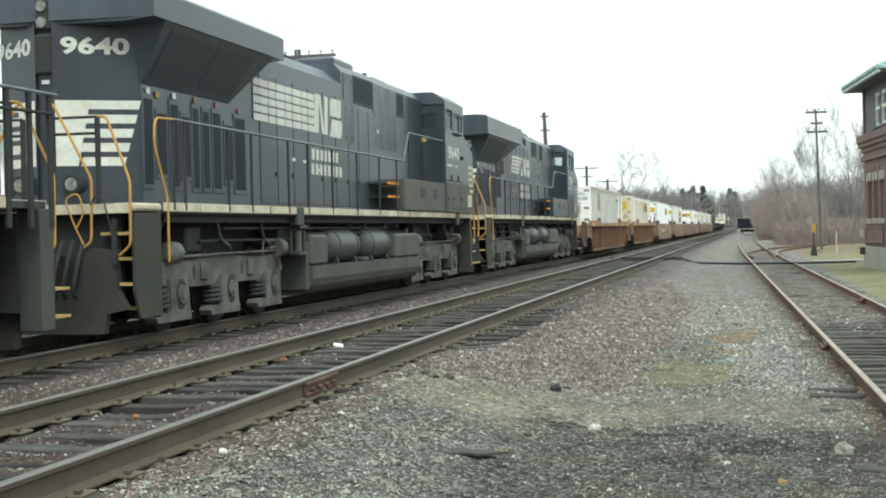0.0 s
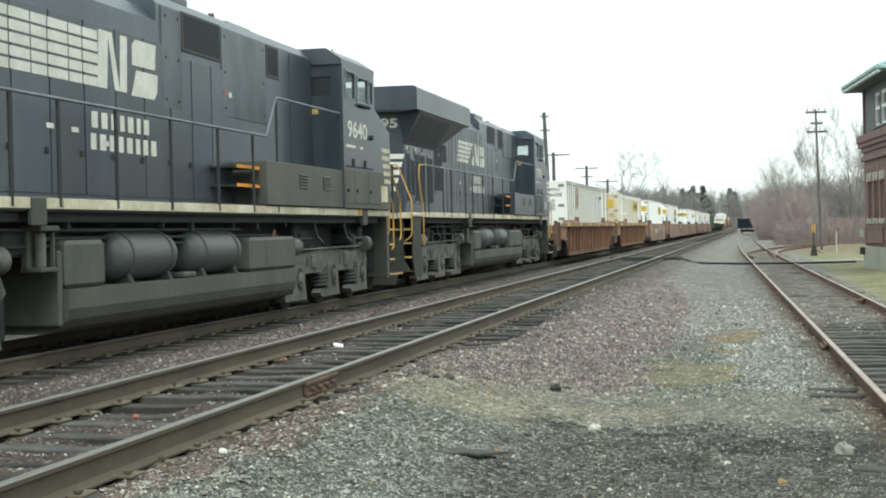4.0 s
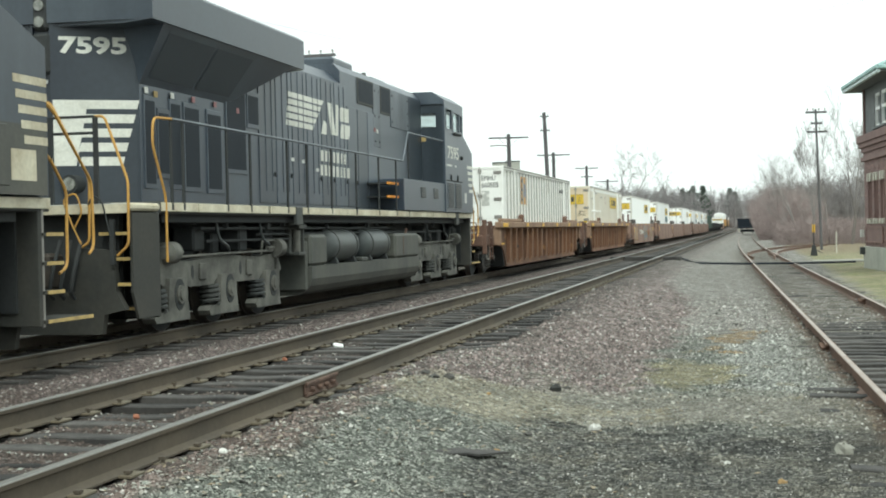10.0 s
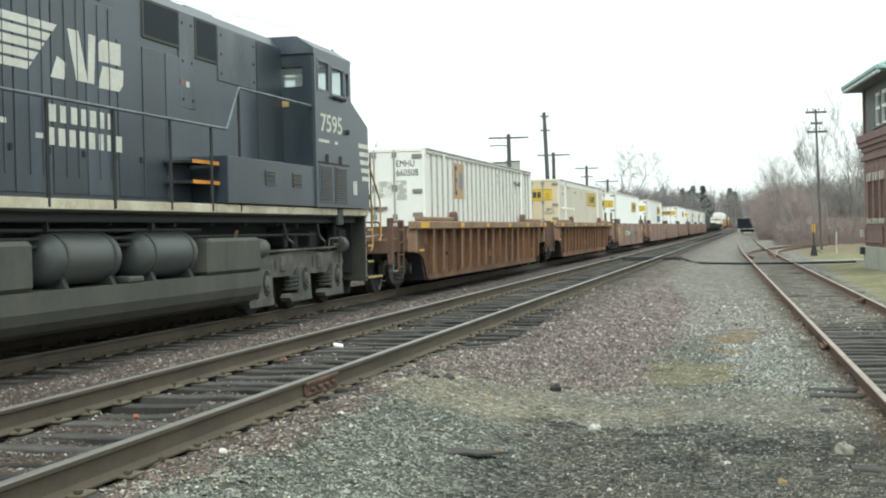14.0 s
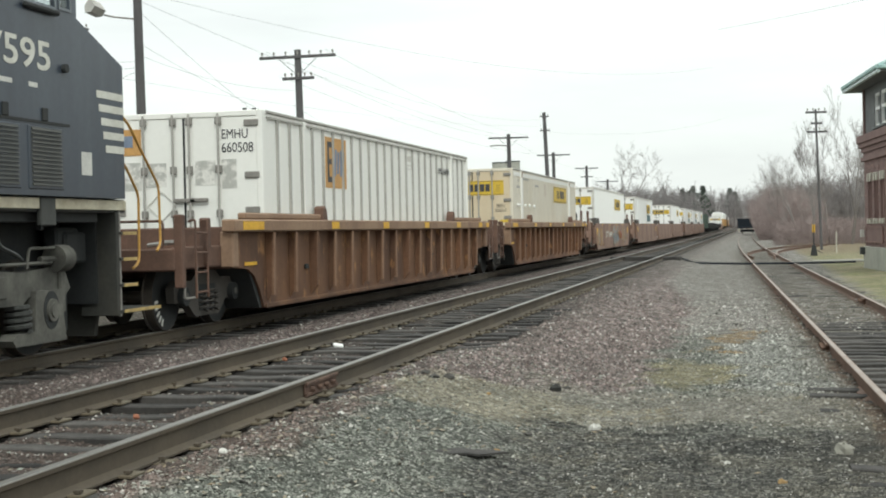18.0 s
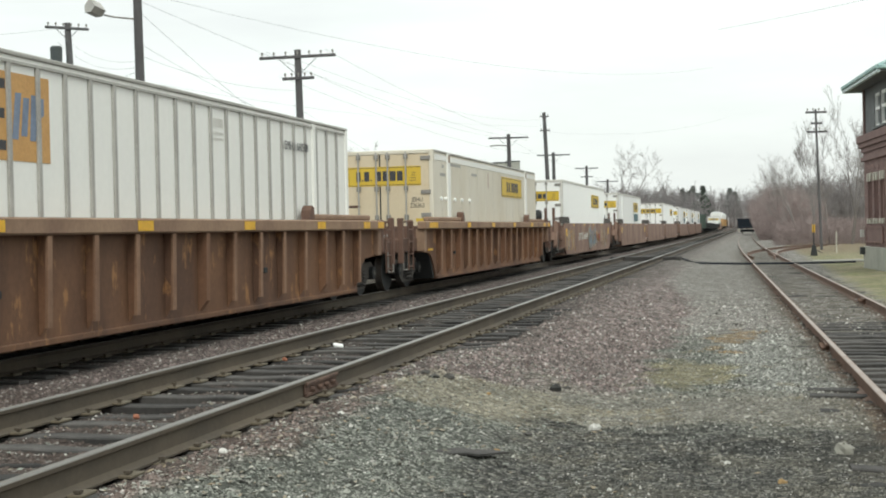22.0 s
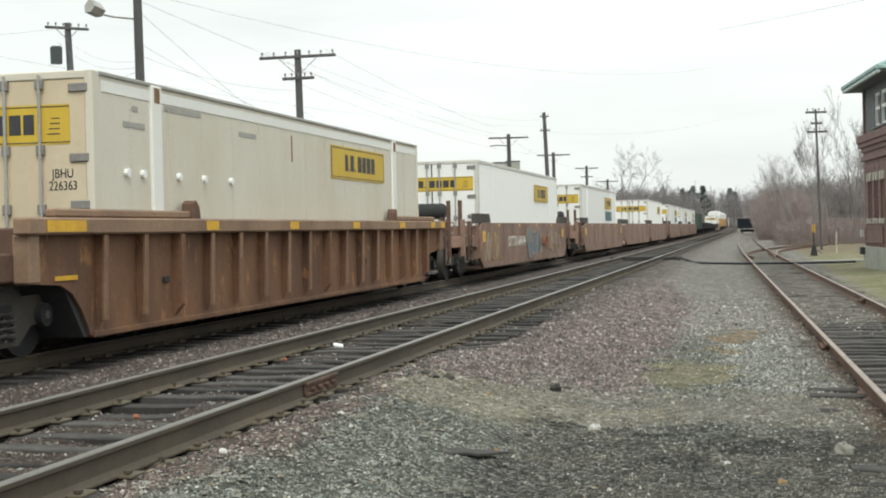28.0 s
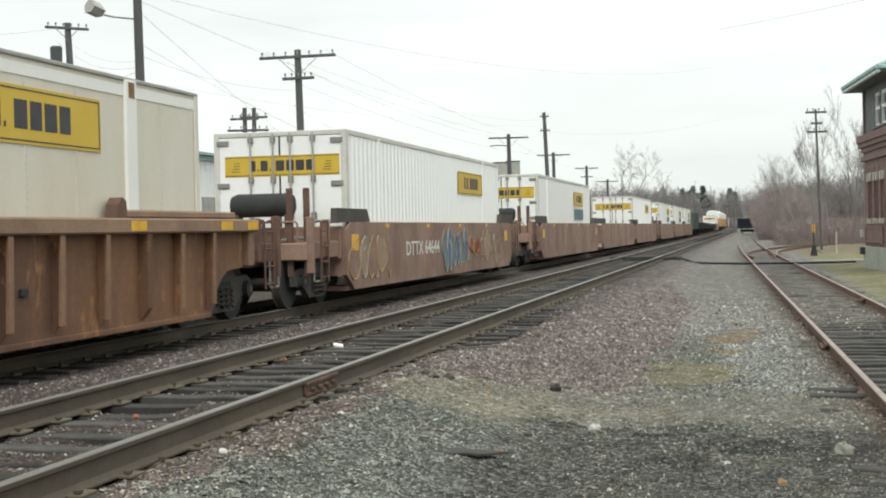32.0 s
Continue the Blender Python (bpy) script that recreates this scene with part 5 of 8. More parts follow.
        g = Geo().box(-0.26, 0.26, *sorted((c0 - d * 0.2, c0 + d * 0.20)), 0.66, 1.10, 0.04)
        g.box(-0.13, 0.13, *sorted((c0, c0 + d * 0.50)), 0.76, 1.02, 0.04)
        g.prism([(-0.20, c0 + d * 0.48), (0.16, c0 + d * 0.48), (0.23, c0 + d * 0.66), (0.20, c0 + d * 0.86), (0.02, c0 + d * 0.84), (-0.02, c0 + d * 0.70), (-0.22, c0 + d * 0.92)], "z", 0.70, 1.06)
        part("coupler", g, WHEEL_DARK, loco, "rusty dark knuckle coupler")
    # fuel tank and air reservoirs
    side = [(W, 0.72), (W, 0.50), (W - 0.04, 0.38), (W - 0.14, 0.28), (W - 0.30, 0.22)]
    tg = Geo().prism(side[::-1] + [(-a, b2) for a, b2 in side], "y", 7.0, 14.8)
    for ya, yb, zb in ((7.0, 7.92, 1.26), (12.74, 14.8, 1.24)):
        part("tank_block", Geo().box(-W, W, ya, yb, 0.722, zb, 0.05), TANK_DUST, loco)
    part("tank_end_plate", Geo().box(-W + 0.06, W - 0.06, 6.92, 6.997, 0.30, 1.15, 0.03), TANK_DUST, loco)
    part("tank_step", Geo().box(-W + 0.01, W - 0.01, 10.22, 10.62, 0.722, 0.80, 0.02), TANK_DUST, loco)
    part("fuel_tank", tg, TANK_DUST, loco, "dusty olive-grey fuel tank")
    for s in (-1, 1):
        for a, b2 in ((8.36, 10.16), (10.66, 12.50)):
            m = Matrix.Translation((s * 0.95, a, 1.05)) @ Matrix.Rotation(radians(-90), 4, "X")
            ln = b2 - a
            prof = [(0.02, 0), (0.16, 0.02), (0.25, 0.07), (0.29, 0.16), (0.30, 0.30), (0.30, ln - 0.30), (0.29, ln - 0.16), (0.25, ln - 0.07), (0.16, ln - 0.02), (0.02, ln)]
            res = part("air_reservoir", Geo().lathe(prof, 24, m), TANK_GREY, loco, "dark grey air reservoir", smooth=True)
            for q in (a + 0.32, b2 - 0.32):
                part("strap", Geo().lathe([(0.305, -0.03), (0.312, -0.03), (0.312, 0.03), (0.305, 0.03)], 24, Matrix.Translation((s * 0.95, q, 1.05)) @ Matrix.Rotation(radians(-90), 4, "X")), LOCO_GRIME, res)
                part("cradle", Geo().prism([(s * 0.70, 0.72), (s * 1.22, 0.72), (s * 1.14, 0.90), (s * 0.76, 0.90)], "y", q - 0.05, q + 0.05), UNDER_DARK, res)
        sw = Geo().box(*sorted((s * 0.95, s * 1.05)), 6.50, 6.84, 0.92, 1.48, 0.02)
        sw.box(*sorted((s * 0.95, s * 1.22)), 6.46, 6.88, 1.36, 1.42, 0.01)
        sw.box(*sorted((s * 0.95, s * 1.20)), 6.50, 6.86, 0.92, 0.97, 0.01)
        sw.box(*sorted((s * 1.14, s * 1.18)), 6.80, 6.84, 0.95, 1.38)
        fh = part("filter_housing", sw, LOCO_GRIME, loco)
        part("canister", Geo().cyl((s * 1.11, 6.64, 0.98), (s * 1.11, 6.64, 1.34), 0.065, 12), TRUCK_GREY, fh, "pale dusty filter canister", smooth=True)
        part("gauge_stripe", Geo().box(*sorted((s * (W + 0.001), s * (W + 0.004))), 13.36, 13.39, 0.80, 1.18), RUST_RED, loco)
        part("fuel_filler", Geo().cyl((s * 1.16, 13.9, 1.2), (s * 1.18, 13.96, 1.34), 0.028, 8), RUST_RED, loco)
    loco_truck(loco, (1.78, 3.62, 5.50), False)
    loco_truck(loco, (15.45, 17.40, 19.30), True)
    return loco


locomotive("9640", 15.65, 0)
locomotive("7595", 38.50, 1)
lead = locomotive("9640", 13.62, 0, True)


# ---- well cars and containers ----
TRUCK_DARK = paint("freight_truck_dark", (0.075, 0.068, 0.060), 0.85, dark=(0.045, 0.04, 0.036), scale=3, fine=24, bump=0.3, dist=0.006)


def freight_truck(car, yc):
    """A two-axle truck with cast side frames and a nest of springs."""
    for s in (-1, 1):
        poly = [(yc - 1.15, 0.58), (yc - 0.98, 0.68), (yc - 0.55, 0.66), (yc - 0.34, 0.78), (yc + 0.34, 0.78), (yc + 0.55, 0.66), (yc + 0.98, 0.68), (yc + 1.15, 0.58), (yc + 1.12, 0.38), (yc + 0.70, 0.36), (yc + 0.42, 0.16), (yc - 0.42, 0.16), (yc - 0.70, 0.36), (yc - 1.12, 0.38)]
        fr = part("side_frame", Geo().prism(poly, "x", *sorted((s * 0.92, s * 1.04))), TRUCK_DARK, car, "dusty cast truck side frame")
        # opening drawn as a dark plate on the frame, shade in its colour
        part("frame_window", Geo().box(*sorted((s * 1.035, s * 1.046)), yc - 0.30, yc + 0.30, 0.24, 0.60), UNDER_DARK, fr)
        for q in (-0.2, 0.0, 0.2):
            part("spring", coil(s * 1.04, yc + q, 0.22, 0.52, 0.085, 4, 0.018), TRUCK_DARK, fr)
        for q in (-0.9, 0.9):
            part("axle_cap", Geo().cyl((s * 1.0, yc + q, 0.46), (s * 1.12, yc + q, 0.46), 0.13, 14), UNDER_DARK, fr, smooth=True)
            part("axle_bolt", Geo().cyl((s * 1.12, yc + q, 0.46), (s * 1.135, yc + q, 0.46), 0.05, 8), TRUCK_GREY, fr)
    part("bolster", Geo().box(-0.9, 0.9, yc - 0.22, yc + 0.22, 0.42, 0.72, 0.03), UNDER_DARK, car)
    for q in (-0.9, 0.9):
        wheelset(car, yc + q, 0.46)


def ladder(parent, x, y0, y1, z0, z1, n, s):
    for y in (y0, y1):
        part("ladder_rail", Geo().tube(rounded([(x - 0.10 * s, y, z1 - 0.03), (x, y, z1), (x, y, z0)], 0.05), 0.018, 6), RUST_RED, parent)
    for k in range(n):
        z = z0 + (z1 - z0) * (k + 0.3) / n
        part("rung", Geo().cyl((x, y0, z), (x, y1, z), 0.014, 6), RUST_RED, parent)


def car_end(car, d, y0, smooth):
    """The open platform beyond the well: draft sill, cross beam, posts, grab irons, coupler. d is the way it points."""
    body = WELL_SMOOTH if smooth else RUST_RED
    y = lambda v: y0 + d * v
    yy = lambda a, b: sorted((y(a), y(b)))
    part("end_bulkhead", Geo().box(-1.36, 1.36, *yy(-0.35, -0.25), 0.80, 1.40, 0.02), body, car)
    part("draft_sill", Geo().box(-0.32, 0.32, *yy(-0.3, 1.75), 0.72, 1.05, 0.03), body, car)
    part("end_deck", Geo().box(-1.20, 1.20, *yy(-0.25, 1.35), 1.02, 1.10, 0.015), body, car, "rusty end platform")
    part("end_beam", Geo().box(-1.28, 1.28, *yy(1.25, 1.45), 0.82, 1.12, 0.02), body, car)
    for s in (-1, 1):
        part("end_sill", Geo().box(*sorted((s * 1.20, s * 1.32)), *yy(-0.25, 1.40), 0.84, 1.14, 0.02), body, car)
        part("post", Geo().box(*sorted((s * 1.26, s * 1.38)), *yy(0.42, 0.56), 0.86, 1.52, 0.015), body, car)
        part("post", Geo().box(*sorted((s * 1.26, s * 1.38)), *yy(1.30, 1.42), 0.60, 1.56, 0.015), body, car)
        ladder(car, s * 1.40, y(0.62), y(1.02), 0.45, 1.50, 4, s)
        part("stirrup_step", Geo().tube(rounded([(s * 1.36, y(1.32), 0.86), (s * 1.36, y(1.32), 0.46), (s * 1.36, y(0.92), 0.46), (s * 1.36, y(0.92), 0.86)], 0.04), 0.018, 6), LOCKROD, car)
    part("grab_rail", Geo().tube(rounded([(-1.1, y(1.38), 1.10), (-1.1, y(1.38), 1.48), (1.1, y(1.38), 1.48), (1.1, y(1.38), 1.10)], 0.06), 0.018, 6), body, car)
    part("brake_pipe", Geo().tube(rounded([(0.35, y(0.2), 1.16), (0.9, y(0.4), 1.2), (0.95, y(1.1), 1.2)], 0.1), 0.03, 6), LOCKROD, car)
    g = Geo().box(-0.13, 0.13, *yy(1.70, 2.05), 0.74, 0.98, 0.03)
    g.box(-0.19, 0.19, *yy(1.95, 2.25), 0.68, 1.04, 0.05)
    part("coupler", g, WHEEL_DARK, car, "rusty knuckle coupler")
    if smooth and d < 0:
        m = Matrix.Translation((-0.58, y(0.05), 1.80)) @ Matrix.Rotation(radians(90), 4, "Y")
        part("air_tank", Geo().lathe([(0.02, 0), (0.17, 0.03), (0.21, 0.12), (0.21, 1.08), (0.17, 1.17), (0.02, 1.2)], 18, m), UNDER_DARK, car, "dark brake air reservoir", smooth=True)
        for sx in (-0.45, 0.5):
            part("tank_cradle", Geo().box(sx - 0.04, sx + 0.04, *yy(-0.08, 0.18), 1.08, 1.64), RUST_RED, car)
        for sx in (0.95, 1.25):
            part("brake_mast", Geo().box(sx - 0.05, sx + 0.05, *yy(1.28, 1.36), 0.55, 2.05, 0.01), RUST_RED, car)


def ribbed_well_car(u):
    car = thing("well_car", "brown ribbed well car with yellow reflectors, weathered and rusty", "well car", (XT, u, ZT), "well cars of the train")
    RIDERS.append((car, u, ZT, False))
    E = 9.6
    for s in (-1, 1):
        x0, x1 = sorted((s * 1.36, s * 1.40))
        arch = [(-9.05, 0.80), (-8.7, 0.78), (-8.45, 0.68), (-8.25, 0.50), (-8.10, 0.30), (-8.05, 0.20)]
        poly = [(-9.4, 1.33), (-9.4, 0.82)] + arch + [(-a, b) for a, b in arch[::-1]] + [(9.4, 0.82), (9.4, 1.33)]
        part("side_wall", Geo().prism(poly[::-1], "x", x0, x1), WELL_BROWN, car, "brown steel well side")
        part("top_chord", Geo().box(*sorted((s * 1.36, s * 1.555)), -E, E, 1.32, 1.50, 0.02), WELL_TOP, car, "tan-brown top chord")
        part("bottom_chord", Geo().box(*sorted((s * 1.28, s * 1.43)), -8.0, 8.0, 0.17, 0.24, 0.01), WELL_BROWN, car)
        for k in range(16):
            y = -7.9 + k * 1.053
            deep = k in (2, 8, 13)
            rib = [(s * 1.395, 1.31), (s * (1.54 if deep else 1.525), 1.31), (s * (1.52 if deep else 1.50), 0.42), (s * 1.41, 0.28), (s * 1.395, 0.28)]
            web = part("rib", Geo().prism(rib, "y", y, y + (0.12 if deep else 0.03)), WELL_BROWN, car)
            if not deep:
                # flange paler than its web: wear, plus light put into the colour
                fl = [(s * 1.515, 1.31), (s * 1.540, 1.31), (s * 1.520, 0.36), (s * 1.485, 0.36)]
                part("flange", Geo().prism(fl, "y", y - 0.035, y + 0.065), WELL_RIB_LIT, web, "tan worn rib flange, lightened as if lit")
        for y, w in ((-9.25, 0.85), (-5.0, 0.42), (-1.6, 0.42), (1.9, 0.42), (5.3, 0.42), (8.1, 0.42), (9.1, 0.42)):
            part("reflector", Geo().box(*sorted((s * 1.556, s * 1.561)), y, y + w, 1.35, 1.47), REFLECTOR, car, "yellow reflector")
        part("reflector", Geo().box(*sorted((s * 1.41, s * 1.415)), -8.85, -8.35, 0.83, 0.88), REFLECTOR, car)
        for e in (-1, 1):
            part("end_post", Geo().box(*sorted((s * 1.30, s * 1.50)), *sorted((e * 9.30, e * 9.52)), 0.82, 1.33, 0.02), WELL_TOP, car)
            part("container_guide", Geo().box(*sorted((s * 1.33, s * 1.46)), *sorted((e * 8.9, e * 5.2)), 1.505, 1.60, 0.02), WELL_TOP, car)
            part("guide_shoe", Geo().prism([(e * 5.32, 1.50), (e * 5.30, 1.70), (e * 5.20, 1.74), (e * 5.10, 1.66), (e * 5.06, 1.50)], "x", *sorted((s * 1.34, s * 1.50))), RUST_RED, car)
        for y in (-6.1, -4.6, 3.0):
            part("tie_down", Geo().box(*sorted((s * 1.40, s * 1.44)), y, y + 0.14, 0.70, 0.78, 0.01), UNDER_DARK, car)
    for e in (-1, 1):
        part("well_end_plate", Geo().prism([(e * 8.12, 0.18), (e * 8.02, 0.18), (e * 8.02, 0.78), (e * 8.9, 1.31), (e * 9.0, 1.31)], "x", -1.355, 1.355), UNDER_DARK, car)
    fl = Geo().box(-1.28, 1.28, -8.0, 8.0, 0.20, 0.28)
    part("well_floor", fl, WELL_BROWN, car)
    for e in (-1, 1):
        car_end(car, e, e * E, False)
        freight_truck(car, e * 9.4)
    return car


def bubble(car, x, y, z, w, h, fill, line, seed):
    """One rounded sprayed letter shape with a painted outline."""
    r = random.Random(seed)
    f2, f3, a2, a3 = r.uniform(0, 6.28), r.uniform(0, 6.28), r.uniform(0.15, 0.32), r.uniform(0.08, 0.22)
    pts = []
    for i in range(22):
        a = 6.2832 * i / 22
        q = 1 + a2 * math.sin(2 * a + f2) + a3 * math.sin(3 * a + f3)
        pts.append((y + w * math.cos(a) * q, min(1.42, max(0.30, z + h * math.sin(a) * q))))
    lay = x + 0.002 + 0.0015 * (seed % 7)
    part("spray_shape", Geo().prism(pts, "x", lay - 0.001, lay), fill, car)
    loop = [(lay + 0.001, p, q) for p, q in pts]
    part("spray_line", Geo().tube(loop + loop[:2], 0.014, 4), line, car)
    inner = [(lay + 0.002, y + (p - y) * 0.45 + 0.03, z + (q - z) * 0.45) for p, q in pts[:9]]
    part("spray_line", Geo().tube(inner, 0.010, 4), line, car)


def graffiti(car, x):
    r = random.Random(3)
    rows = [(-8.2, 4, 0.62, 0.34, 0.42, (WELL_SMOOTH, GRAF_E), (GRAF_B, GRAF_C)), (-0.6, 6, 0.50, 0.30, 0.40, (GRAF_A, GRAF_F), (GRAF_C, GRAF_E)), (2.6, 3, 0.42, 0.26, 0.20, (GRAF_D, GRAF_B), (GRAF_B, GRAF_D)), (4.2, 5, 0.60, 0.32, 0.34, (WELL_SMOOTH, GRAF_E), (GRAF_E, GRAF_C))]
    n = 0
    for y0, count, step, w, h, fills, lines in rows:
        for k in range(count):
            n += 1
            bubble(car, x, y0 + step * k, 0.80 + r.uniform(-0.08, 0.10), w * r.uniform(0.85, 1.15), h * r.uniform(0.85, 1.1), fills[k % 2], lines[0] if r.random() < 0.7 else lines[1], n)
    for k in range(14):
        y, z = r.uniform(-8.3, 7.0), r.uniform(0.4, 1.2)
        pts = [(x + 0.016, y + 0.07 * i, z + 0.10 * math.sin(i * 1.6 + k)) for i in range(6)]
        if not -4.9 < y < -1.2:
            part("spray_line", Geo().tube(rounded(pts, 0.05, 3), 0.008, 4), r.choice((GRAF_C, GRAF_B, GRAF_E)), car)


GRAF_F = paint("spray_blue", (0.10, 0.15, 0.24), 0.6, scale=2, bump=0)
GRAF_A = paint("spray_teal", (0.12, 0.20, 0.22), 0.6, scale=2, bump=0)
GRAF_B = paint("spray_ochre", (0.36, 0.235, 0.10), 0.6, scale=2, bump=0)
GRAF_C = paint("spray_grey", (0.33, 0.31, 0.28), 0.6, scale=2, bump=0)
GRAF_D = paint("spray_red", (0.30, 0.07, 0.05), 0.6, scale=2, bump=0)
GRAF_E = paint("spray_tan", (0.33, 0.24, 0.165), 0.6, scale=2, bump=0)


def smooth_well_unit(u, half=8.85, trucks=(-1, 1), seed=0, sprayed=False, dark=False, near=True):
    car = thing("well_car", ("red-brown smooth-sided well car covered with spray paint" if sprayed else "red-brown smooth-sided well car, weathered"), "well car", (XT, u, ZT), "well cars of the train")
    RIDERS.append((car, u, ZT, False))
    mt = WELL_SMOOTH
    for s in (-1, 1):
        cut = [(-half, 1.30), (-half, 0.52), (-half + 0.5, 0.24), (half - 0.5, 0.20), (half, 0.52), (half, 1.30), (half - 0.3, 1.47), (-half + 0.3, 1.47)]
        part("side_wall", Geo().prism(cut[::-1], "x", *sorted((s * 1.36, s * 1.44))), mt, car, "red-brown smooth steel side")
        for e in (-1, 1):
            fl = [(e * (half + 0.5), 1.45), (e * (half + 0.45), 1.72), (e * (half - 1.5), 1.72), (e * (half - 1.7), 1.475), (e * (half - 0.3), 1.475)]
            part("container_guide", Geo().prism(fl, "x", *sorted((s * 1.30, s * 1.42))), TRUCK_DARK, car)
        if near:
            for y in (-half + 0.35, half - 1.2):
                part("reflector", Geo().box(*sorted((s * 1.441, s * 1.445)), y, y + 0.45, 0.95, 1.25), REFLECTOR, car)
            for y in (-6.0, -2.4, 1.1, 4.6):
                part("reflector", Geo().box(*sorted((s * 1.441, s * 1.446)), y, y + 0.28, 1.36, 1.44), REFLECTOR, car)
    part("well_floor", Geo().box(-1.36, 1.36, -half + 0.3, half - 0.3, 0.22, 0.30), mt, car)
    for e in (-1, 1):
        part("end_wall", Geo().box(-1.36, 1.36, *sorted((e * half, e * (half - 0.08))), 0.50, 1.40), mt, car)
        if e in trucks:
            car_end(car, e, e * (half + 0.35), True)
            freight_truck(car, e * (half + 0.55))
        else:
            part("articulation", Geo().box(-0.5, 0.5, *sorted((e * half, e * (half + 1.0))), 0.55, 1.05, 0.05), UNDER_DARK, car)
    if sprayed:
        graffiti(car, 1.44)
    return car


# a brand word as plain blocks: start, end, height
WORD = ((0.0, 0.09, 1.0), (0.12, 0.14, 0.2), (0.17, 0.28, 1.0), (0.31, 0.33, 0.2), (0.41, 0.54, 1.0), (0.57, 0.69, 1.0), (0.72, 0.85, 1.0), (0.88, 1.0, 1.0))


def brand_panel(box, x, y0, y1, z0, z1, blocks=6, scroll=True):
    """A yellow sign with a dark rule and plain dark blocks in place of its words."""
    p = part("brand_panel", Geo().box(x, x + 0.004, y0, y1, z0, z1), YELLOW_SIGN, box, "yellow sign panel with dark blocks")
    h, w = z1 - z0, y1 - y0
    g = Geo()
    for a, b, c, d in ((y0 + 0.03, y1 - 0.03, z0 + 0.03, z0 + 0.045), (y0 + 0.03, y1 - 0.03, z1 - 0.045, z1 - 0.03), (y0 + 0.03, y0 + 0.05, z0 + 0.03, z1 - 0.03), (y1 - 0.05, y1 - 0.03, z0 + 0.03, z1 - 0.03)):
        g.box(x + 0.004, x + 0.007, a, b, c, d)
    part("border", g, SIGN_DARK, p)
    a = y0 + w * (0.24 if scroll else 0.16)
    bw = w * (0.56 if scroll else 0.7) / blocks
    for q0, q1, top in WORD:
        part("block", Geo().box(x + 0.004, x + 0.007, a + q0 * bw * blocks, a + q1 * bw * blocks, z0 + h * 0.26, z0 + h * (0.26 + 0.50 * top)), SIGN_DARK, p)
    return p


def end_panel(box, y, x0, x1, z0, z1, blocks=6):
    p = part("brand_panel", Geo().box(x0, x1, y - 0.004, y, z0, z1), YELLOW_SIGN, box, "yellow sign panel with dark blocks")
    w, h = x1 - x0, z1 - z0
    g = Geo()
    for a, b, c, d in ((x0, x1, z0 + 0.02, z0 + 0.032), (x0, x1, z1 - 0.032, z1 - 0.02)):
        g.box(a, b, y - 0.007, y - 0.004, c, d)
    part("border", g, SIGN_DARK, p)
    a, bw = x0 + w * 0.22, w * 0.56 / blocks
    for q0, q1, top in WORD:
        part("block", Geo().box(a + q0 * bw * blocks, a + q1 * bw * blocks, y - 0.008, y - 0.004, z0 + h * 0.26, z0 + h * (0.26 + 0.50 * top)), SIGN_DARK, p)
    for e in (0, 1):
        for k in range(4):
            xx = x0 + w * (0.06 + 0.80 * e) + 0.02 * k
            part("scroll_line", Geo().box(xx, xx + 0.16 - 0.02 * k, y - 0.007, y - 0.004, z0 + h * (0.25 + 0.13 * k), z0 + h * (0.25 + 0.13 * k) + 0.012), SIGN_DARK, p)


def container_doors(box, wall, rods, frame_mat, w=1.295, z0=0.31, z1=3.20):
    """Two door leaves on the end that faces the camera, with lock rods and hinges."""
    for s in (-1, 1):
        part("door", Geo().box(*sorted((s * 0.015, s * (w - 0.10))), -0.045, 0.02, z0 + 0.12, z1 - 0.10, 0.01), wall, box, "container door leaf")
        part("corner_post", Geo().box(*sorted((s * (w - 0.10), s * w)), -0.06, 0.12, z0, z1, 0.012), frame_mat, box)
        for zz in (0.75, 1.66, 2.20, 3.0):
            part("hinge", Geo().box(*sorted((s * (w - 0.30), s * (w - 0.06))), -0.075, -0.045, zz - 0.05, zz + 0.05, 0.01), LOCKROD, box)
    part("header", Geo().box(-w + 0.10, w - 0.10, -0.058, 0.0, z1 - 0.098, z1 - 0.003, 0.012), frame_mat, box)
    part("door_seam", Geo().box(-0.015, 0.015, -0.043, 0.0, z0 + 0.12, z1 - 0.10), UNDER_DARK, box)
    for x in rods:
        rod = part("lock_rod", Geo().cyl((x, -0.085, z0 + 0.1), (x, -0.085, z1 - 0.04), 0.020, 8), BOX_SEAM, box)
        for zz in (1.0, 1.62, 2.30, 3.05):
            part("rod_guide", Geo().box(x - 0.05, x + 0.05, -0.10, -0.045, zz - 0.06, zz + 0.06, 0.01), LOCKROD, rod)


def container_body(box, wall, roof_mat, w=1.295, ln=15.60, z0=0.31, z1=3.20):
    part("body", Geo().box(-w + 0.02, w - 0.02, 0.0, ln, z0, z1 - 0.02, 0.01), wall, box)
    for s in (-1, 1):
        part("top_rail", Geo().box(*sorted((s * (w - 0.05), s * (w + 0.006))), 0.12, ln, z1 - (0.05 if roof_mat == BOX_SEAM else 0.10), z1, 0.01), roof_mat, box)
        part("corner_post", Geo().box(*sorted((s * (w - 0.10), s * (w + 0.004))), ln - 0.12, ln + 0.01, z0, z1, 0.012), wall, box)


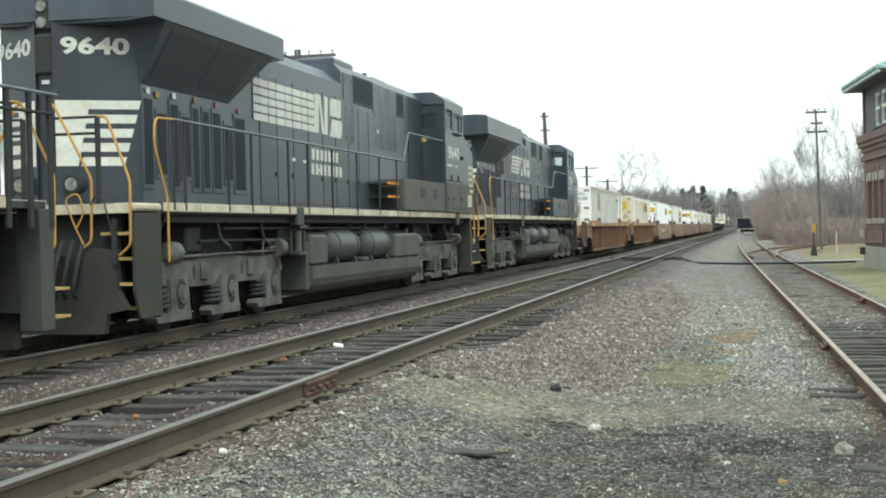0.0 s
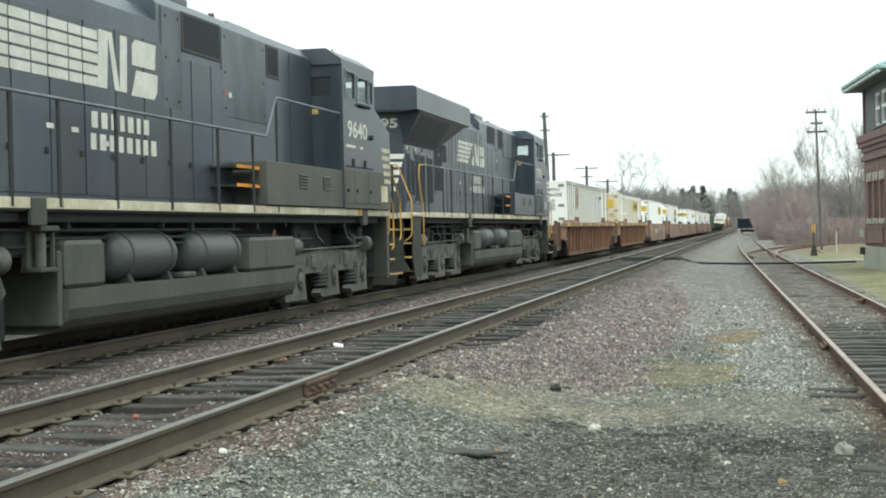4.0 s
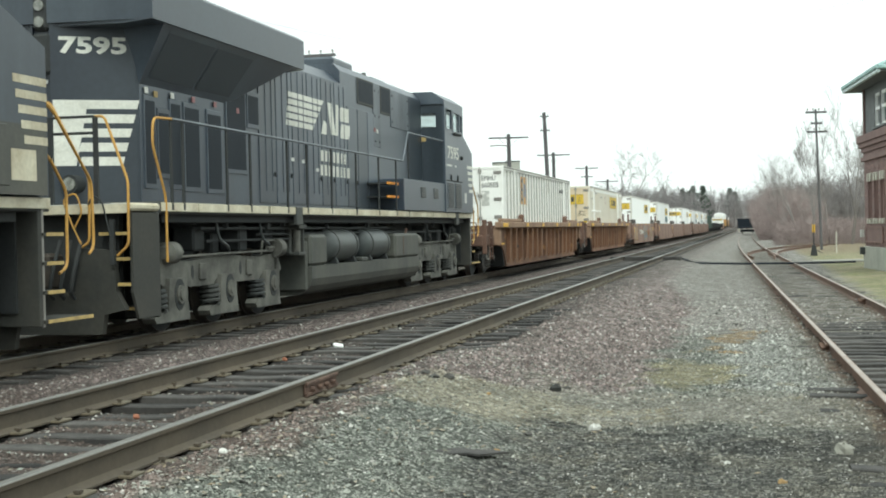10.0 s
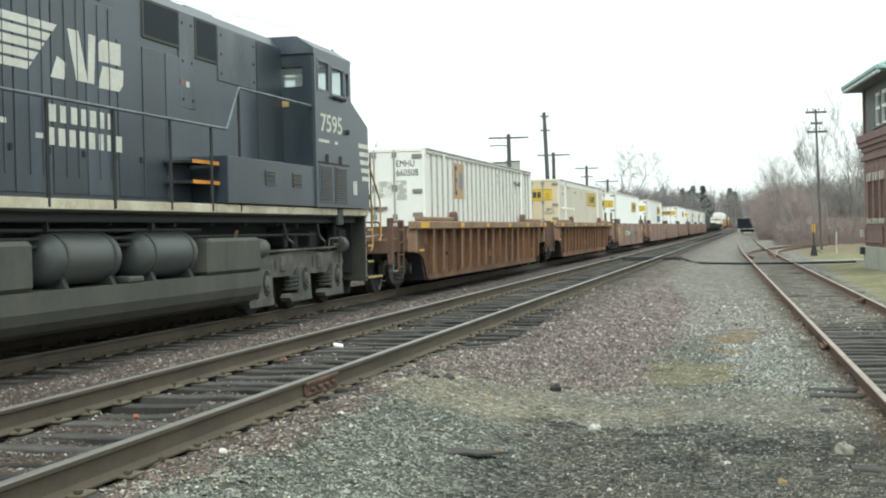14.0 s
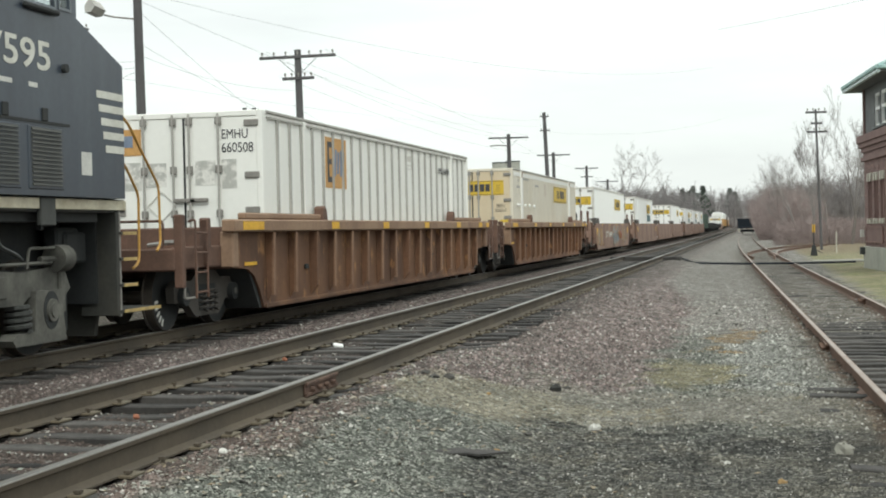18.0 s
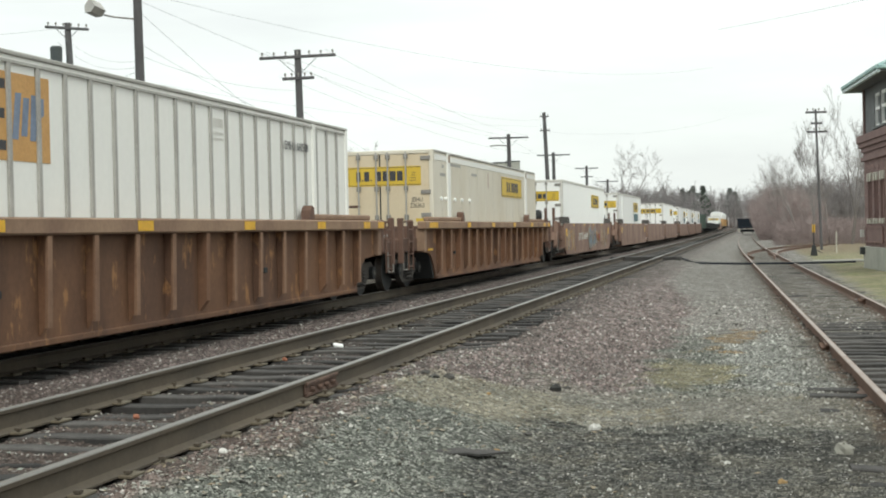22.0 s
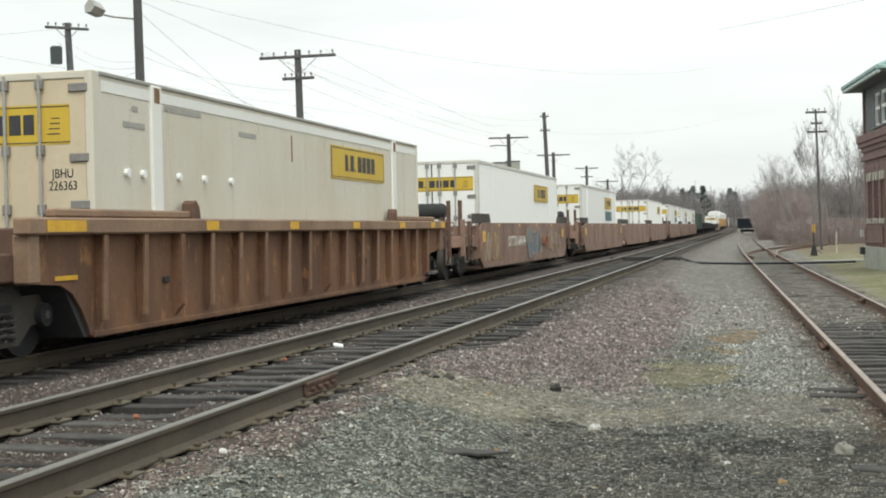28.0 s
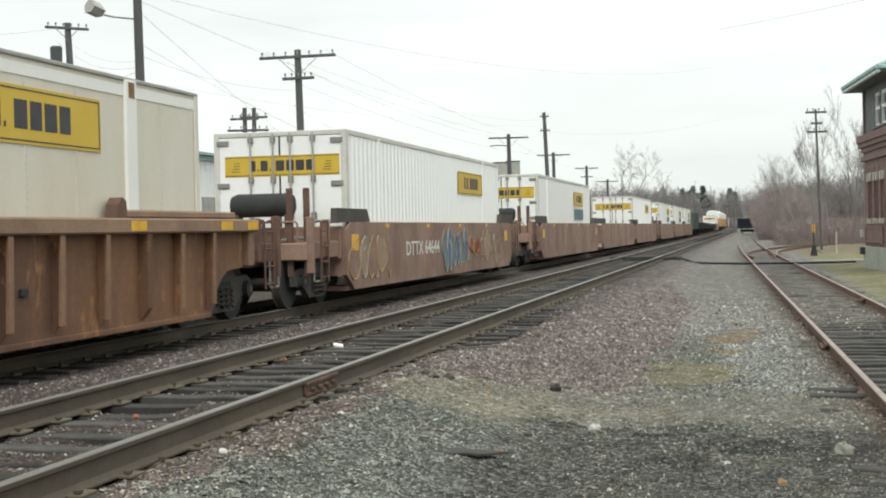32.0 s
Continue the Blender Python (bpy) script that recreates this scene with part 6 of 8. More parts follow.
def container(u, look_id):
    labels = {0: ("white 53-foot container with dark vertical seams and orange panel", BOX_WHITE), 1: ("cream 53-foot container with tan doors and yellow signs", BOX_CREAM), 2: ("white corrugated 53-foot container with yellow signs", BOX_BRIGHT), 3: ("plain white 53-foot container with small yellow signs", BOX_BRIGHT)}
    lab, wall = labels[look_id]
    box = thing("shipping_container", lab, "container", (XT, u, ZT), "containers on the train")
    RIDERS.append((box, u, ZT, False))
    container_body(box, wall, BOX_SEAM if look_id < 2 else BOX_FRAME)
    w = 1.295
    em = Matrix.Rotation(radians(90), 4, "X")
    if look_id == 0:
        container_doors(box, BOX_WHITE, (-0.66, -0.17, 0.10, 0.58), BOX_WHITE)
        for s in (-1, 1):
            for k in range(25):
                y = 0.60 + k * 0.595
                part("seam_post", Geo().box(*sorted((s * (w - 0.03), s * (w + 0.012))), y, y + 0.075, 0.36, 3.09, 0.008), BOX_SEAM, box)
            for y in (1.90, 13.5):
                part("side_post", Geo().box(*sorted((s * (w - 0.03), s * (w + 0.02))), y, y + 0.14, 0.33, 3.14, 0.01), BOX_WHITE, box)
            # thin grey line along the wall below the top rail
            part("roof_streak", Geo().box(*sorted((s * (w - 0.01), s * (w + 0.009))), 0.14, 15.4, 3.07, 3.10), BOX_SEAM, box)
        p = part("brand_panel", Geo().box(w - 0.019, w - 0.014, 3.18, 4.46, 2.08, 2.98), ORANGE_PANEL, box, "faded orange panel with blue shapes")
        for y0, y1, z0, z1 in ((3.30, 3.40, 2.18, 2.90), (3.40, 3.56, 2.80, 2.90), (3.40, 3.54, 2.50, 2.60), (3.40, 3.56, 2.18, 2.28)):
            part("panel_block", Geo().box(w - 0.014, w - 0.011, y0, y1, z0, z1), SIGN_DARK, p)
        for pts in ([(3.68, 2.30), (3.80, 2.30), (3.88, 2.78), (3.76, 2.78)], [(3.86, 2.34), (3.98, 2.34), (4.04, 2.74), (3.92, 2.74)], [(4.04, 2.30), (4.16, 2.30), (4.20, 2.78), (4.08, 2.78)], [(4.20, 2.52), (4.34, 2.58), (4.34, 2.76), (4.20, 2.76)]):
            part("panel_block", Geo().prism(pts, "x", w - 0.014, w - 0.011), BLUE_FADED, p)
        ep = part("door_panel", Geo().box(-1.16, -0.71, -0.052, -0.046, 2.55, 2.96), ORANGE_PANEL, box, "faded orange door panel")
        part("panel_block", Geo().box(-1.0, -0.85, -0.056, -0.052, 2.68, 2.86), BLUE_FADED, ep)
        lettering("container_number", "EMHU", 0.21, SIGN_DARK, box, Matrix.Translation((0.84, -0.049, 2.83)) @ em, 0.78)
        lettering("container_number", "660508", 0.22, SIGN_DARK, box, Matrix.Translation((0.88, -0.049, 2.62)) @ em, 0.80)
        for x0, x1, z0, z1 in ((-1.05, -0.72, 2.0, 2.44), (-0.70, -0.30, 2.05, 2.42), (0.18, 0.52, 2.06, 2.44), (0.62, 0.86, 2.0, 2.45)):
            part("scuffed_patch", Geo().box(x0, x1, -0.050, -0.046, z0, z1), SCUFF, box, "scuffed grey patch")
        part("placard_frame", Geo().tube(rounded([(-0.62, -0.06, 1.75), (-0.38, -0.06, 1.98), (-0.14, -0.06, 1.75), (-0.38, -0.06, 1.52), (-0.62, -0.06, 1.75)], 0.02), 0.008, 5), BOX_FRAME, box)
        for x in (-0.17, 0.10):
            part("door_handle", Geo().box(x, x + 0.36 if x < 0 else x + 0.30, -0.11, -0.07, 1.80, 1.86, 0.01), LOCKROD, box)
        for z in (2.62, 2.70, 2.80):
            part("code_bar", Geo().box(w - 0.018, w - 0.014, 9.02, 9.46, z, z + (0.03 if z < 2.75 else 0.12)), BOX_FRAME, box)
        lettering("container_number", "EMHU 660508", 0.20, SIGN_DARK, box, Matrix(((0, 0, 1, w + 0.016), (1, 0, 0, 12.62), (0, 1, 0, 2.70), (0, 0, 0, 1))), 1.0)
    elif look_id == 1:
        container_doors(box, BOX_TAN, (-0.52, -0.08, 0.20, 0.64), BOX_CREAM)
        for s in (-1, 1):
            for y in (1.50, 13.35):
                part("side_post", Geo().box(*sorted((s * (w - 0.03), s * (w + 0.022))), y, y + 0.30, 0.33, 3.17, 0.012), BOX_WHITE, box, "pale reinforcing post")
                part("rust_mark", Geo().box(*sorted((s * (w + 0.022), s * (w + 0.025))), y + 0.07, y + 0.23, 2.95, 3.14), RUST_STAIN, box)
            for k in range(14):
                y = 0.95 + k * 1.12
                if abs(y - 1.6) > 0.3 and abs(y - 13.5) > 0.3:
                    part("panel_seam", Geo().box(*sorted((s * (w - 0.022), s * (w - 0.016))), y - 0.03, y + 0.03, 0.36, 2.97), BOX_CREAM, box)
                    rv = Geo()
                    for q in range(34):
                        rv.box(*sorted((s * (w - 0.018), s * (w - 0.009))), y - 0.011, y + 0.011, 0.40 + q * 0.075, 0.43 + q * 0.075)
                    tagged(part("rivet_row", rv, BOX_FRAME, box), kind="stuff")
            for k, y in enumerate((0.8, 1.25, 2.35, 3.2, 4.2)):
                part("tie_ring", Geo().cyl((s * (w - 0.03), y, 2.05), (s * (w + 0.03), y, 2.05), 0.05, 10), BOX_BRIGHT, box)
            part("kick_band", Geo().box(*sorted((s * (w - 0.03), s * (w - 0.010))), 0.2, 15.5, 2.97, 3.10), BOX_WHITE, box)
            part("red_stripe", Geo().box(*sorted((s * (w - 0.020), s * (w - 0.013))), 6.95, 7.0, 2.45, 2.88), RED_MARK, box)
        brand_panel(box, w - 0.010, 9.10, 12.72, 2.26, 2.86, 6)
        end_panel(box, -0.046, -1.02, 1.00, 2.36, 2.82, 6)
        lettering("container_number", "JBHU", 0.15, SIGN_DARK, box, Matrix.Translation((0.90, -0.049, 2.02)) @ em, 0.80)
        lettering("container_number", "226363", 0.15, SIGN_DARK, box, Matrix.Translation((0.90, -0.049, 1.88)) @ em, 0.80)
        part("small_bar", Geo().box(-0.95, -0.50, -0.049, -0.046, 1.86, 1.92), RUST_RED, box)
        part("small_plate", Geo().box(0.86, 1.14, -0.050, -0.046, 1.50, 1.58), YELLOW_SIGN, box)
        for y, wd, z in ((1.0, 0.16, 2.80), (0.75, 0.6, 2.60), (1.95, 1.2, 2.88), (4.6, 0.7, 2.72)):
            part("code_bar", Geo().box(w - 0.018, w - 0.012, y, y + wd, z, z + 0.07), BOX_SEAM, box)
    else:
        rods = (-0.56, -0.12, 0.22, 0.66)
        container_doors(box, BOX_BRIGHT, rods, BOX_FRAME)
        for s in (-1, 1):
            if look_id == 2:
                for k in range(50):
                    y = 0.35 + k * 0.30
                    part("corrugation", Geo().prism([(s * (w - 0.022), y), (s * (w + 0.006), y + 0.05), (s * (w + 0.006), y + 0.11), (s * (w - 0.022), y + 0.16)], "z", 0.36, 3.09), BOX_BRIGHT, box)
            for y in (2.2, 13.2):
                part("side_post", Geo().box(*sorted((s * (w - 0.03), s * (w + 0.014))), y, y + 0.12, 0.33, 3.16, 0.01), BOX_BRIGHT, box)
        end_panel(box, -0.046, -1.08, 1.16, 2.36, 2.75, 6)
        brand_panel(box, w + 0.007, 9.85, 13.05, 2.20, 2.79, 6)
        if look_id == 3:
            part("info_panel", Geo().box(w + 0.002, w + 0.006, 10.0, 13.1, 1.62, 2.08), GRAF_A, box, "small green-grey information panel")
    return box


SCUFF = paint("scuffed_grey", (0.72, 0.71, 0.67), 0.7, dark=(0.44, 0.44, 0.41), amount=1.0, scale=6, fine=30, bump=0.05, thr=0.06)
RUST_STAIN = paint("rust_stain", (0.26, 0.15, 0.07), 0.8, dark=(0.10, 0.06, 0.04), scale=6, bump=0.05)

first_car = ribbed_well_car(71.75)
chalk([w for w, y, r in WHEELS if w.parent == first_car][0], 0.46)
container(64.15, 0)
ribbed_well_car(94.45)
container(86.85, 1)
spray_car = smooth_well_unit(117.6, 8.75, sprayed=True)
sgn = Matrix(((0, 0, 1, 1.444), (1, 0, 0, -2.75), (0, 1, 0, 0.90), (0, 0, 0, 1)))
lettering("car_number", "DTTX 64644", 0.42, LETTER_WHITE, spray_car, sgn, 1.40, bold=0.004)
container(109.50, 2)
smooth_well_unit(141.6, 9.1, (-1,), 1)
container(132.9, 3)
smooth_well_unit(162.0, 9.3, (), 2, near=False)
smooth_well_unit(182.0, 9.3, (1,), 3, near=False)
container(172.2, 2)
smooth_well_unit(205.4, 9.2, (-1,), 4, near=False)
container(197.3, 3)
smooth_well_unit(226.0, 9.3, (), 5, near=False)
container(218.0, 3)
smooth_well_unit(246.2, 9.3, (1,), 6, near=False)
container(238.1, 3)


def far_car(u, ln, z1, kind):
    """Cars far down the train."""
    names = {"gondola": ("gondola_car", "dark grey open gondola car far down the train", "gondola car", UNDER_DARK), "green": ("boxcar", "dull green boxcar far down the train", "boxcar", CAR_GREEN), "rack": ("autorack_car", "tall white autorack car with yellow lower sides", "autorack car", BOX_BRIGHT)}
    nm, lab, cat, mt = names[kind]
    car = thing(nm, lab, cat, (XT, u, ZT), "far cars of the train")
    RIDERS.append((car, u, ZT, False))
    if kind == "rack":
        part("upper_body", Geo().prism([(-1.4, 2.75), (1.4, 2.75), (1.4, 3.9), (1.05, 4.35), (0.4, 4.5), (-0.4, 4.5), (-1.05, 4.35), (-1.4, 3.9)], "y", 0.3, ln - 0.3), BOX_BRIGHT, car)
        part("lower_body", Geo().box(-1.42, 1.42, 0.3, ln - 0.3, 0.95, 2.73, 0.02), ORANGE_PANEL, car)
        part("end_door", Geo().box(-1.1, 1.1, 0.26, 0.3, 1.2, 3.9), BOX_WHITE, car)
    else:
        part("body", Geo().box(-1.4, 1.4, 0.4, ln - 0.4, 0.75, z1, 0.03), mt, car)
        for k in range(12):
            y = 0.8 + k * (ln - 1.6) / 11
            part("rib", Geo().box(1.40, 1.47, y - 0.05, y + 0.05, 0.8, z1 - 0.05), mt, car)
    part("underframe", Geo().box(-1.0, 1.0, -0.2, ln + 0.2, 0.6, 0.74), UNDER_DARK, car)
    for q in (2.0, ln - 2.0):
        part("truck", Geo().box(-1.0, 1.0, q - 1.2, q + 1.2, 0.12, 0.60, 0.1), UNDER_DARK, car)


CAR_GREEN = paint("boxcar_green", (0.075, 0.105, 0.085), 0.7, scale=0.6, bump=0.05)
far_car(259.5, 16.0, 2.9, "green")
far_car(277.0, 16.0, 1.6, "gondola")
far_car(294.5, 16.0, 1.7, "gondola")
far_car(312.0, 16.0, 1.6, "gondola")
far_car(329.5, 16.0, 1.5, "gondola")
smooth_well_unit(378.0, 9.3, (), 7, near=False)
container(370.0, 3)
far_car(348.0, 19.0, 1.5, "gondola")
for k in range(3):
    far_car(395.0 + k * 28.5, 27.5, 4.4, "rack")


# ---- distance, poles, tower, trees ----
def utility_pole(x, y, top, lean=(0.0, 0.0), r=0.16, arms=(), label="weathered wooden utility pole with crossarms", ground=0.05):
    """arms: (height, half length, way in degrees, insulators)."""
    ob = thing("utility_pole", label, "utility pole", (x, y, ground), "utility poles along the railway")
    head = Vector((lean[0], lean[1], top))
    part("pole", Geo().cyl((0, 0, -0.6), head, r, 12, r * 0.72), POLE_WOOD, ob, smooth=True)
    for h, half, deg, n, *off in arms:
        f = h / top
        c = Vector((lean[0] * f, lean[1] * f, h))
        d = Vector((math.cos(radians(deg)), math.sin(radians(deg)), 0))
        m = Matrix.Translation(c + d * (off[0] if off else 0) + Vector((0, 0, 0))) @ Matrix.Rotation(radians(deg), 4, "Z") @ Matrix.Rotation(radians(off[1] if len(off) > 1 else 0), 4, "Y")
        arm = part("crossarm", Geo().box(-half, half, -0.19, -0.08, -0.06, 0.06, 0.01, m), POLE_WOOD, ob)
        for k in range(n):
            q = -half + 0.12 + (2 * half - 0.24) * k / max(1, n - 1)
            g = Geo().cyl(tuple(m @ Vector((q, -0.13, 0.05))), tuple(m @ Vector((q, -0.13, 0.15))), 0.02, 6)
            g.cyl(tuple(m @ Vector((q, -0.13, 0.13))), tuple(m @ Vector((q, -0.13, 0.23))), 0.045, 8)
            part("insulator", g, LOCKROD, arm)
        if half > 0.9:
            for s in (-1, 1):
                part("brace", Geo().cyl(tuple(m @ Vector((s * half * 0.5, -0.13, -0.05))), tuple(c + Vector((0, 0, -half * 0.5))), 0.014, 5), WIRE_DARK, arm)
    return ob


utility_pole(-18.1, 54.9, 9.25, (-0.25, 0.3), 0.19, [(8.95, 1.58, 14, 7, 0, -2), (8.05, 0.66, 14, 5, 0, -2)])
p_left = utility_pole(-29.6, 57.8, 11.4, (-0.6, 0.2), 0.20, [(11.15, 1.0, 10, 6, 0, 5)], "leaning wooden utility pole with a grey transformer")
tr = Geo().lathe([(0.05, 0), (0.26, 0.02), (0.27, 0.75), (0.20, 0.82), (0.05, 0.84)], 16, Matrix.Translation((-0.95, -0.25, 9.5)))
part("transformer", tr, TANK_GREY, p_left, "grey pole transformer", smooth=True)
p_lamp = utility_pole(-20.0, 43.6, 13.0, (-0.15, 0), 0.185, [], "tall wooden utility pole carrying a street lamp")
part("lamp_arm", Geo().tube(rounded([(-0.1, 0, 8.95), (-0.8, -0.5, 9.0), (-1.0, -0.7, 9.05)], 0.1), 0.03, 8), LOCKROD, p_lamp)
lampg = Geo().prism([(-0.28, 0.16), (0.30, 0.26), (0.36, -0.05), (0.12, -0.22), (-0.22, -0.08)], "x", -0.22, 0.22, Matrix.Translation((-1.25, -0.85, 9.2)) @ Matrix.Rotation(radians(30), 4, "Y") @ Matrix.Rotation(radians(55), 4, "Z"))
part("floodlight", lampg, BOX_SEAM, p_lamp, "pale grey floodlight head")
p4 = utility_pole(-18.3, 106.5, 9.0, (-0.1, 0), 0.20, [(8.7, 1.55, 8, 0)])
part("lamp_arm", Geo().tube(rounded([(0, 0, 8.05), (-0.8, -0.2, 8.15), (-1.5, -0.3, 8.1)], 0.2), 0.05, 6), LOCKROD, p4)
utility_pole(-19.5, 136.5, 13.1, (-0.5, 0.2), 0.24, [(12.7, 0.45, 10, 2), (11.3, 0.5, 10, 2)])
utility_pole(-18.3, 131.0, 8.8, (-0.05, 0), 0.2, [(8.55, 1.55, 8, 0)])
utility_pole(-19.0, 163.5, 8.9, (0, 0), 0.2, [(8.6, 1.35, 8, 0), (7.6, 0.7, 8, 0)])
utility_pole(-18.5, 182.5, 7.9, (0, 0), 0.2, [(7.6, 1.4, 8, 0)])
utility_pole(-26.0, 69.2, 8.3, (0, 0), 0.16, [(7.7, 0.75, 12, 4), (7.1, 0.9, 12, 3)])
utility_pole(-26.0, 70.6, 8.4, (0, 0), 0.16, [(7.9, 0.75, 12, 4), (7.2, 0.8, 12, 3)])
utility_pole(3.95, 85.0, 8.3, (-0.22, 0), 0.085, [(8.1, 0.62, 8, 4), (7.45, 0.32, 8, 0), (6.95, 0.6, 8, 4)])


def wire(a, b, sag, r=0.0055):
    a, b = Vector(a), Vector(b)
    pts = [a.lerp(b, i / 14) - Vector((0, 0, sag * 4 * (i / 14) * (1 - i / 14))) for i in range(15)]
    solid("overhead_wire", Geo().tube(pts, r, 4), WIRE_DARK, "thin dark overhead wire between utility poles", "wire", "overhead wires")


for k, (a, b, sag) in enumerate([
    ((-19.5, 54.6, 9.2), (-19.7, 106.2, 8.9), 0.5), ((-17.2, 55.3, 9.3), (-17.0, 106.8, 8.9), 0.5), ((-19.0, 54.6, 8.2), (-18.3, 131.0, 8.6), 0.8),
    ((-18.4, 54.9, 7.6), (-20.1, 43.6, 7.8), 0.3), ((-20.1, 43.6, 9.3), (-18.5, 54.9, 5.4), 0.1), ((-20.1, 43.6, 8.2), (-15.0, 60.0, 4.2), 0.3),
    ((-20.1, 43.6, 7.6), (-30.6, 57.8, 11.1), 0.5), ((-20.1, 43.6, 7.4), (-30.6, 57.8, 10.6), 0.5), ((-30.4, 57.8, 11.2), (-45.0, 50.0, 10.5), 0.4),
    ((-18.5, 54.9, 7.0), (-10.5, 62.0, 1.0), 0.0), ((-20.0, 43.6, 9.6), (-17.0, 106.8, 8.5), 0.6), ((-19.6, 136.5, 12.5), (-18.4, 54.9, 8.9), 1.0),
    ((-1.0, 47.0, 8.1), (12.0, 44.0, 10.2), 0.2), ((-20.0, 43.6, 9.9), (-3.0, 120.0, 15.0), 1.5), ((-19.6, 136.5, 11.2), (-3.0, 190.0, 16.0), 1.0), ((-19.6, 136.5, 11.8), (-30.0, 40.0, 9.0), 1.0), ((-30.4, 57.8, 9.0), (-20.1, 43.6, 7.3), 0.4), ((-18.3, 106.5, 8.7), (-19.0, 163.5, 8.6), 0.6)]):
    wire(a, b, sag)


# white metal building beyond the tracks
def white_building():
    b = thing("metal_building", "white metal-clad building with green eave trim", "building", (-24.6, 60.0, 0.05))
    part("wall", Geo().box(-14, 0, -8, 8, 0, 5.3, 0.02), BOX_BRIGHT, b)
    part("roof", Geo().prism([(-14.4, 5.3), (0.35, 5.3), (0.35, 5.42), (-7, 6.4), (-14.4, 5.42)], "y", -8.4, 8.4), COPPER, b, "pale green metal roof")
    part("eave_trim", Geo().box(0.02, 0.14, -8.4, 8.4, 5.06, 5.30), COPPER, b, "green eave trim")
    d = part("door", Geo().box(0.0, 0.06, -0.4, 3.2, 0, 3.4), BOX_SEAM, b, "grey roller door")
    for k in range(9):
        part("slat", Geo().box(0.06, 0.075, -0.36, 3.16, 0.1 + k * 0.36, 0.38 + k * 0.36), BOX_SEAM, d)
    for k in range(26):
        part("cladding_rib", Geo().box(0.0, 0.03, -7.9 + k * 0.62, -7.85 + k * 0.62, 0.0, 5.06), BOX_BRIGHT, b)


white_building()
for x, y, w, h in ((-40.5, 226, 2.2, 12.6), (-38.9, 229, 1.9, 12.9)):
    s = thing("storage_silo", "pale blue-grey storage silo behind the tracks", "silo", (x, y, 0), "far silos")
    part("drum", Geo().cyl((0, 0, 0), (0, 0, h), w * 0.62, 16), CONCRETE, s, smooth=True)
    part("cap", Geo().cyl((0, 0, h), (0, 0, h + 0.15), w * 0.66, 16), TANK_GREY, s, smooth=True)


# ---- brick signal tower ----
def signal_tower():
    t = thing("signal_tower", "two-storey brick railway signal tower with green copper eaves", "signal tower", (3.82, 50.5, 0.0))
    t.rotation_euler = (0, 0, radians(4.9))
    LX, LY = 6.0, 5.75   # reaches +x and -y from its far corner
    part("foundation", Geo().box(-0.06, LX, -LY, 0.06, -0.3, 0.78, 0.02), CONCRETE, t, "pale concrete foundation")
    wins = [(-LY + 0.5, -LY + 1.3), (-3.9, -3.1), (-2.7, -1.9), (-1.5, -0.7)]
    g = Geo()
    ys = [-LY] + [v for w in wins for v in w] + [0.0]
    for a, b in zip(ys[::2], ys[1::2]):
        g.box(0.0, 0.34, a, b, 0.78, 3.72)
    for a, b in wins:
        g.box(0.0, 0.34, a, b, 0.78, 1.66)
        g.box(0.0, 0.34, a, b, 3.26, 3.72)
    g.box(0.34, LX, -LY, -LY + 0.34, 0.78, 3.72)
    g.box(0.34, LX, -0.34, 0.0, 0.78, 3.72)
    g.box(LX - 0.34, LX, -LY + 0.34, -0.34, 0.78, 3.72)
    lower = part("brick_wall", g, BRICK_BACK, t, "dark red brick wall")
    # brick courses on the face to the tracks
    brick = Geo().box(-0.012, 0.03, 0, 0.195, 0, 0.056).mesh("brick", BRICK_RED)
    rnd = random.Random(4)
    n = 0
    for row in range(44):
        z = 0.80 + row * 0.066
        if z > 3.70:
            break
        y = -4.2 - (0.1 if row % 2 else 0)
        while y < -0.2:
            inside = any(a - 0.2 < y < b for a, b in wins) and 1.66 < z < 3.26
            if not inside and n < 640:
                if rnd.random() < 0.45:
                    o = new("brick", brick)
                    o.parent = t
                    o.location = (rnd.uniform(-0.003, 0.003), y, z)
                    n += 1
            y += 0.205
    for z0, z1, out in ((3.72, 3.86, 0.10), (3.86, 4.02, 0.02), (4.02, 4.18, 0.08), (4.18, 4.34, 0.16), (4.34, 4.60, 0.22)):
        part("belt_course", Geo().box(-out, LX, -LY - out, out, z0, z1, 0.01), BRICK_BACK, t, "corbelled brick belt course")
    for a, b in wins:
        w = part("window", Geo().box(0.14, 0.18, a, b, 1.66, 3.26), GLASS, t, "dark bricked-in lower window")
        for k in range(16):
            part("infill_course", Geo().box(0.09, 0.145, a + 0.02, b - 0.02, 1.70 + k * 0.095, 1.77 + k * 0.095), BRICK_RED, w)
        for q in (a + 0.02, b - 0.28):
            part("lintel_block", Geo().box(-0.05, 0.1, q, q + 0.26, 3.00, 3.28, 0.01), LIMESTONE, w)
            part("sill_block", Geo().box(-0.07, 0.1, q, q + 0.26, 1.56, 1.74, 0.01), LIMESTONE, w)
        for q in (a + 0.02, (a + b) / 2 - 0.04):
            part("mullion", Geo().box(0.02, 0.12, q, q + 0.08, 1.74, 3.0), BRICK_RED, w)
    pan = part("recessed_panel", Geo().box(-0.03, 0.02, -3.6, -0.5, 0.95, 1.45, 0.01), BRICK_BACK, t)
    part("panel_border", Geo().tube([(-0.04, -3.6, 0.95), (-0.04, -0.5, 0.95), (-0.04, -0.5, 1.45), (-0.04, -3.6, 1.45), (-0.04, -3.6, 0.95)], 0.03, 4), BRICK_RED, pan)
    # upper storey: timber with a band of windows
    up = Geo()
    bays = [(-4.10, -3.10), (-2.95, -1.95)]
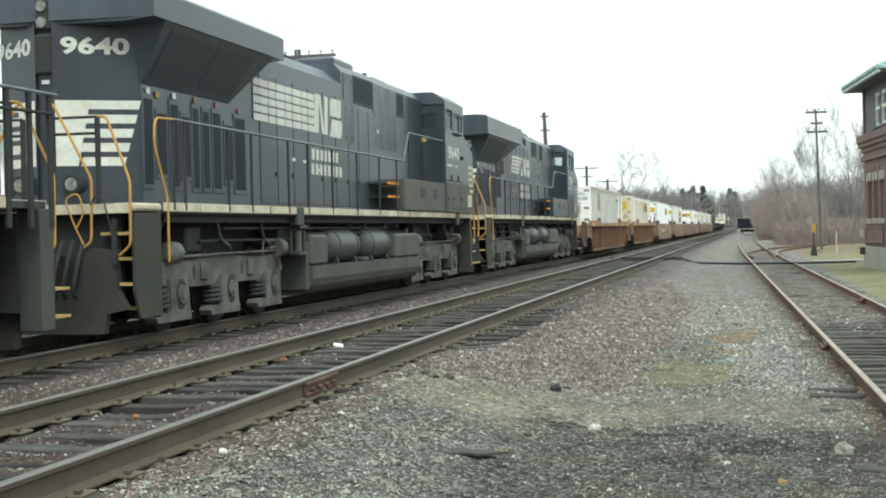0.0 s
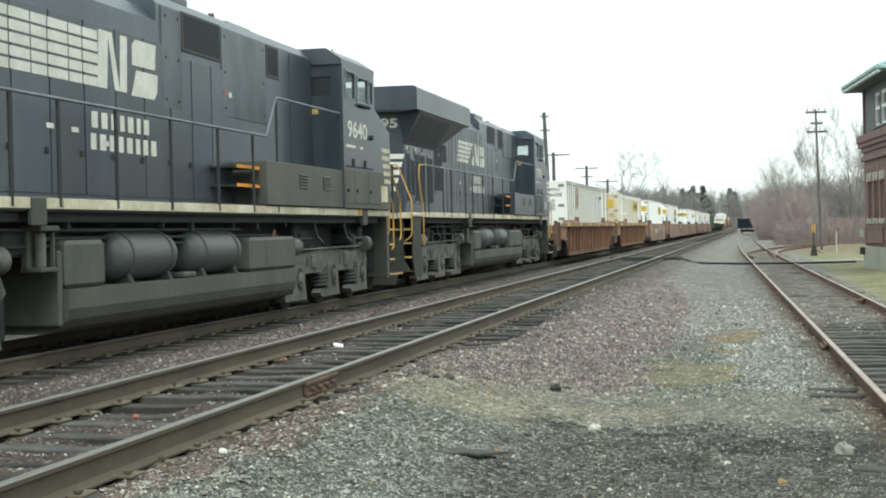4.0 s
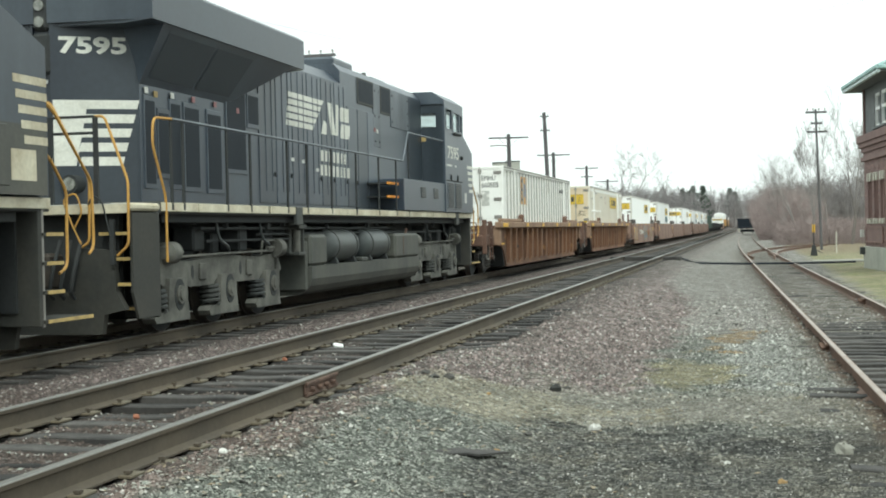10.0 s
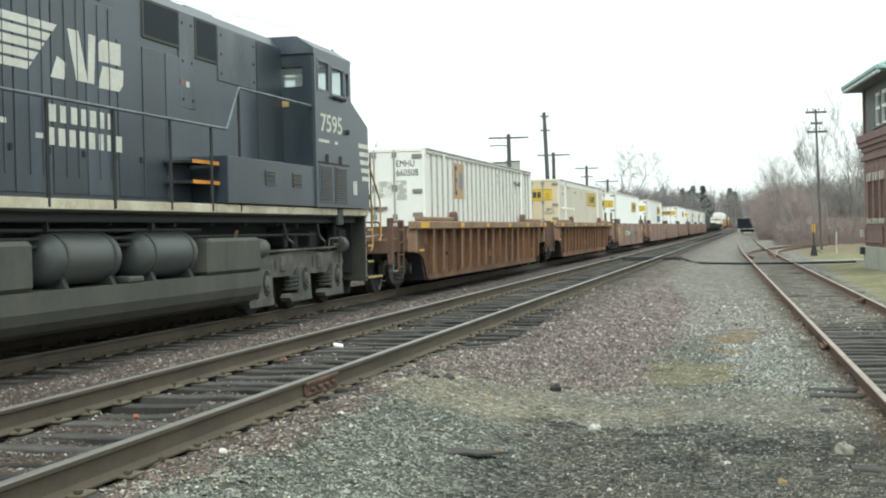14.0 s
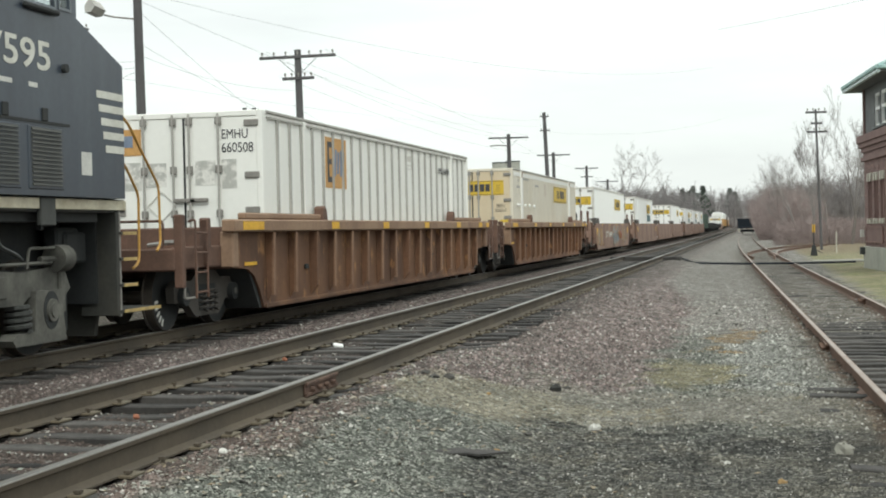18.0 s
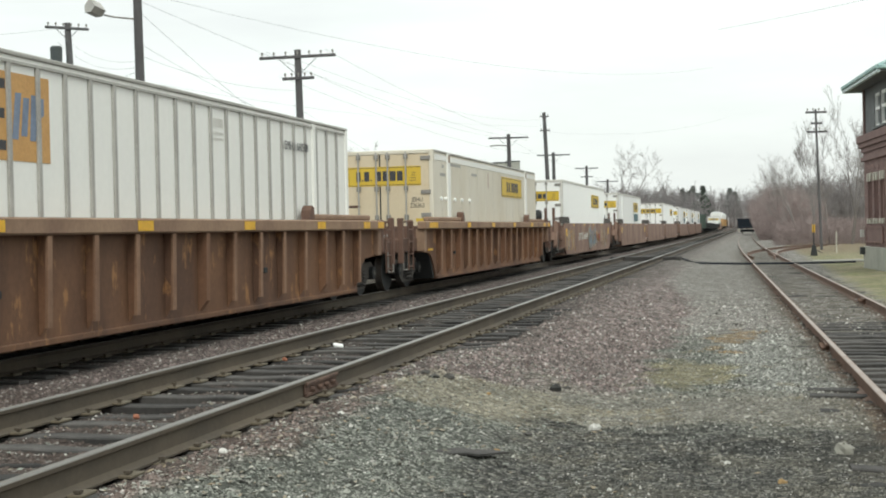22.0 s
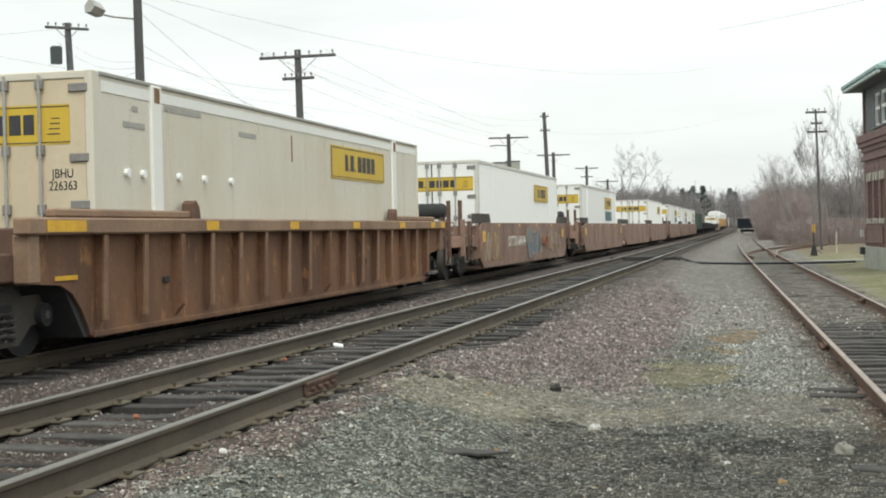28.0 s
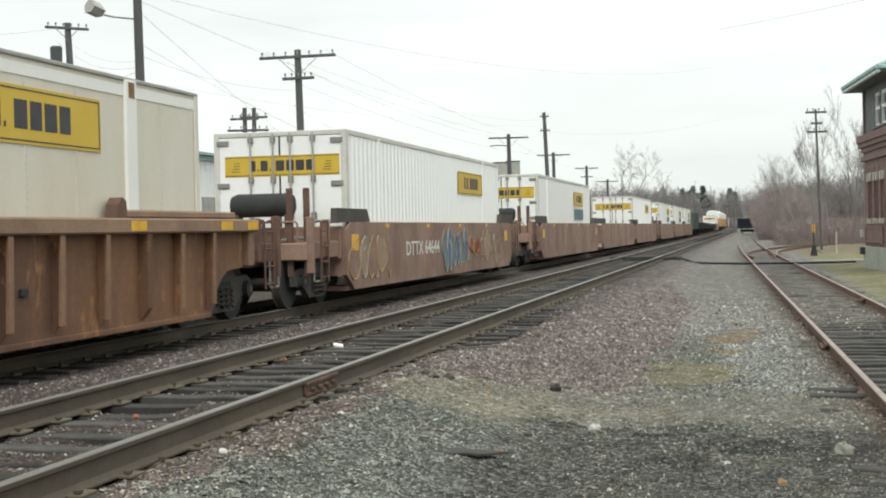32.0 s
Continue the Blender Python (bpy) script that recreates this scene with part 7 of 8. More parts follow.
    ys = [-LY + 0.05] + [v for w in bays for v in w] + [-0.05]
    for a, b in zip(ys[::2], ys[1::2]):
        up.box(0.05, 0.3, a, b, 4.60, 6.25)
    for a, b in bays:
        up.box(0.05, 0.3, a, b, 4.60, 4.78)
        up.box(0.05, 0.3, a, b, 5.90, 6.25)
    up.box(0.3, LX - 0.05, -LY + 0.05, -LY + 0.3, 4.60, 6.25)
    up.box(0.3, LX - 0.05, -0.3, -0.05, 4.60, 6.25)
    up.box(LX - 0.3, LX - 0.05, -LY + 0.3, -0.3, 4.60, 6.25)
    part("upper_wall", up, TOWER_WOOD, t, "grey-green timber upper storey")
    part("corner_board", Geo().box(-0.02, 0.1, -0.16, 0.0, 4.60, 6.2), BRICK_BACK, t)
    for a, b in bays:
        w = part("sash_window", Geo().box(0.16, 0.19, a, b, 4.78, 5.90), GLASS, t, "white-framed sash window")
        for y0, y1, z0, z1 in ((a, a + 0.10, 4.78, 5.90), (b - 0.10, b, 4.78, 5.90), (a, b, 4.78, 4.87), (a, b, 5.81, 5.90), (a, b, 5.34, 5.44)):
            part("sash_bar", Geo().box(0.08, 0.16, y0, y1, z0, z1), BOX_BRIGHT, w)
        part("blind", Geo().box(0.195, 0.2, a, b, 4.8, 5.88), BOX_WHITE, w, "pale window blind")
        part("window_sill", Geo().box(-0.04, 0.16, a - 0.08, b + 0.08, 4.70, 4.78, 0.01), TOWER_WOOD, w)
    part("soffit", Geo().box(-0.56, LX + 0.56, -LY - 0.56, 0.56, 6.21, 6.29), TOWER_WOOD, t, "dark timber soffit")
    ring = Geo()
    o = 0.58
    for x0, x1, y0, y1 in ((-o - 0.08, -o + 0.04, -LY - o, o), (-o, LX + o, o - 0.04, o + 0.08), (-o, LX + o, -LY - o - 0.08, -LY - o + 0.04), (LX + o - 0.04, LX + o + 0.08, -LY - o, o)):
        ring.box(x0, x1, y0, y1, 6.27, 6.41, 0.03)
    part("copper_gutter", ring, COPPER, t, "green weathered copper gutter")
    fascia = Geo()
    for x0, x1, y0, y1 in ((-o + 0.0, -o + 0.05, -LY - o, o), (-o, LX + o, o - 0.05, o + 0.0)):
        fascia.box(x0 - 0.03, x1 + 0.03, y0, y1, 6.17, 6.268, 0.01)
    part("fascia", fascia, COPPER_PALE, t, "pale weathered fascia board")
    z0, z1, h = 6.37, 8.05, 2.0
    pts = [(-o, -LY - o, z0), (LX + o, -LY - o, z0), (LX + o, o, z0), (-o, o, z0), (LX / 2, -LY + h, z1), (LX / 2, -h, z1)]
    part("hip_roof", Geo().add(pts, [(0, 1, 4), (1, 2, 5, 4), (2, 3, 5), (3, 0, 4, 5), (0, 3, 2, 1)]), ROOF_DARK, t, "dark slate hipped roof")
    for a, b in ((0, 4), (3, 5)):
        part("hip_cap", Geo().tube([pts[a], pts[b]], 0.06, 5), COPPER, t)
    part("meter_box", Geo().box(-0.22, -0.02, -0.30, -0.10, 0.50, 0.76, 0.02), TANK_GREY, t, "dark grey meter box")
    part("vent_pipe", Geo().tube([(-0.10, 0.05, 1.10), (-0.10, 0.05, 1.36)], 0.07, 8), PALE_MARK, t)


signal_tower()

# concrete pad and tracks' furniture near the tower
solid("concrete_pad", Geo().box(2.3, 5.2, 57.2, 59.2, -0.05, 0.115, 0.02), PAD_GREY, "low pale concrete pad beside the siding", "concrete pad", kind="structure")
st = thing("switch_stand", "black switch stand with a yellow target", "switch stand", (2.84, 69.0, 0.05))
part("base", Geo().prism([(-0.17, 0), (0.17, 0), (0.08, 0.50), (-0.08, 0.50)], "y", -0.12, 0.12), UNDER_DARK, st)
part("mast", Geo().cyl((0, 0, 0.3), (0, 0, 1.5), 0.03, 8), UNDER_DARK, st)
part("target", Geo().box(-0.065, 0.065, -0.02, 0.02, 1.12, 1.50, 0.01), REFLECTOR, st, "yellow target plate")
part("lever", Geo().tube([(0.05, 0, 0.3), (0.4, -0.1, 0.12)], 0.02, 6), UNDER_DARK, st)
mk = thing("marker_post", "slim white marker post in dry grass", "marker post", (4.22, 75.0, 0.1))
part("post", Geo().cyl((0, 0, -0.2), (0, 0, 1.05), 0.03, 8), LIMESTONE, mk)
for k, (x, y) in enumerate(((2.2, 268.0), (1.2, 262.0))):
    s = thing("track_sign", "small track sign on a blue-grey post", "sign", (x, y, 0.1), "track signs")
    part("post", Geo().cyl((0, 0, 0), (0, 0, 2.2), 0.12, 8), BLUE_FADED, s)
    part("plate", Geo().box(-0.4, 0.4, -0.03, 0.03, 1.9, 2.5, 0.01), REFLECTOR, s, "yellow plate")


# hopper standing on the siding
def parked_hopper():
    h = thing("hopper_car", "black open hopper car parked on the siding", "hopper car", (siding_x(224) + 0.15, 224.0, ZS))
    part("body", Geo().prism([(-1.35, 0.9), (1.35, 0.9), (1.48, 1.2), (1.48, 2.3), (-1.48, 2.3), (-1.48, 1.2)], "y", 0.0, 14.0), GRILLE_DARK, h)
    part("top_rim", Geo().box(-1.55, 1.55, -0.08, 14.0, 2.25, 2.4, 0.02), GRILLE_DARK, h)
    for x in (-1.0, 0.0, 1.0):
        part("end_rib", Geo().box(x - 0.06, x + 0.06, -0.12, 0.0, 1.0, 2.25), GRILLE_DARK, h)
    part("end_sill", Geo().box(-1.45, 1.45, -0.9, 0.1, 0.85, 1.15, 0.03), GRILLE_DARK, h)
    part("coupler", Geo().box(-0.15, 0.15, -1.6, -0.9, 0.7, 1.0, 0.04), WHEEL_DARK, h)
    for s in (-1, 1):
        part("wheel", Geo().cyl((s * 0.72, 0.9, 0.46), (s * 0.86, 0.9, 0.46), 0.46, 18), WHEEL_DARK, h, smooth=True)
        part("corner_step", Geo().box(*sorted((s * 1.2, s * 1.4)), -0.9, -0.8, 0.3, 0.9), LIMESTONE, h)
    part("truck_beam", Geo().box(-1.1, 1.1, 0.3, 1.5, 0.3, 0.7, 0.05), GRILLE_DARK, h)


parked_hopper()


# ---- trees ----
def bare_tree(seed, height, depth, spread=0.55, first=0.28, fork=3, thick=0.018, tmin=0.017):
    """Trunk and branch meshes of a leafless tree as tapered three-sided limbs."""
    r = random.Random(seed)
    trunk, crown = Geo(), Geo()

    def limb(g, p, d, ln, rad, n):
        q = p
        for k in range(n):
            d = (d + Vector((r.uniform(-1, 1), r.uniform(-1, 1), r.uniform(-0.4, 0.9))) * 0.10).normalized()
            e = q + d * (ln / n)
            r1 = rad * (1 - 0.45 * (k + 1) / n)
            g.cyl(q, e, rad * (1 - 0.45 * k / n), 3 if g is crown else 7, r1, False)
            q = e
        return q, d, rad * 0.55

    def grow(p, d, ln, rad, lev):
        end, dd, rr = limb(crown, p, d, ln, rad, 3 if lev < 3 else 2)
        if lev >= depth:
            return
        kids = fork + (r.random() < 0.5)
        for k in range(kids):
            f = r.uniform(0.35, 1.0) if k else 1.0
            a = p.lerp(end, f)
            side = dd.orthogonal().normalized()
            side.rotate(Matrix.Rotation(r.uniform(0, 6.283), 3, dd))
            nd = (dd * (1 - spread * r.uniform(0.5, 1.1)) + side * spread * r.uniform(0.6, 1.2) + Vector((0, 0, 0.16))).normalized()
            grow(a, nd, ln * r.uniform(0.55, 0.80), max(rr * r.uniform(0.55, 0.8), tmin), lev + 1)

    top, d, rr = limb(trunk, Vector((0, 0, -0.3)), Vector((r.uniform(-0.08, 0.08), r.uniform(-0.08, 0.08), 1)).normalized(), height * first + 0.3, height * thick, 4)
    for k in range(3 + (r.random() < 0.6)):
        a = r.uniform(0, 6.283)
        nd = Vector((math.cos(a) * spread * r.uniform(0.3, 0.9), math.sin(a) * spread * r.uniform(0.3, 0.9), 1)).normalized()
        grow(top, nd, height * r.uniform(0.24, 0.34), rr, 1)
    return trunk, crown


def tree_thing(seed, height, depth, label, **kw):
    tg, cg = bare_tree(seed, height, depth, **kw)
    t = thing("tree", label, "tree", (0, 0, -60), "leafless trees beside the railway")
    part("trunk", tg, BARK, t)
    part("crown", cg, TWIG, t, "bare grey-brown branches")
    return t


tree_kinds = [tree_thing(11, 9.0, 7, "bare deciduous tree with upright thin branches", spread=0.30, fork=2, tmin=0.008, thick=0.016, first=0.24), tree_thing(12, 9.0, 7, "bare multi-stemmed deciduous tree", spread=0.38, fork=2, first=0.14, tmin=0.008, thick=0.014), tree_thing(14, 9.0, 7, "bare spreading deciduous tree with fine twigs", spread=0.48, fork=2, first=0.22, tmin=0.008, thick=0.015)]
tr_rows = [(6.7, 100, 0, 0.98), (5.4, 104, 2, 0.72), (4.5, 110, 1, 0.55), (7.7, 97, 0, 0.75), (3.6, 120, 2, 0.78), (5.2, 124, 0, 1.0), (2.9, 132, 1, 0.68), (8.6, 110, 2, 0.8), (2.6, 150, 2, 0.66), (3.4, 160, 0, 0.85), (9.6, 122, 0, 0.9)]
for k, (x, y, kind, sc) in enumerate(tr_rows):
    m = Matrix.Translation((x, y, 0.1)) @ Matrix.Rotation(k * 1.7, 4, "Z")
    src = tree_kinds[kind]
    c = copy_thing(src, m)
    c.scale = (sc, sc, sc)
big_src = tree_thing(23, 9.0, 6, "large bare deciduous tree", spread=0.60, first=0.16, fork=2, tmin=0.013, thick=0.030)
tree_kinds.append(big_src)
big = copy_thing(big_src, Matrix.Translation((-24.6, 290.0, 0)))
big.scale = (2.2, 2.2, 2.05)
tagged(big, "large bare deciduous tree beyond the tracks")
for x, y, s in ((-27, 262, 1.0), (-31, 300, 1.3), (-21, 330, 1.3), (-26, 240, 0.8)):
    c = copy_thing(tree_kinds[1], Matrix.Translation((x, y, 0)) @ Matrix.Rotation(x, 4, "Z"))
    c.scale = (s * 1.2, s * 1.2, s)
for x, y, s, a in ((-30, 118, 0.75, 1), (-33, 90, 0.8, 2), (-40, 140, 1.0, 3)):
    c = copy_thing(tree_kinds[0], Matrix.Translation((x, y, 0)) @ Matrix.Rotation(a, 4, "Z"))
    c.scale = (s, s, s)
for src in tree_kinds:
    for o in (*src.children_recursive, src):
        bpy.data.objects.remove(o)


def far_woods():
    """Leafless woods behind the line: many thin stems with side twigs, in one sheet of growth."""
    r = random.Random(21)
    g = Geo()

    def stem(x, y, z, h, n):
        d = Vector((r.uniform(-0.12, 0.12), r.uniform(-0.1, 0.1), 1)).normalized()
        p = Vector((x, y, z))
        g.cyl(p, p + d * h, 0.016 * h + 0.02, 3, 0.02, False)
        for k in range(n):
            f = r.uniform(0.25, 1.0)
            a = r.uniform(0, 6.283)
            q = p + d * h * f
            ln = h * r.uniform(0.14, 0.32) * (1.25 - f * 0.6)
            e = q + Vector((math.cos(a) * 0.55, math.sin(a) * 0.55, r.uniform(0.5, 1.0))) * ln
            g.cyl(q, e, 0.012 * h * (1 - f) + 0.03, 3, 0.012, False)
            for j in range(2):
                a2 = r.uniform(0, 6.283)
                m = q.lerp(e, r.uniform(0.4, 1.0))
                g.cyl(m, m + Vector((math.cos(a2) * 0.5, math.sin(a2) * 0.5, r.uniform(0.3, 1.0))) * ln * 0.55, 0.03, 3, 0.01, False)
    for k in range(2100):
        y = r.uniform(300, 470)
        x = r.uniform(-75, 60) * (y / 400)
        if -13 < x < 2.5 and y < 380:
            x += 18 * (1 if x > -5 else -1)
        stem(x, y, max(0, (y - 330) * 0.012), r.uniform(6.5, 10.6) + max(0, x) * 0.08, 14)
    return g


solid("far_woods", far_woods(), BRUSH, "leafless grey-brown woods closing the view", "woods", kind="stuff")


def brush_bank():
    """A tall red-brown thicket along the siding and low scrub under the trees."""
    r = random.Random(8)
    g = Geo()
    for k in range(11500):
        if k % 3:
            y = r.uniform(140, 250)
            a = r.gauss(0.020, 0.014)
            if not -0.007 < a < 0.06:
                continue
            x = max(0.6, a * y)
            dome = max(0.15, 1 - ((a - 0.021) / 0.031) ** 2) ** 0.5
            h = y / 200 * 7.9 * dome * r.uniform(0.25, 1.0) * (0.75 + 0.5 * noise.noise(Vector((x * 0.35, y * 0.06, 2))))
        else:
            y = r.uniform(98, 160)
            x = 2.0 + 0.9 * math.sin(y * 0.11) + max(0, 106 - y) * 0.9 + abs(r.gauss(0, 1)) * 6.0
            h = r.uniform(0.5, 1.9)
        p = Vector((x, y, 0.0))
        d = Vector((r.uniform(-0.35, 0.35), r.uniform(-0.3, 0.3), 1)).normalized()
        g.cyl(p, p + d * h, 0.012 + 0.004 * h, 3, 0.008, False)
        for j in range(9 if h > 3 else 6):
            a = r.uniform(0, 6.283)
            q = p + d * h * r.uniform(0.25, 1.0)
            g.cyl(q, q + Vector((math.cos(a) * 0.6, math.sin(a) * 0.6, r.uniform(0.2, 0.9))) * min(1.6, h * 0.32), 0.016, 3, 0.007, False)
    return g


solid("thicket", brush_bank(), THICKET, "dense leafless brown thicket beside the siding", "brush", kind="stuff")
# wooded rise that closes the place all round
hill = Geo()
ring = []
for k in range(72):
    a = 2 * math.pi * k / 72
    for q, (rad, z) in enumerate(((425, -1.0), (470, 9.4), (640, 12.0), (900, 14.0))):
        j = 0.10 * noise.noise(Vector((math.cos(a) * 5, math.sin(a) * 5, q)))
        ring.append((math.sin(a) * rad * (1 + j), math.cos(a) * rad * (1 + j), z * (1 + 1.2 * j)))
hill.add(ring, [(k * 4 + q, k * 4 + q + 1, ((k + 1) % 72) * 4 + q + 1, ((k + 1) % 72) * 4 + q) for k in range(72) for q in range(3)])
solid("wooded_rise", hill, BRUSH, "low wooded brown rise along the horizon", "backdrop", kind="structure", smooth=True)


def conifer(x, y, h):
    r = random.Random(int(h * 100))
    t = thing("conifer", "dark green pine standing above the far woods", "tree", (x, y, 0), "far pines")
    part("trunk", Geo().cyl((0, 0, -0.5), (0, 0, h * 0.95), 0.25, 6, 0.05), BARK, t)
    g = Geo()
    for k in range(420):
        f = r.random() ** 0.8
        z = h * (0.35 + 0.65 * f)
        rad = (1 - f) * h * 0.26 + 0.35
        a = r.uniform(0, 6.283)
        c = Vector((math.cos(a) * rad * r.uniform(0.2, 1), math.sin(a) * rad * r.uniform(0.2, 1), z))
        s = r.uniform(0.25, 0.6)
        v = [tuple(c + Vector((r.uniform(-s, s), r.uniform(-s, s), r.uniform(-s, s) * 0.6))) for _ in range(4)]
        g.add(v, [(0, 1, 2), (0, 2, 3), (0, 3, 1), (1, 3, 2)])
    part("crown", g, CONIFER, t, "dark green needles")


for x, y, h in ((-18.6, 384, 11.6), (-17.8, 392, 10.6), (-16.9, 388, 11.0), (-15.6, 380, 12.2), (-13.2, 386, 12.4), (-6.4, 410, 12.0), (-5.2, 424, 11.4)):
    conifer(x, y, h)


# ---- ties, plates, spikes ----
def tie_mesh(seed, w=0.20, ln=2.6, h=0.17):
    r = random.Random(seed)
    g = Geo()
    xs = np.linspace(-ln / 2, ln / 2, 9)
    vs = []
    for x in xs:
        e = r.uniform(-0.012, 0.012)
        t = r.uniform(-0.012, 0.006)
        vs += [(float(x), -w / 2 + e, -h), (float(x), w / 2 + e, -h), (float(x), w / 2 + e, t - 0.008), (float(x), w / 2 - 0.02 + e, t), (float(x), -w / 2 + 0.02 + e, t), (float(x), -w / 2 + e, t - 0.008)]
    fs = [(k * 6 + i, k * 6 + (i + 1) % 6, (k + 1) * 6 + (i + 1) % 6, (k + 1) * 6 + i) for k in range(8) for i in range(6)]
    fs += [tuple(range(6))[::-1], tuple(range(48, 54))]
    g.add(vs, fs)
    return g.mesh("tie", TIE_WOOD)


TIES = [tie_mesh(k) for k in range(5)]
PLATE = Geo().box(-0.145, 0.145, -0.09, 0.09, 0.0, 0.018, 0.004).mesh("tie_plate", PLATE_RUST)
rt = random.Random(3)


def lay_ties(parent, xf, y0, y1, step, top, limit, plates=0.0, turn=0.0):
    n, y = 0, y0
    joined = Geo()
    plate_rest = Geo()
    while y < y1:
        yy = y + rt.uniform(-0.05, 0.05)
        a = rt.uniform(-0.025, 0.025) + turn
        x = xf(yy) + rt.uniform(-0.05, 0.05)
        z = top + rt.uniform(-0.018, 0.006)
        if n < limit:
            o = new("tie", TIES[rt.randrange(5)])
            o.parent = parent
            o.location = (x, yy, z)
            o.rotation_euler = (0, 0, a)
        else:
            joined.box(x - 1.3, x + 1.3, yy - 0.11, yy + 0.11, z - 0.15, z)
        if plates and yy < plates:
            for sx in (-HALF, HALF):
                o = new("tie_plate", PLATE)
                o.parent = parent
                o.location = (xf(yy) + sx, yy, z + 0.002)
                o.rotation_euler = (0, 0, a)
                for ex, ey in ((-0.11, 0.05), (0.11, -0.05)):
                    q = (xf(yy) + sx + ex, yy + ey)
                    hh = rt.uniform(0.028, 0.05)
                    plate_rest.box(q[0] - 0.009, q[0] + 0.009, q[1] - 0.009, q[1] + 0.009, z, z + hh)
                    plate_rest.box(q[0] - 0.02, q[0] + 0.02, q[1] - 0.016, q[1] + 0.016, z + hh - 0.008, z + hh + 0.008)
        n += 1
        y += step * rt.uniform(0.92, 1.08)
    if joined.v:
        tagged(part("far_ties", joined, TIE_WOOD, parent), kind="stuff")
    if plate_rest.v:
        tagged(part("spikes", plate_rest, RAIL_SIDE, parent), kind="stuff")


lay_ties(track_main, lambda y: XM, 6.5, 200, 0.52, ZM - 0.170, 210, 42.0)
lay_ties(track_train, lambda y: XT, 8.0, 120, 0.55, ZT - 0.172, 90, 26.0)
lay_ties(track_siding, siding_x, 8.0, 24.0, 0.50, ZS - 0.128, 60)
lay_ties(track_siding, siding_x, 24.2, 150, 0.55, ZS - 0.155, 150)
lay_ties(track_branch, branch_x, 78.0, 118, 0.6, ZS - 0.158, 60)

# frog and guard rails of the turnout
for sx, dx in ((-1, 0.16), (1, -0.16)):
    part("guard_rail", sweep(RAIL_PROFILE, [(siding_x(y) + sx * HALF + dx + (0.12 if y in (66, 74) else 0) * -sx, y, ZS - 0.166) for y in (66, 68, 72, 74)]), RAIL_SIDING, track_siding)


# ---- loose stone ----
def pebble(g, x, y, z, s, r):
    a = r.uniform(0, 6.283)
    ca, sa = math.cos(a), math.sin(a)
    sx, sy, sz = s * r.uniform(0.7, 1.2), s * r.uniform(0.5, 1.0), s * r.uniform(0.5, 1.1)
    base = ((1, 0, 0.1), (0.3, 0.9, -0.1), (-0.8, 0.5, 0.15), (-0.7, -0.6, -0.05), (0.35, -0.9, 0.1), (0.15, 0.1, 1), (-0.2, -0.1, 0.85))
    vs = []
    for u, v, w in base:
        u, v, w = u * sx * r.uniform(0.8, 1.2), v * sy * r.uniform(0.8, 1.2), w * sz
        vs.append((x + u * ca - v * sa, y + u * sa + v * ca, z + w))
    g.add(vs, [(0, 1, 5), (1, 2, 5), (2, 6, 5), (2, 3, 6), (3, 4, 6), (4, 0, 6), (0, 5, 6)])


def island_material(name, cols, rough=0.9):
    m = bpy.data.materials.new(name)
    m.use_nodes = True
    N, L = m.node_tree.nodes, m.node_tree.links
    b = N["Principled BSDF"]
    ge = N.new("ShaderNodeNewGeometry")
    rp = N.new("ShaderNodeValToRGB")
    rp.color_ramp.elements[0].color = (*cols[0], 1)
    rp.color_ramp.elements[1].color = (*cols[-1], 1)
    for k, c in enumerate(cols[1:-1]):
        e = rp.color_ramp.elements.new((k + 1) / (len(cols) - 1))
        e.color = (*c, 1)
    L.new(ge.outputs["Random Per Island"], rp.inputs[0])
    co = N.new("ShaderNodeTexCoord")
    no = N.new("ShaderNodeTexNoise")
    no.inputs["Scale"].default_value = 60
    no.inputs["Detail"].default_value = 4
    L.new(co.outputs["Object"], no.inputs["Vector"])
    mr = N.new("ShaderNodeMapRange")
    mr.inputs["To Min"].default_value, mr.inputs["To Max"].default_value = 0.65, 1.35
    L.new(no.outputs["Fac"], mr.inputs["Value"])
    sc = N.new("ShaderNodeVectorMath")
    sc.operation = "SCALE"
    L.new(rp.outputs[0], sc.inputs[0])
    L.new(mr.outputs[0], sc.inputs["Scale"])
    L.new(sc.outputs[0], b.inputs["Base Color"])
    b.inputs["Roughness"].default_value = rough
    b.inputs["Specular IOR Level"].default_value = 0.25
    return m


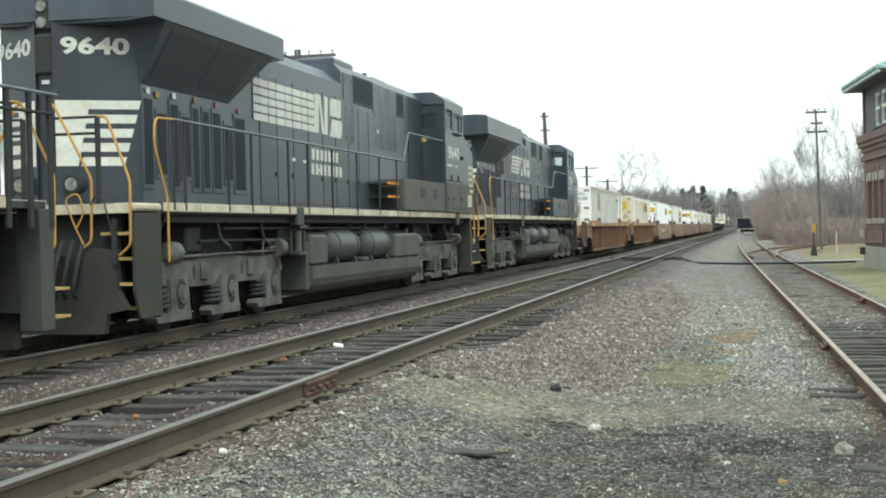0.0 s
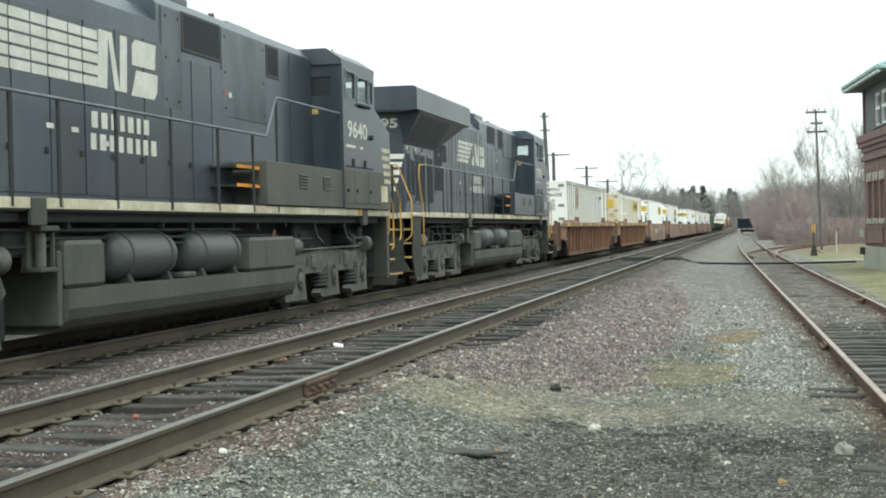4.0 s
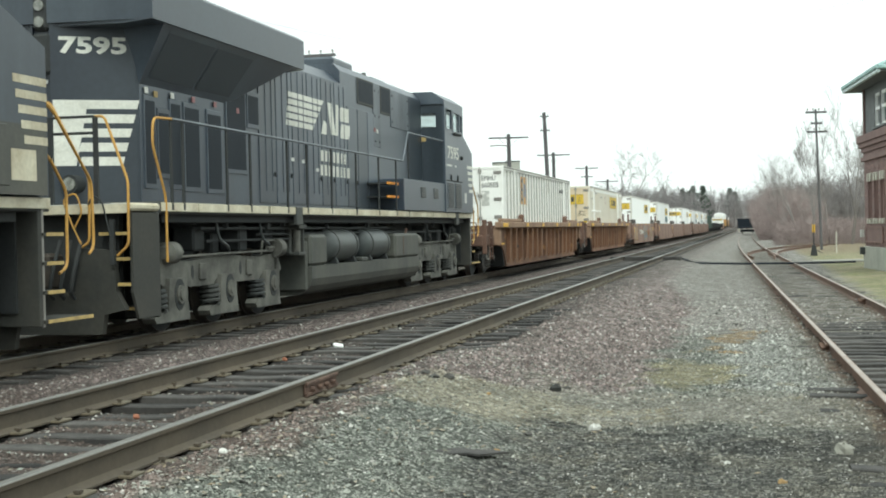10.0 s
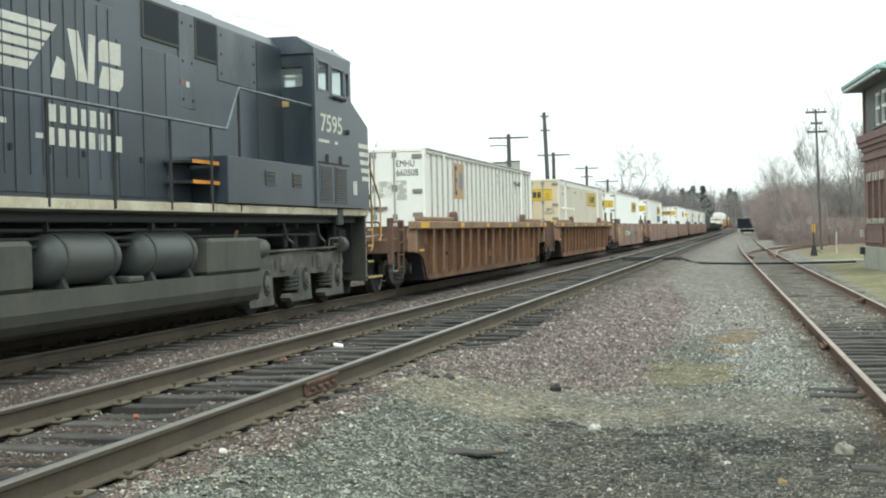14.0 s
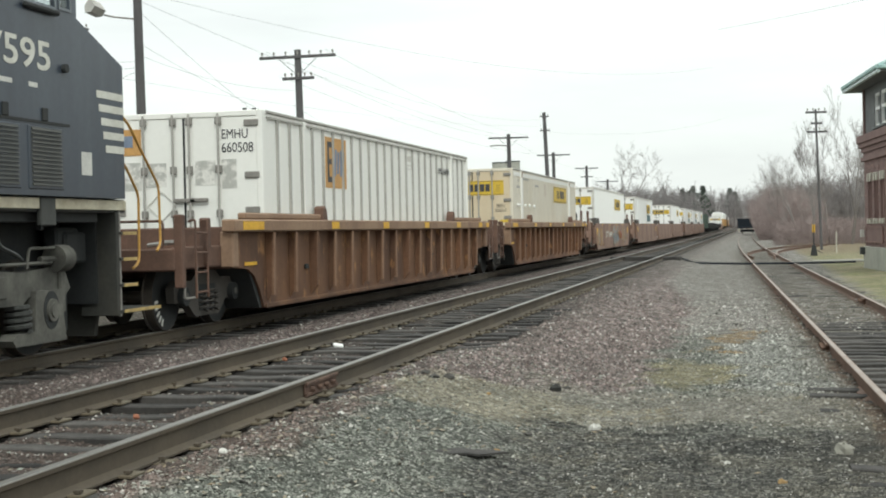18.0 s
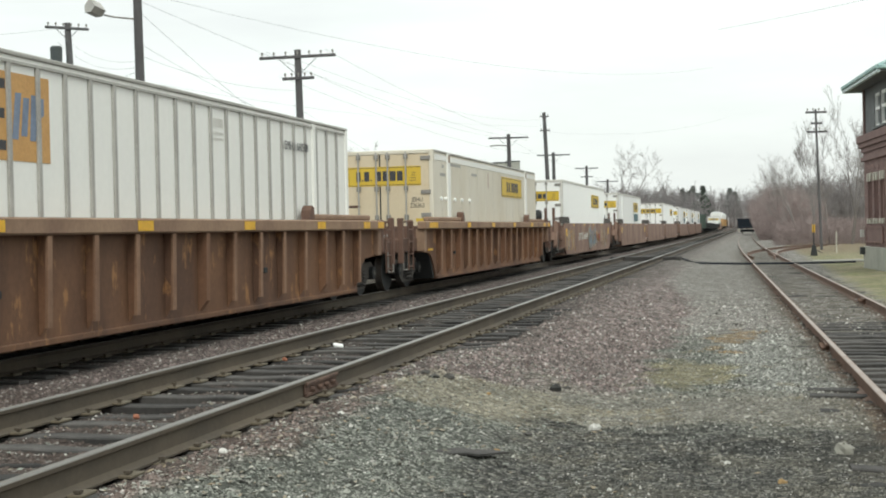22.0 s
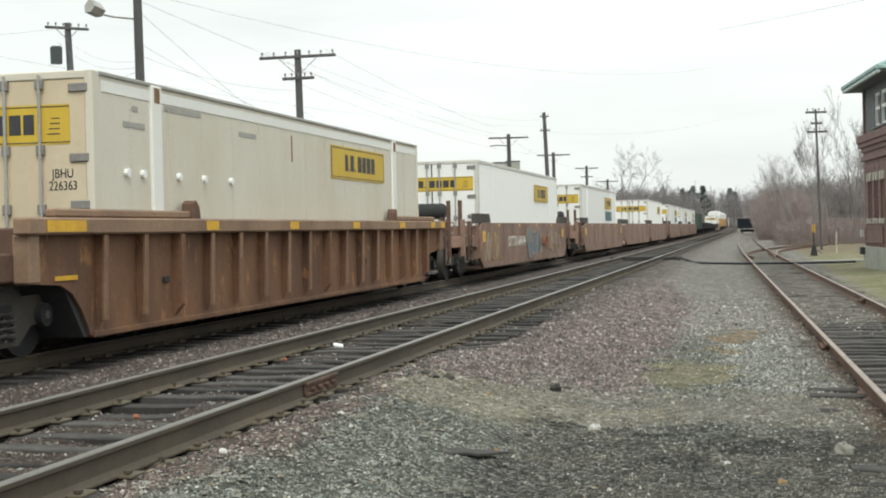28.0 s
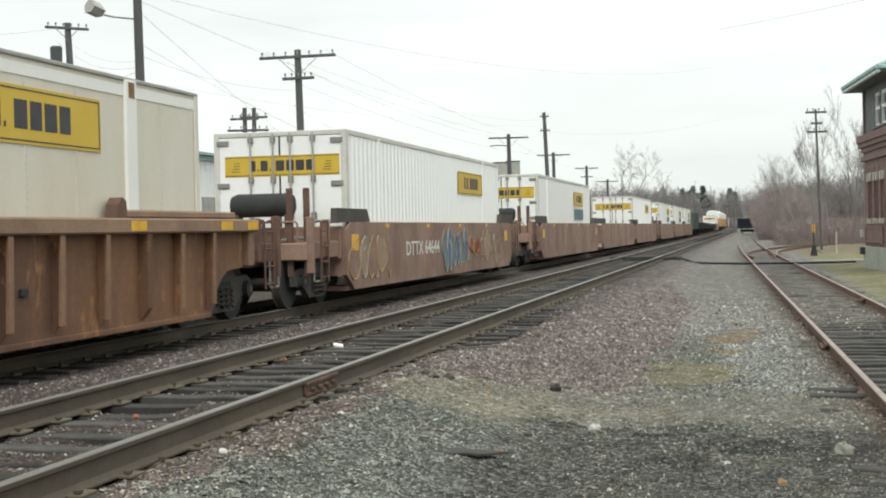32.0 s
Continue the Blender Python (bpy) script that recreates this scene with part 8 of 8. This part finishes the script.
STONES = gravel_material("loose_stones", True)
rs = random.Random(77)
pink, grey, dark = Geo(), Geo(), Geo()
SANDY = ((-2.20, 11.65, 0.72, 1.0), (-0.75, 15.5, 0.42, 1.25), (-0.25, 20.8, 0.3, 1.3), (-0.6, 12.5, 1.3, 0.7))
for k in range(125000):
    y = 6.3 + 33.7 * rs.random() ** 2.0
    half_w = 0.33 * y + 0.6
    x = -0.235 * y + rs.uniform(-1, 1) * half_w
    if x < -9.0 or x > 2.6:
        continue
    if abs(x - XM) < 1.32 and rs.random() < 0.45:
        continue
    if abs(x - XM - HALF) < 0.09 or abs(x - XM + HALF) < 0.09 or abs(x - XT) < 1.4:
        continue
    if any(((x - cx) / rx) ** 2 + ((y - cy) / ry) ** 2 < 1 for cx, cy, rx, ry in SANDY) and rs.random() < 0.85:
        continue
    cinder = y < 11.2 + rs.gauss(0, 0.3) and x > -1.95
    if y > 19 and rs.random() < (y - 19) / 16:
        continue
    z = ground_z(x, y)
    s = (rs.uniform(0.010, 0.022) if rs.random() < 0.95 else rs.uniform(0.022, 0.036)) * (0.50 + y * 0.042)
    if cinder:
        pebble(dark, x, y, z, s * 0.70, rs)
    elif x < -3.0 + rs.gauss(0, 0.15) or (y > 12.8 and x < -1.2):
        pebble(pink, x, y, z, s, rs)
    else:
        pebble(grey, x, y, z, s * 0.9, rs)
solid("ballast_stones", pink, STONES, "loose pinkish crushed ballast stones", "ballast", kind="stuff")
solid("gravel_stones", grey, STONES, "loose grey-green crushed gravel", "gravel", kind="stuff")
solid("cinders", dark, STONES, "loose dark cinders and coal bits", "cinders", kind="stuff")


# ---- flat chips, bark and dead leaves ----
LITTER = island_material("ground_litter", [(0.045, 0.042, 0.038), (0.30, 0.32, 0.28), (0.10, 0.085, 0.065), (0.46, 0.46, 0.41), (0.27, 0.215, 0.145), (0.22, 0.225, 0.20)])
flakes = Geo()
for k in range(2600):
    y = 6.6 + 8.5 * rs.random() ** 1.4
    x = rs.uniform(-3.38, -0.6) if k % 4 else rs.uniform(-5.0, 1.2)
    if abs(x - XM - HALF) < 0.10 or (x > -2.2 and y < 11.3 and rs.random() < 0.6):
        continue
    z = ground_z(x, y) + 0.010
    a, s = rs.uniform(0, 6.283), rs.uniform(0.010, 0.034)
    u = Vector((math.cos(a), math.sin(a), rs.uniform(-0.3, 0.3))) * s
    w = Vector((-math.sin(a), math.cos(a), rs.uniform(-0.3, 0.3))) * s * rs.uniform(0.25, 0.6)
    c = Vector((x, y, z))
    up = Vector((0, 0, s * 0.25))
    flakes.add([tuple(c - u), tuple(c - w), tuple(c + u * 0.9), tuple(c + w), tuple(c + up), tuple(c - up)], [(0, 1, 4), (1, 2, 4), (2, 3, 4), (3, 0, 4), (1, 0, 5), (2, 1, 5), (3, 2, 5), (0, 3, 5)])
solid("ground_litter", flakes, LITTER, "small wood chips and dead leaf bits on gravel", "litter", kind="stuff")

# ---- single lumps and litter on the ground ----
def lump(name, x, y, s, material, label, category, flat=0.6, z=None, seed=1, group=""):
    r = random.Random(seed)
    g = Geo()
    rings = 5
    vs = []
    for i in range(rings + 1):
        ph = math.pi * i / rings
        for k in range(8):
            a = 2 * math.pi * k / 8
            q = 1 + r.uniform(-0.28, 0.28)
            vs.append((s * math.sin(ph) * math.cos(a) * q, s * 0.75 * math.sin(ph) * math.sin(a) * q, s * flat * (math.cos(ph)) * q + s * flat * 0.55))
    fs = [(i * 8 + k, i * 8 + (k + 1) % 8, (i + 1) * 8 + (k + 1) % 8, (i + 1) * 8 + k) for i in range(rings) for k in range(8)]
    g.add(vs, fs)
    ob = solid(name, g, material, label, category, group)
    ob.location = (x, y, (ground_z(x, y) if z is None else z) - s * 0.1)
    return ob


lump("stone", -1.29, 11.24, 0.055, STONE_WHITE, "pale whitish stone on dark cinders", "stone", seed=2)
lump("stone", 0.60, 10.12, 0.07, PAD_GREY, "broken grey concrete lump on gravel", "stone", 0.8, seed=3)
lump("stone", -1.86, 13.04, 0.055, STONE_DARK, "small dark stone on sandy gravel", "stone", 0.9, seed=4)
for k, (x, y, s) in enumerate(((-3.02, 9.0, 0.07), (-3.05, 12.1, 0.10), (-2.92, 12.2, 0.12), (-2.80, 12.05, 0.11), (-2.70, 12.2, 0.13), (-1.78, 13.3, 0.10), (-0.32, 23.1, 0.12), (-1.7, 10.4, 0.09), (-1.35, 10.3, 0.07), (-2.15, 8.9, 0.06), (-3.3, 8.9, 0.07), (-1.0, 9.3, 0.05))):
    lump("clod", x, y, s * 0.42, CLOD_GREY, "small grey-brown clod of earth on gravel", "clod", 0.5, seed=20 + k, group="earth clods")
for k, (x, y, s) in enumerate(((-1.77, 9.45, 0.045), (-3.1, 7.75, 0.04), (-3.55, 10.3, 0.05), (-2.3, 12.0, 0.03), (-0.9, 8.6, 0.025), (-2.9, 9.5, 0.03), (0.15, 9.0, 0.04), (-0.2, 9.7, 0.03))):
    lump("pebble", x, y, s * 0.7, STONE_WHITE if k % 3 else LEAF_TAN, "small pale pebble on the gravel", "pebble", 0.7, seed=40 + k, group="pale pebbles")
bd = solid("wood_scrap", Geo().prism([(-0.24, -0.07), (-0.10, -0.10), (0.0, -0.06), (0.09, -0.09), (0.20, 0.0), (0.30, 0.05), (0.19, 0.11), (0.05, 0.08), (-0.05, 0.12), (-0.13, 0.04), (-0.20, 0.03)], "z", 0, 0.014), TIE_WOOD, "flat dark scrap of wood lying on gravel", "wood scrap")
bd.location = (-1.93, 9.18, ground_z(-1.93, 9.18) + 0.008)
bd.rotation_euler = (0.05, 0.08, 0.25)
pp = solid("paper_scrap", Geo().box(-0.055, 0.055, -0.06, 0.06, 0, 0.03, 0.006), BOX_BRIGHT, "white paper scrap lying between the rails", "litter")
pp.location = (-4.62, 15.10, ZM - 0.150)
pp.rotation_euler = (0.1, 0.15, 0.4)
for x, y in ((-4.36, 9.25), (-4.74, 13.6)):
    lf = solid("brick_chip", Geo().box(-0.026, 0.026, -0.022, 0.022, 0, 0.034, 0.009), CLAY_RED, "small orange-red brick chip on a tie", "litter", "brick chips")
    lf.location = (x, y, ZM - 0.168)
    lf.rotation_euler = (0.2, 0.3, x)


# ---- what moves ----
def motions():
    """The train comes along its track; its wheels roll."""
    for ob, u0, z, flip in RIDERS:
        walk(ob, [(t, pose(XT, u0 - travel(t), z, 0, 0, 180 if flip else 0)) for t in range(33)])
    for ob, y, r in WHEELS:
        top = ob
        while top.parent:
            top = top.parent
        flip = [f for o, _, _, f in RIDERS if o == top][0]
        d = -1 if flip else 1
        walk(ob, [(k * 0.25, pose(0, y, r, d * math.degrees(travel(k * 0.25) / r), 0, 0)) for k in range(129)])


motions()
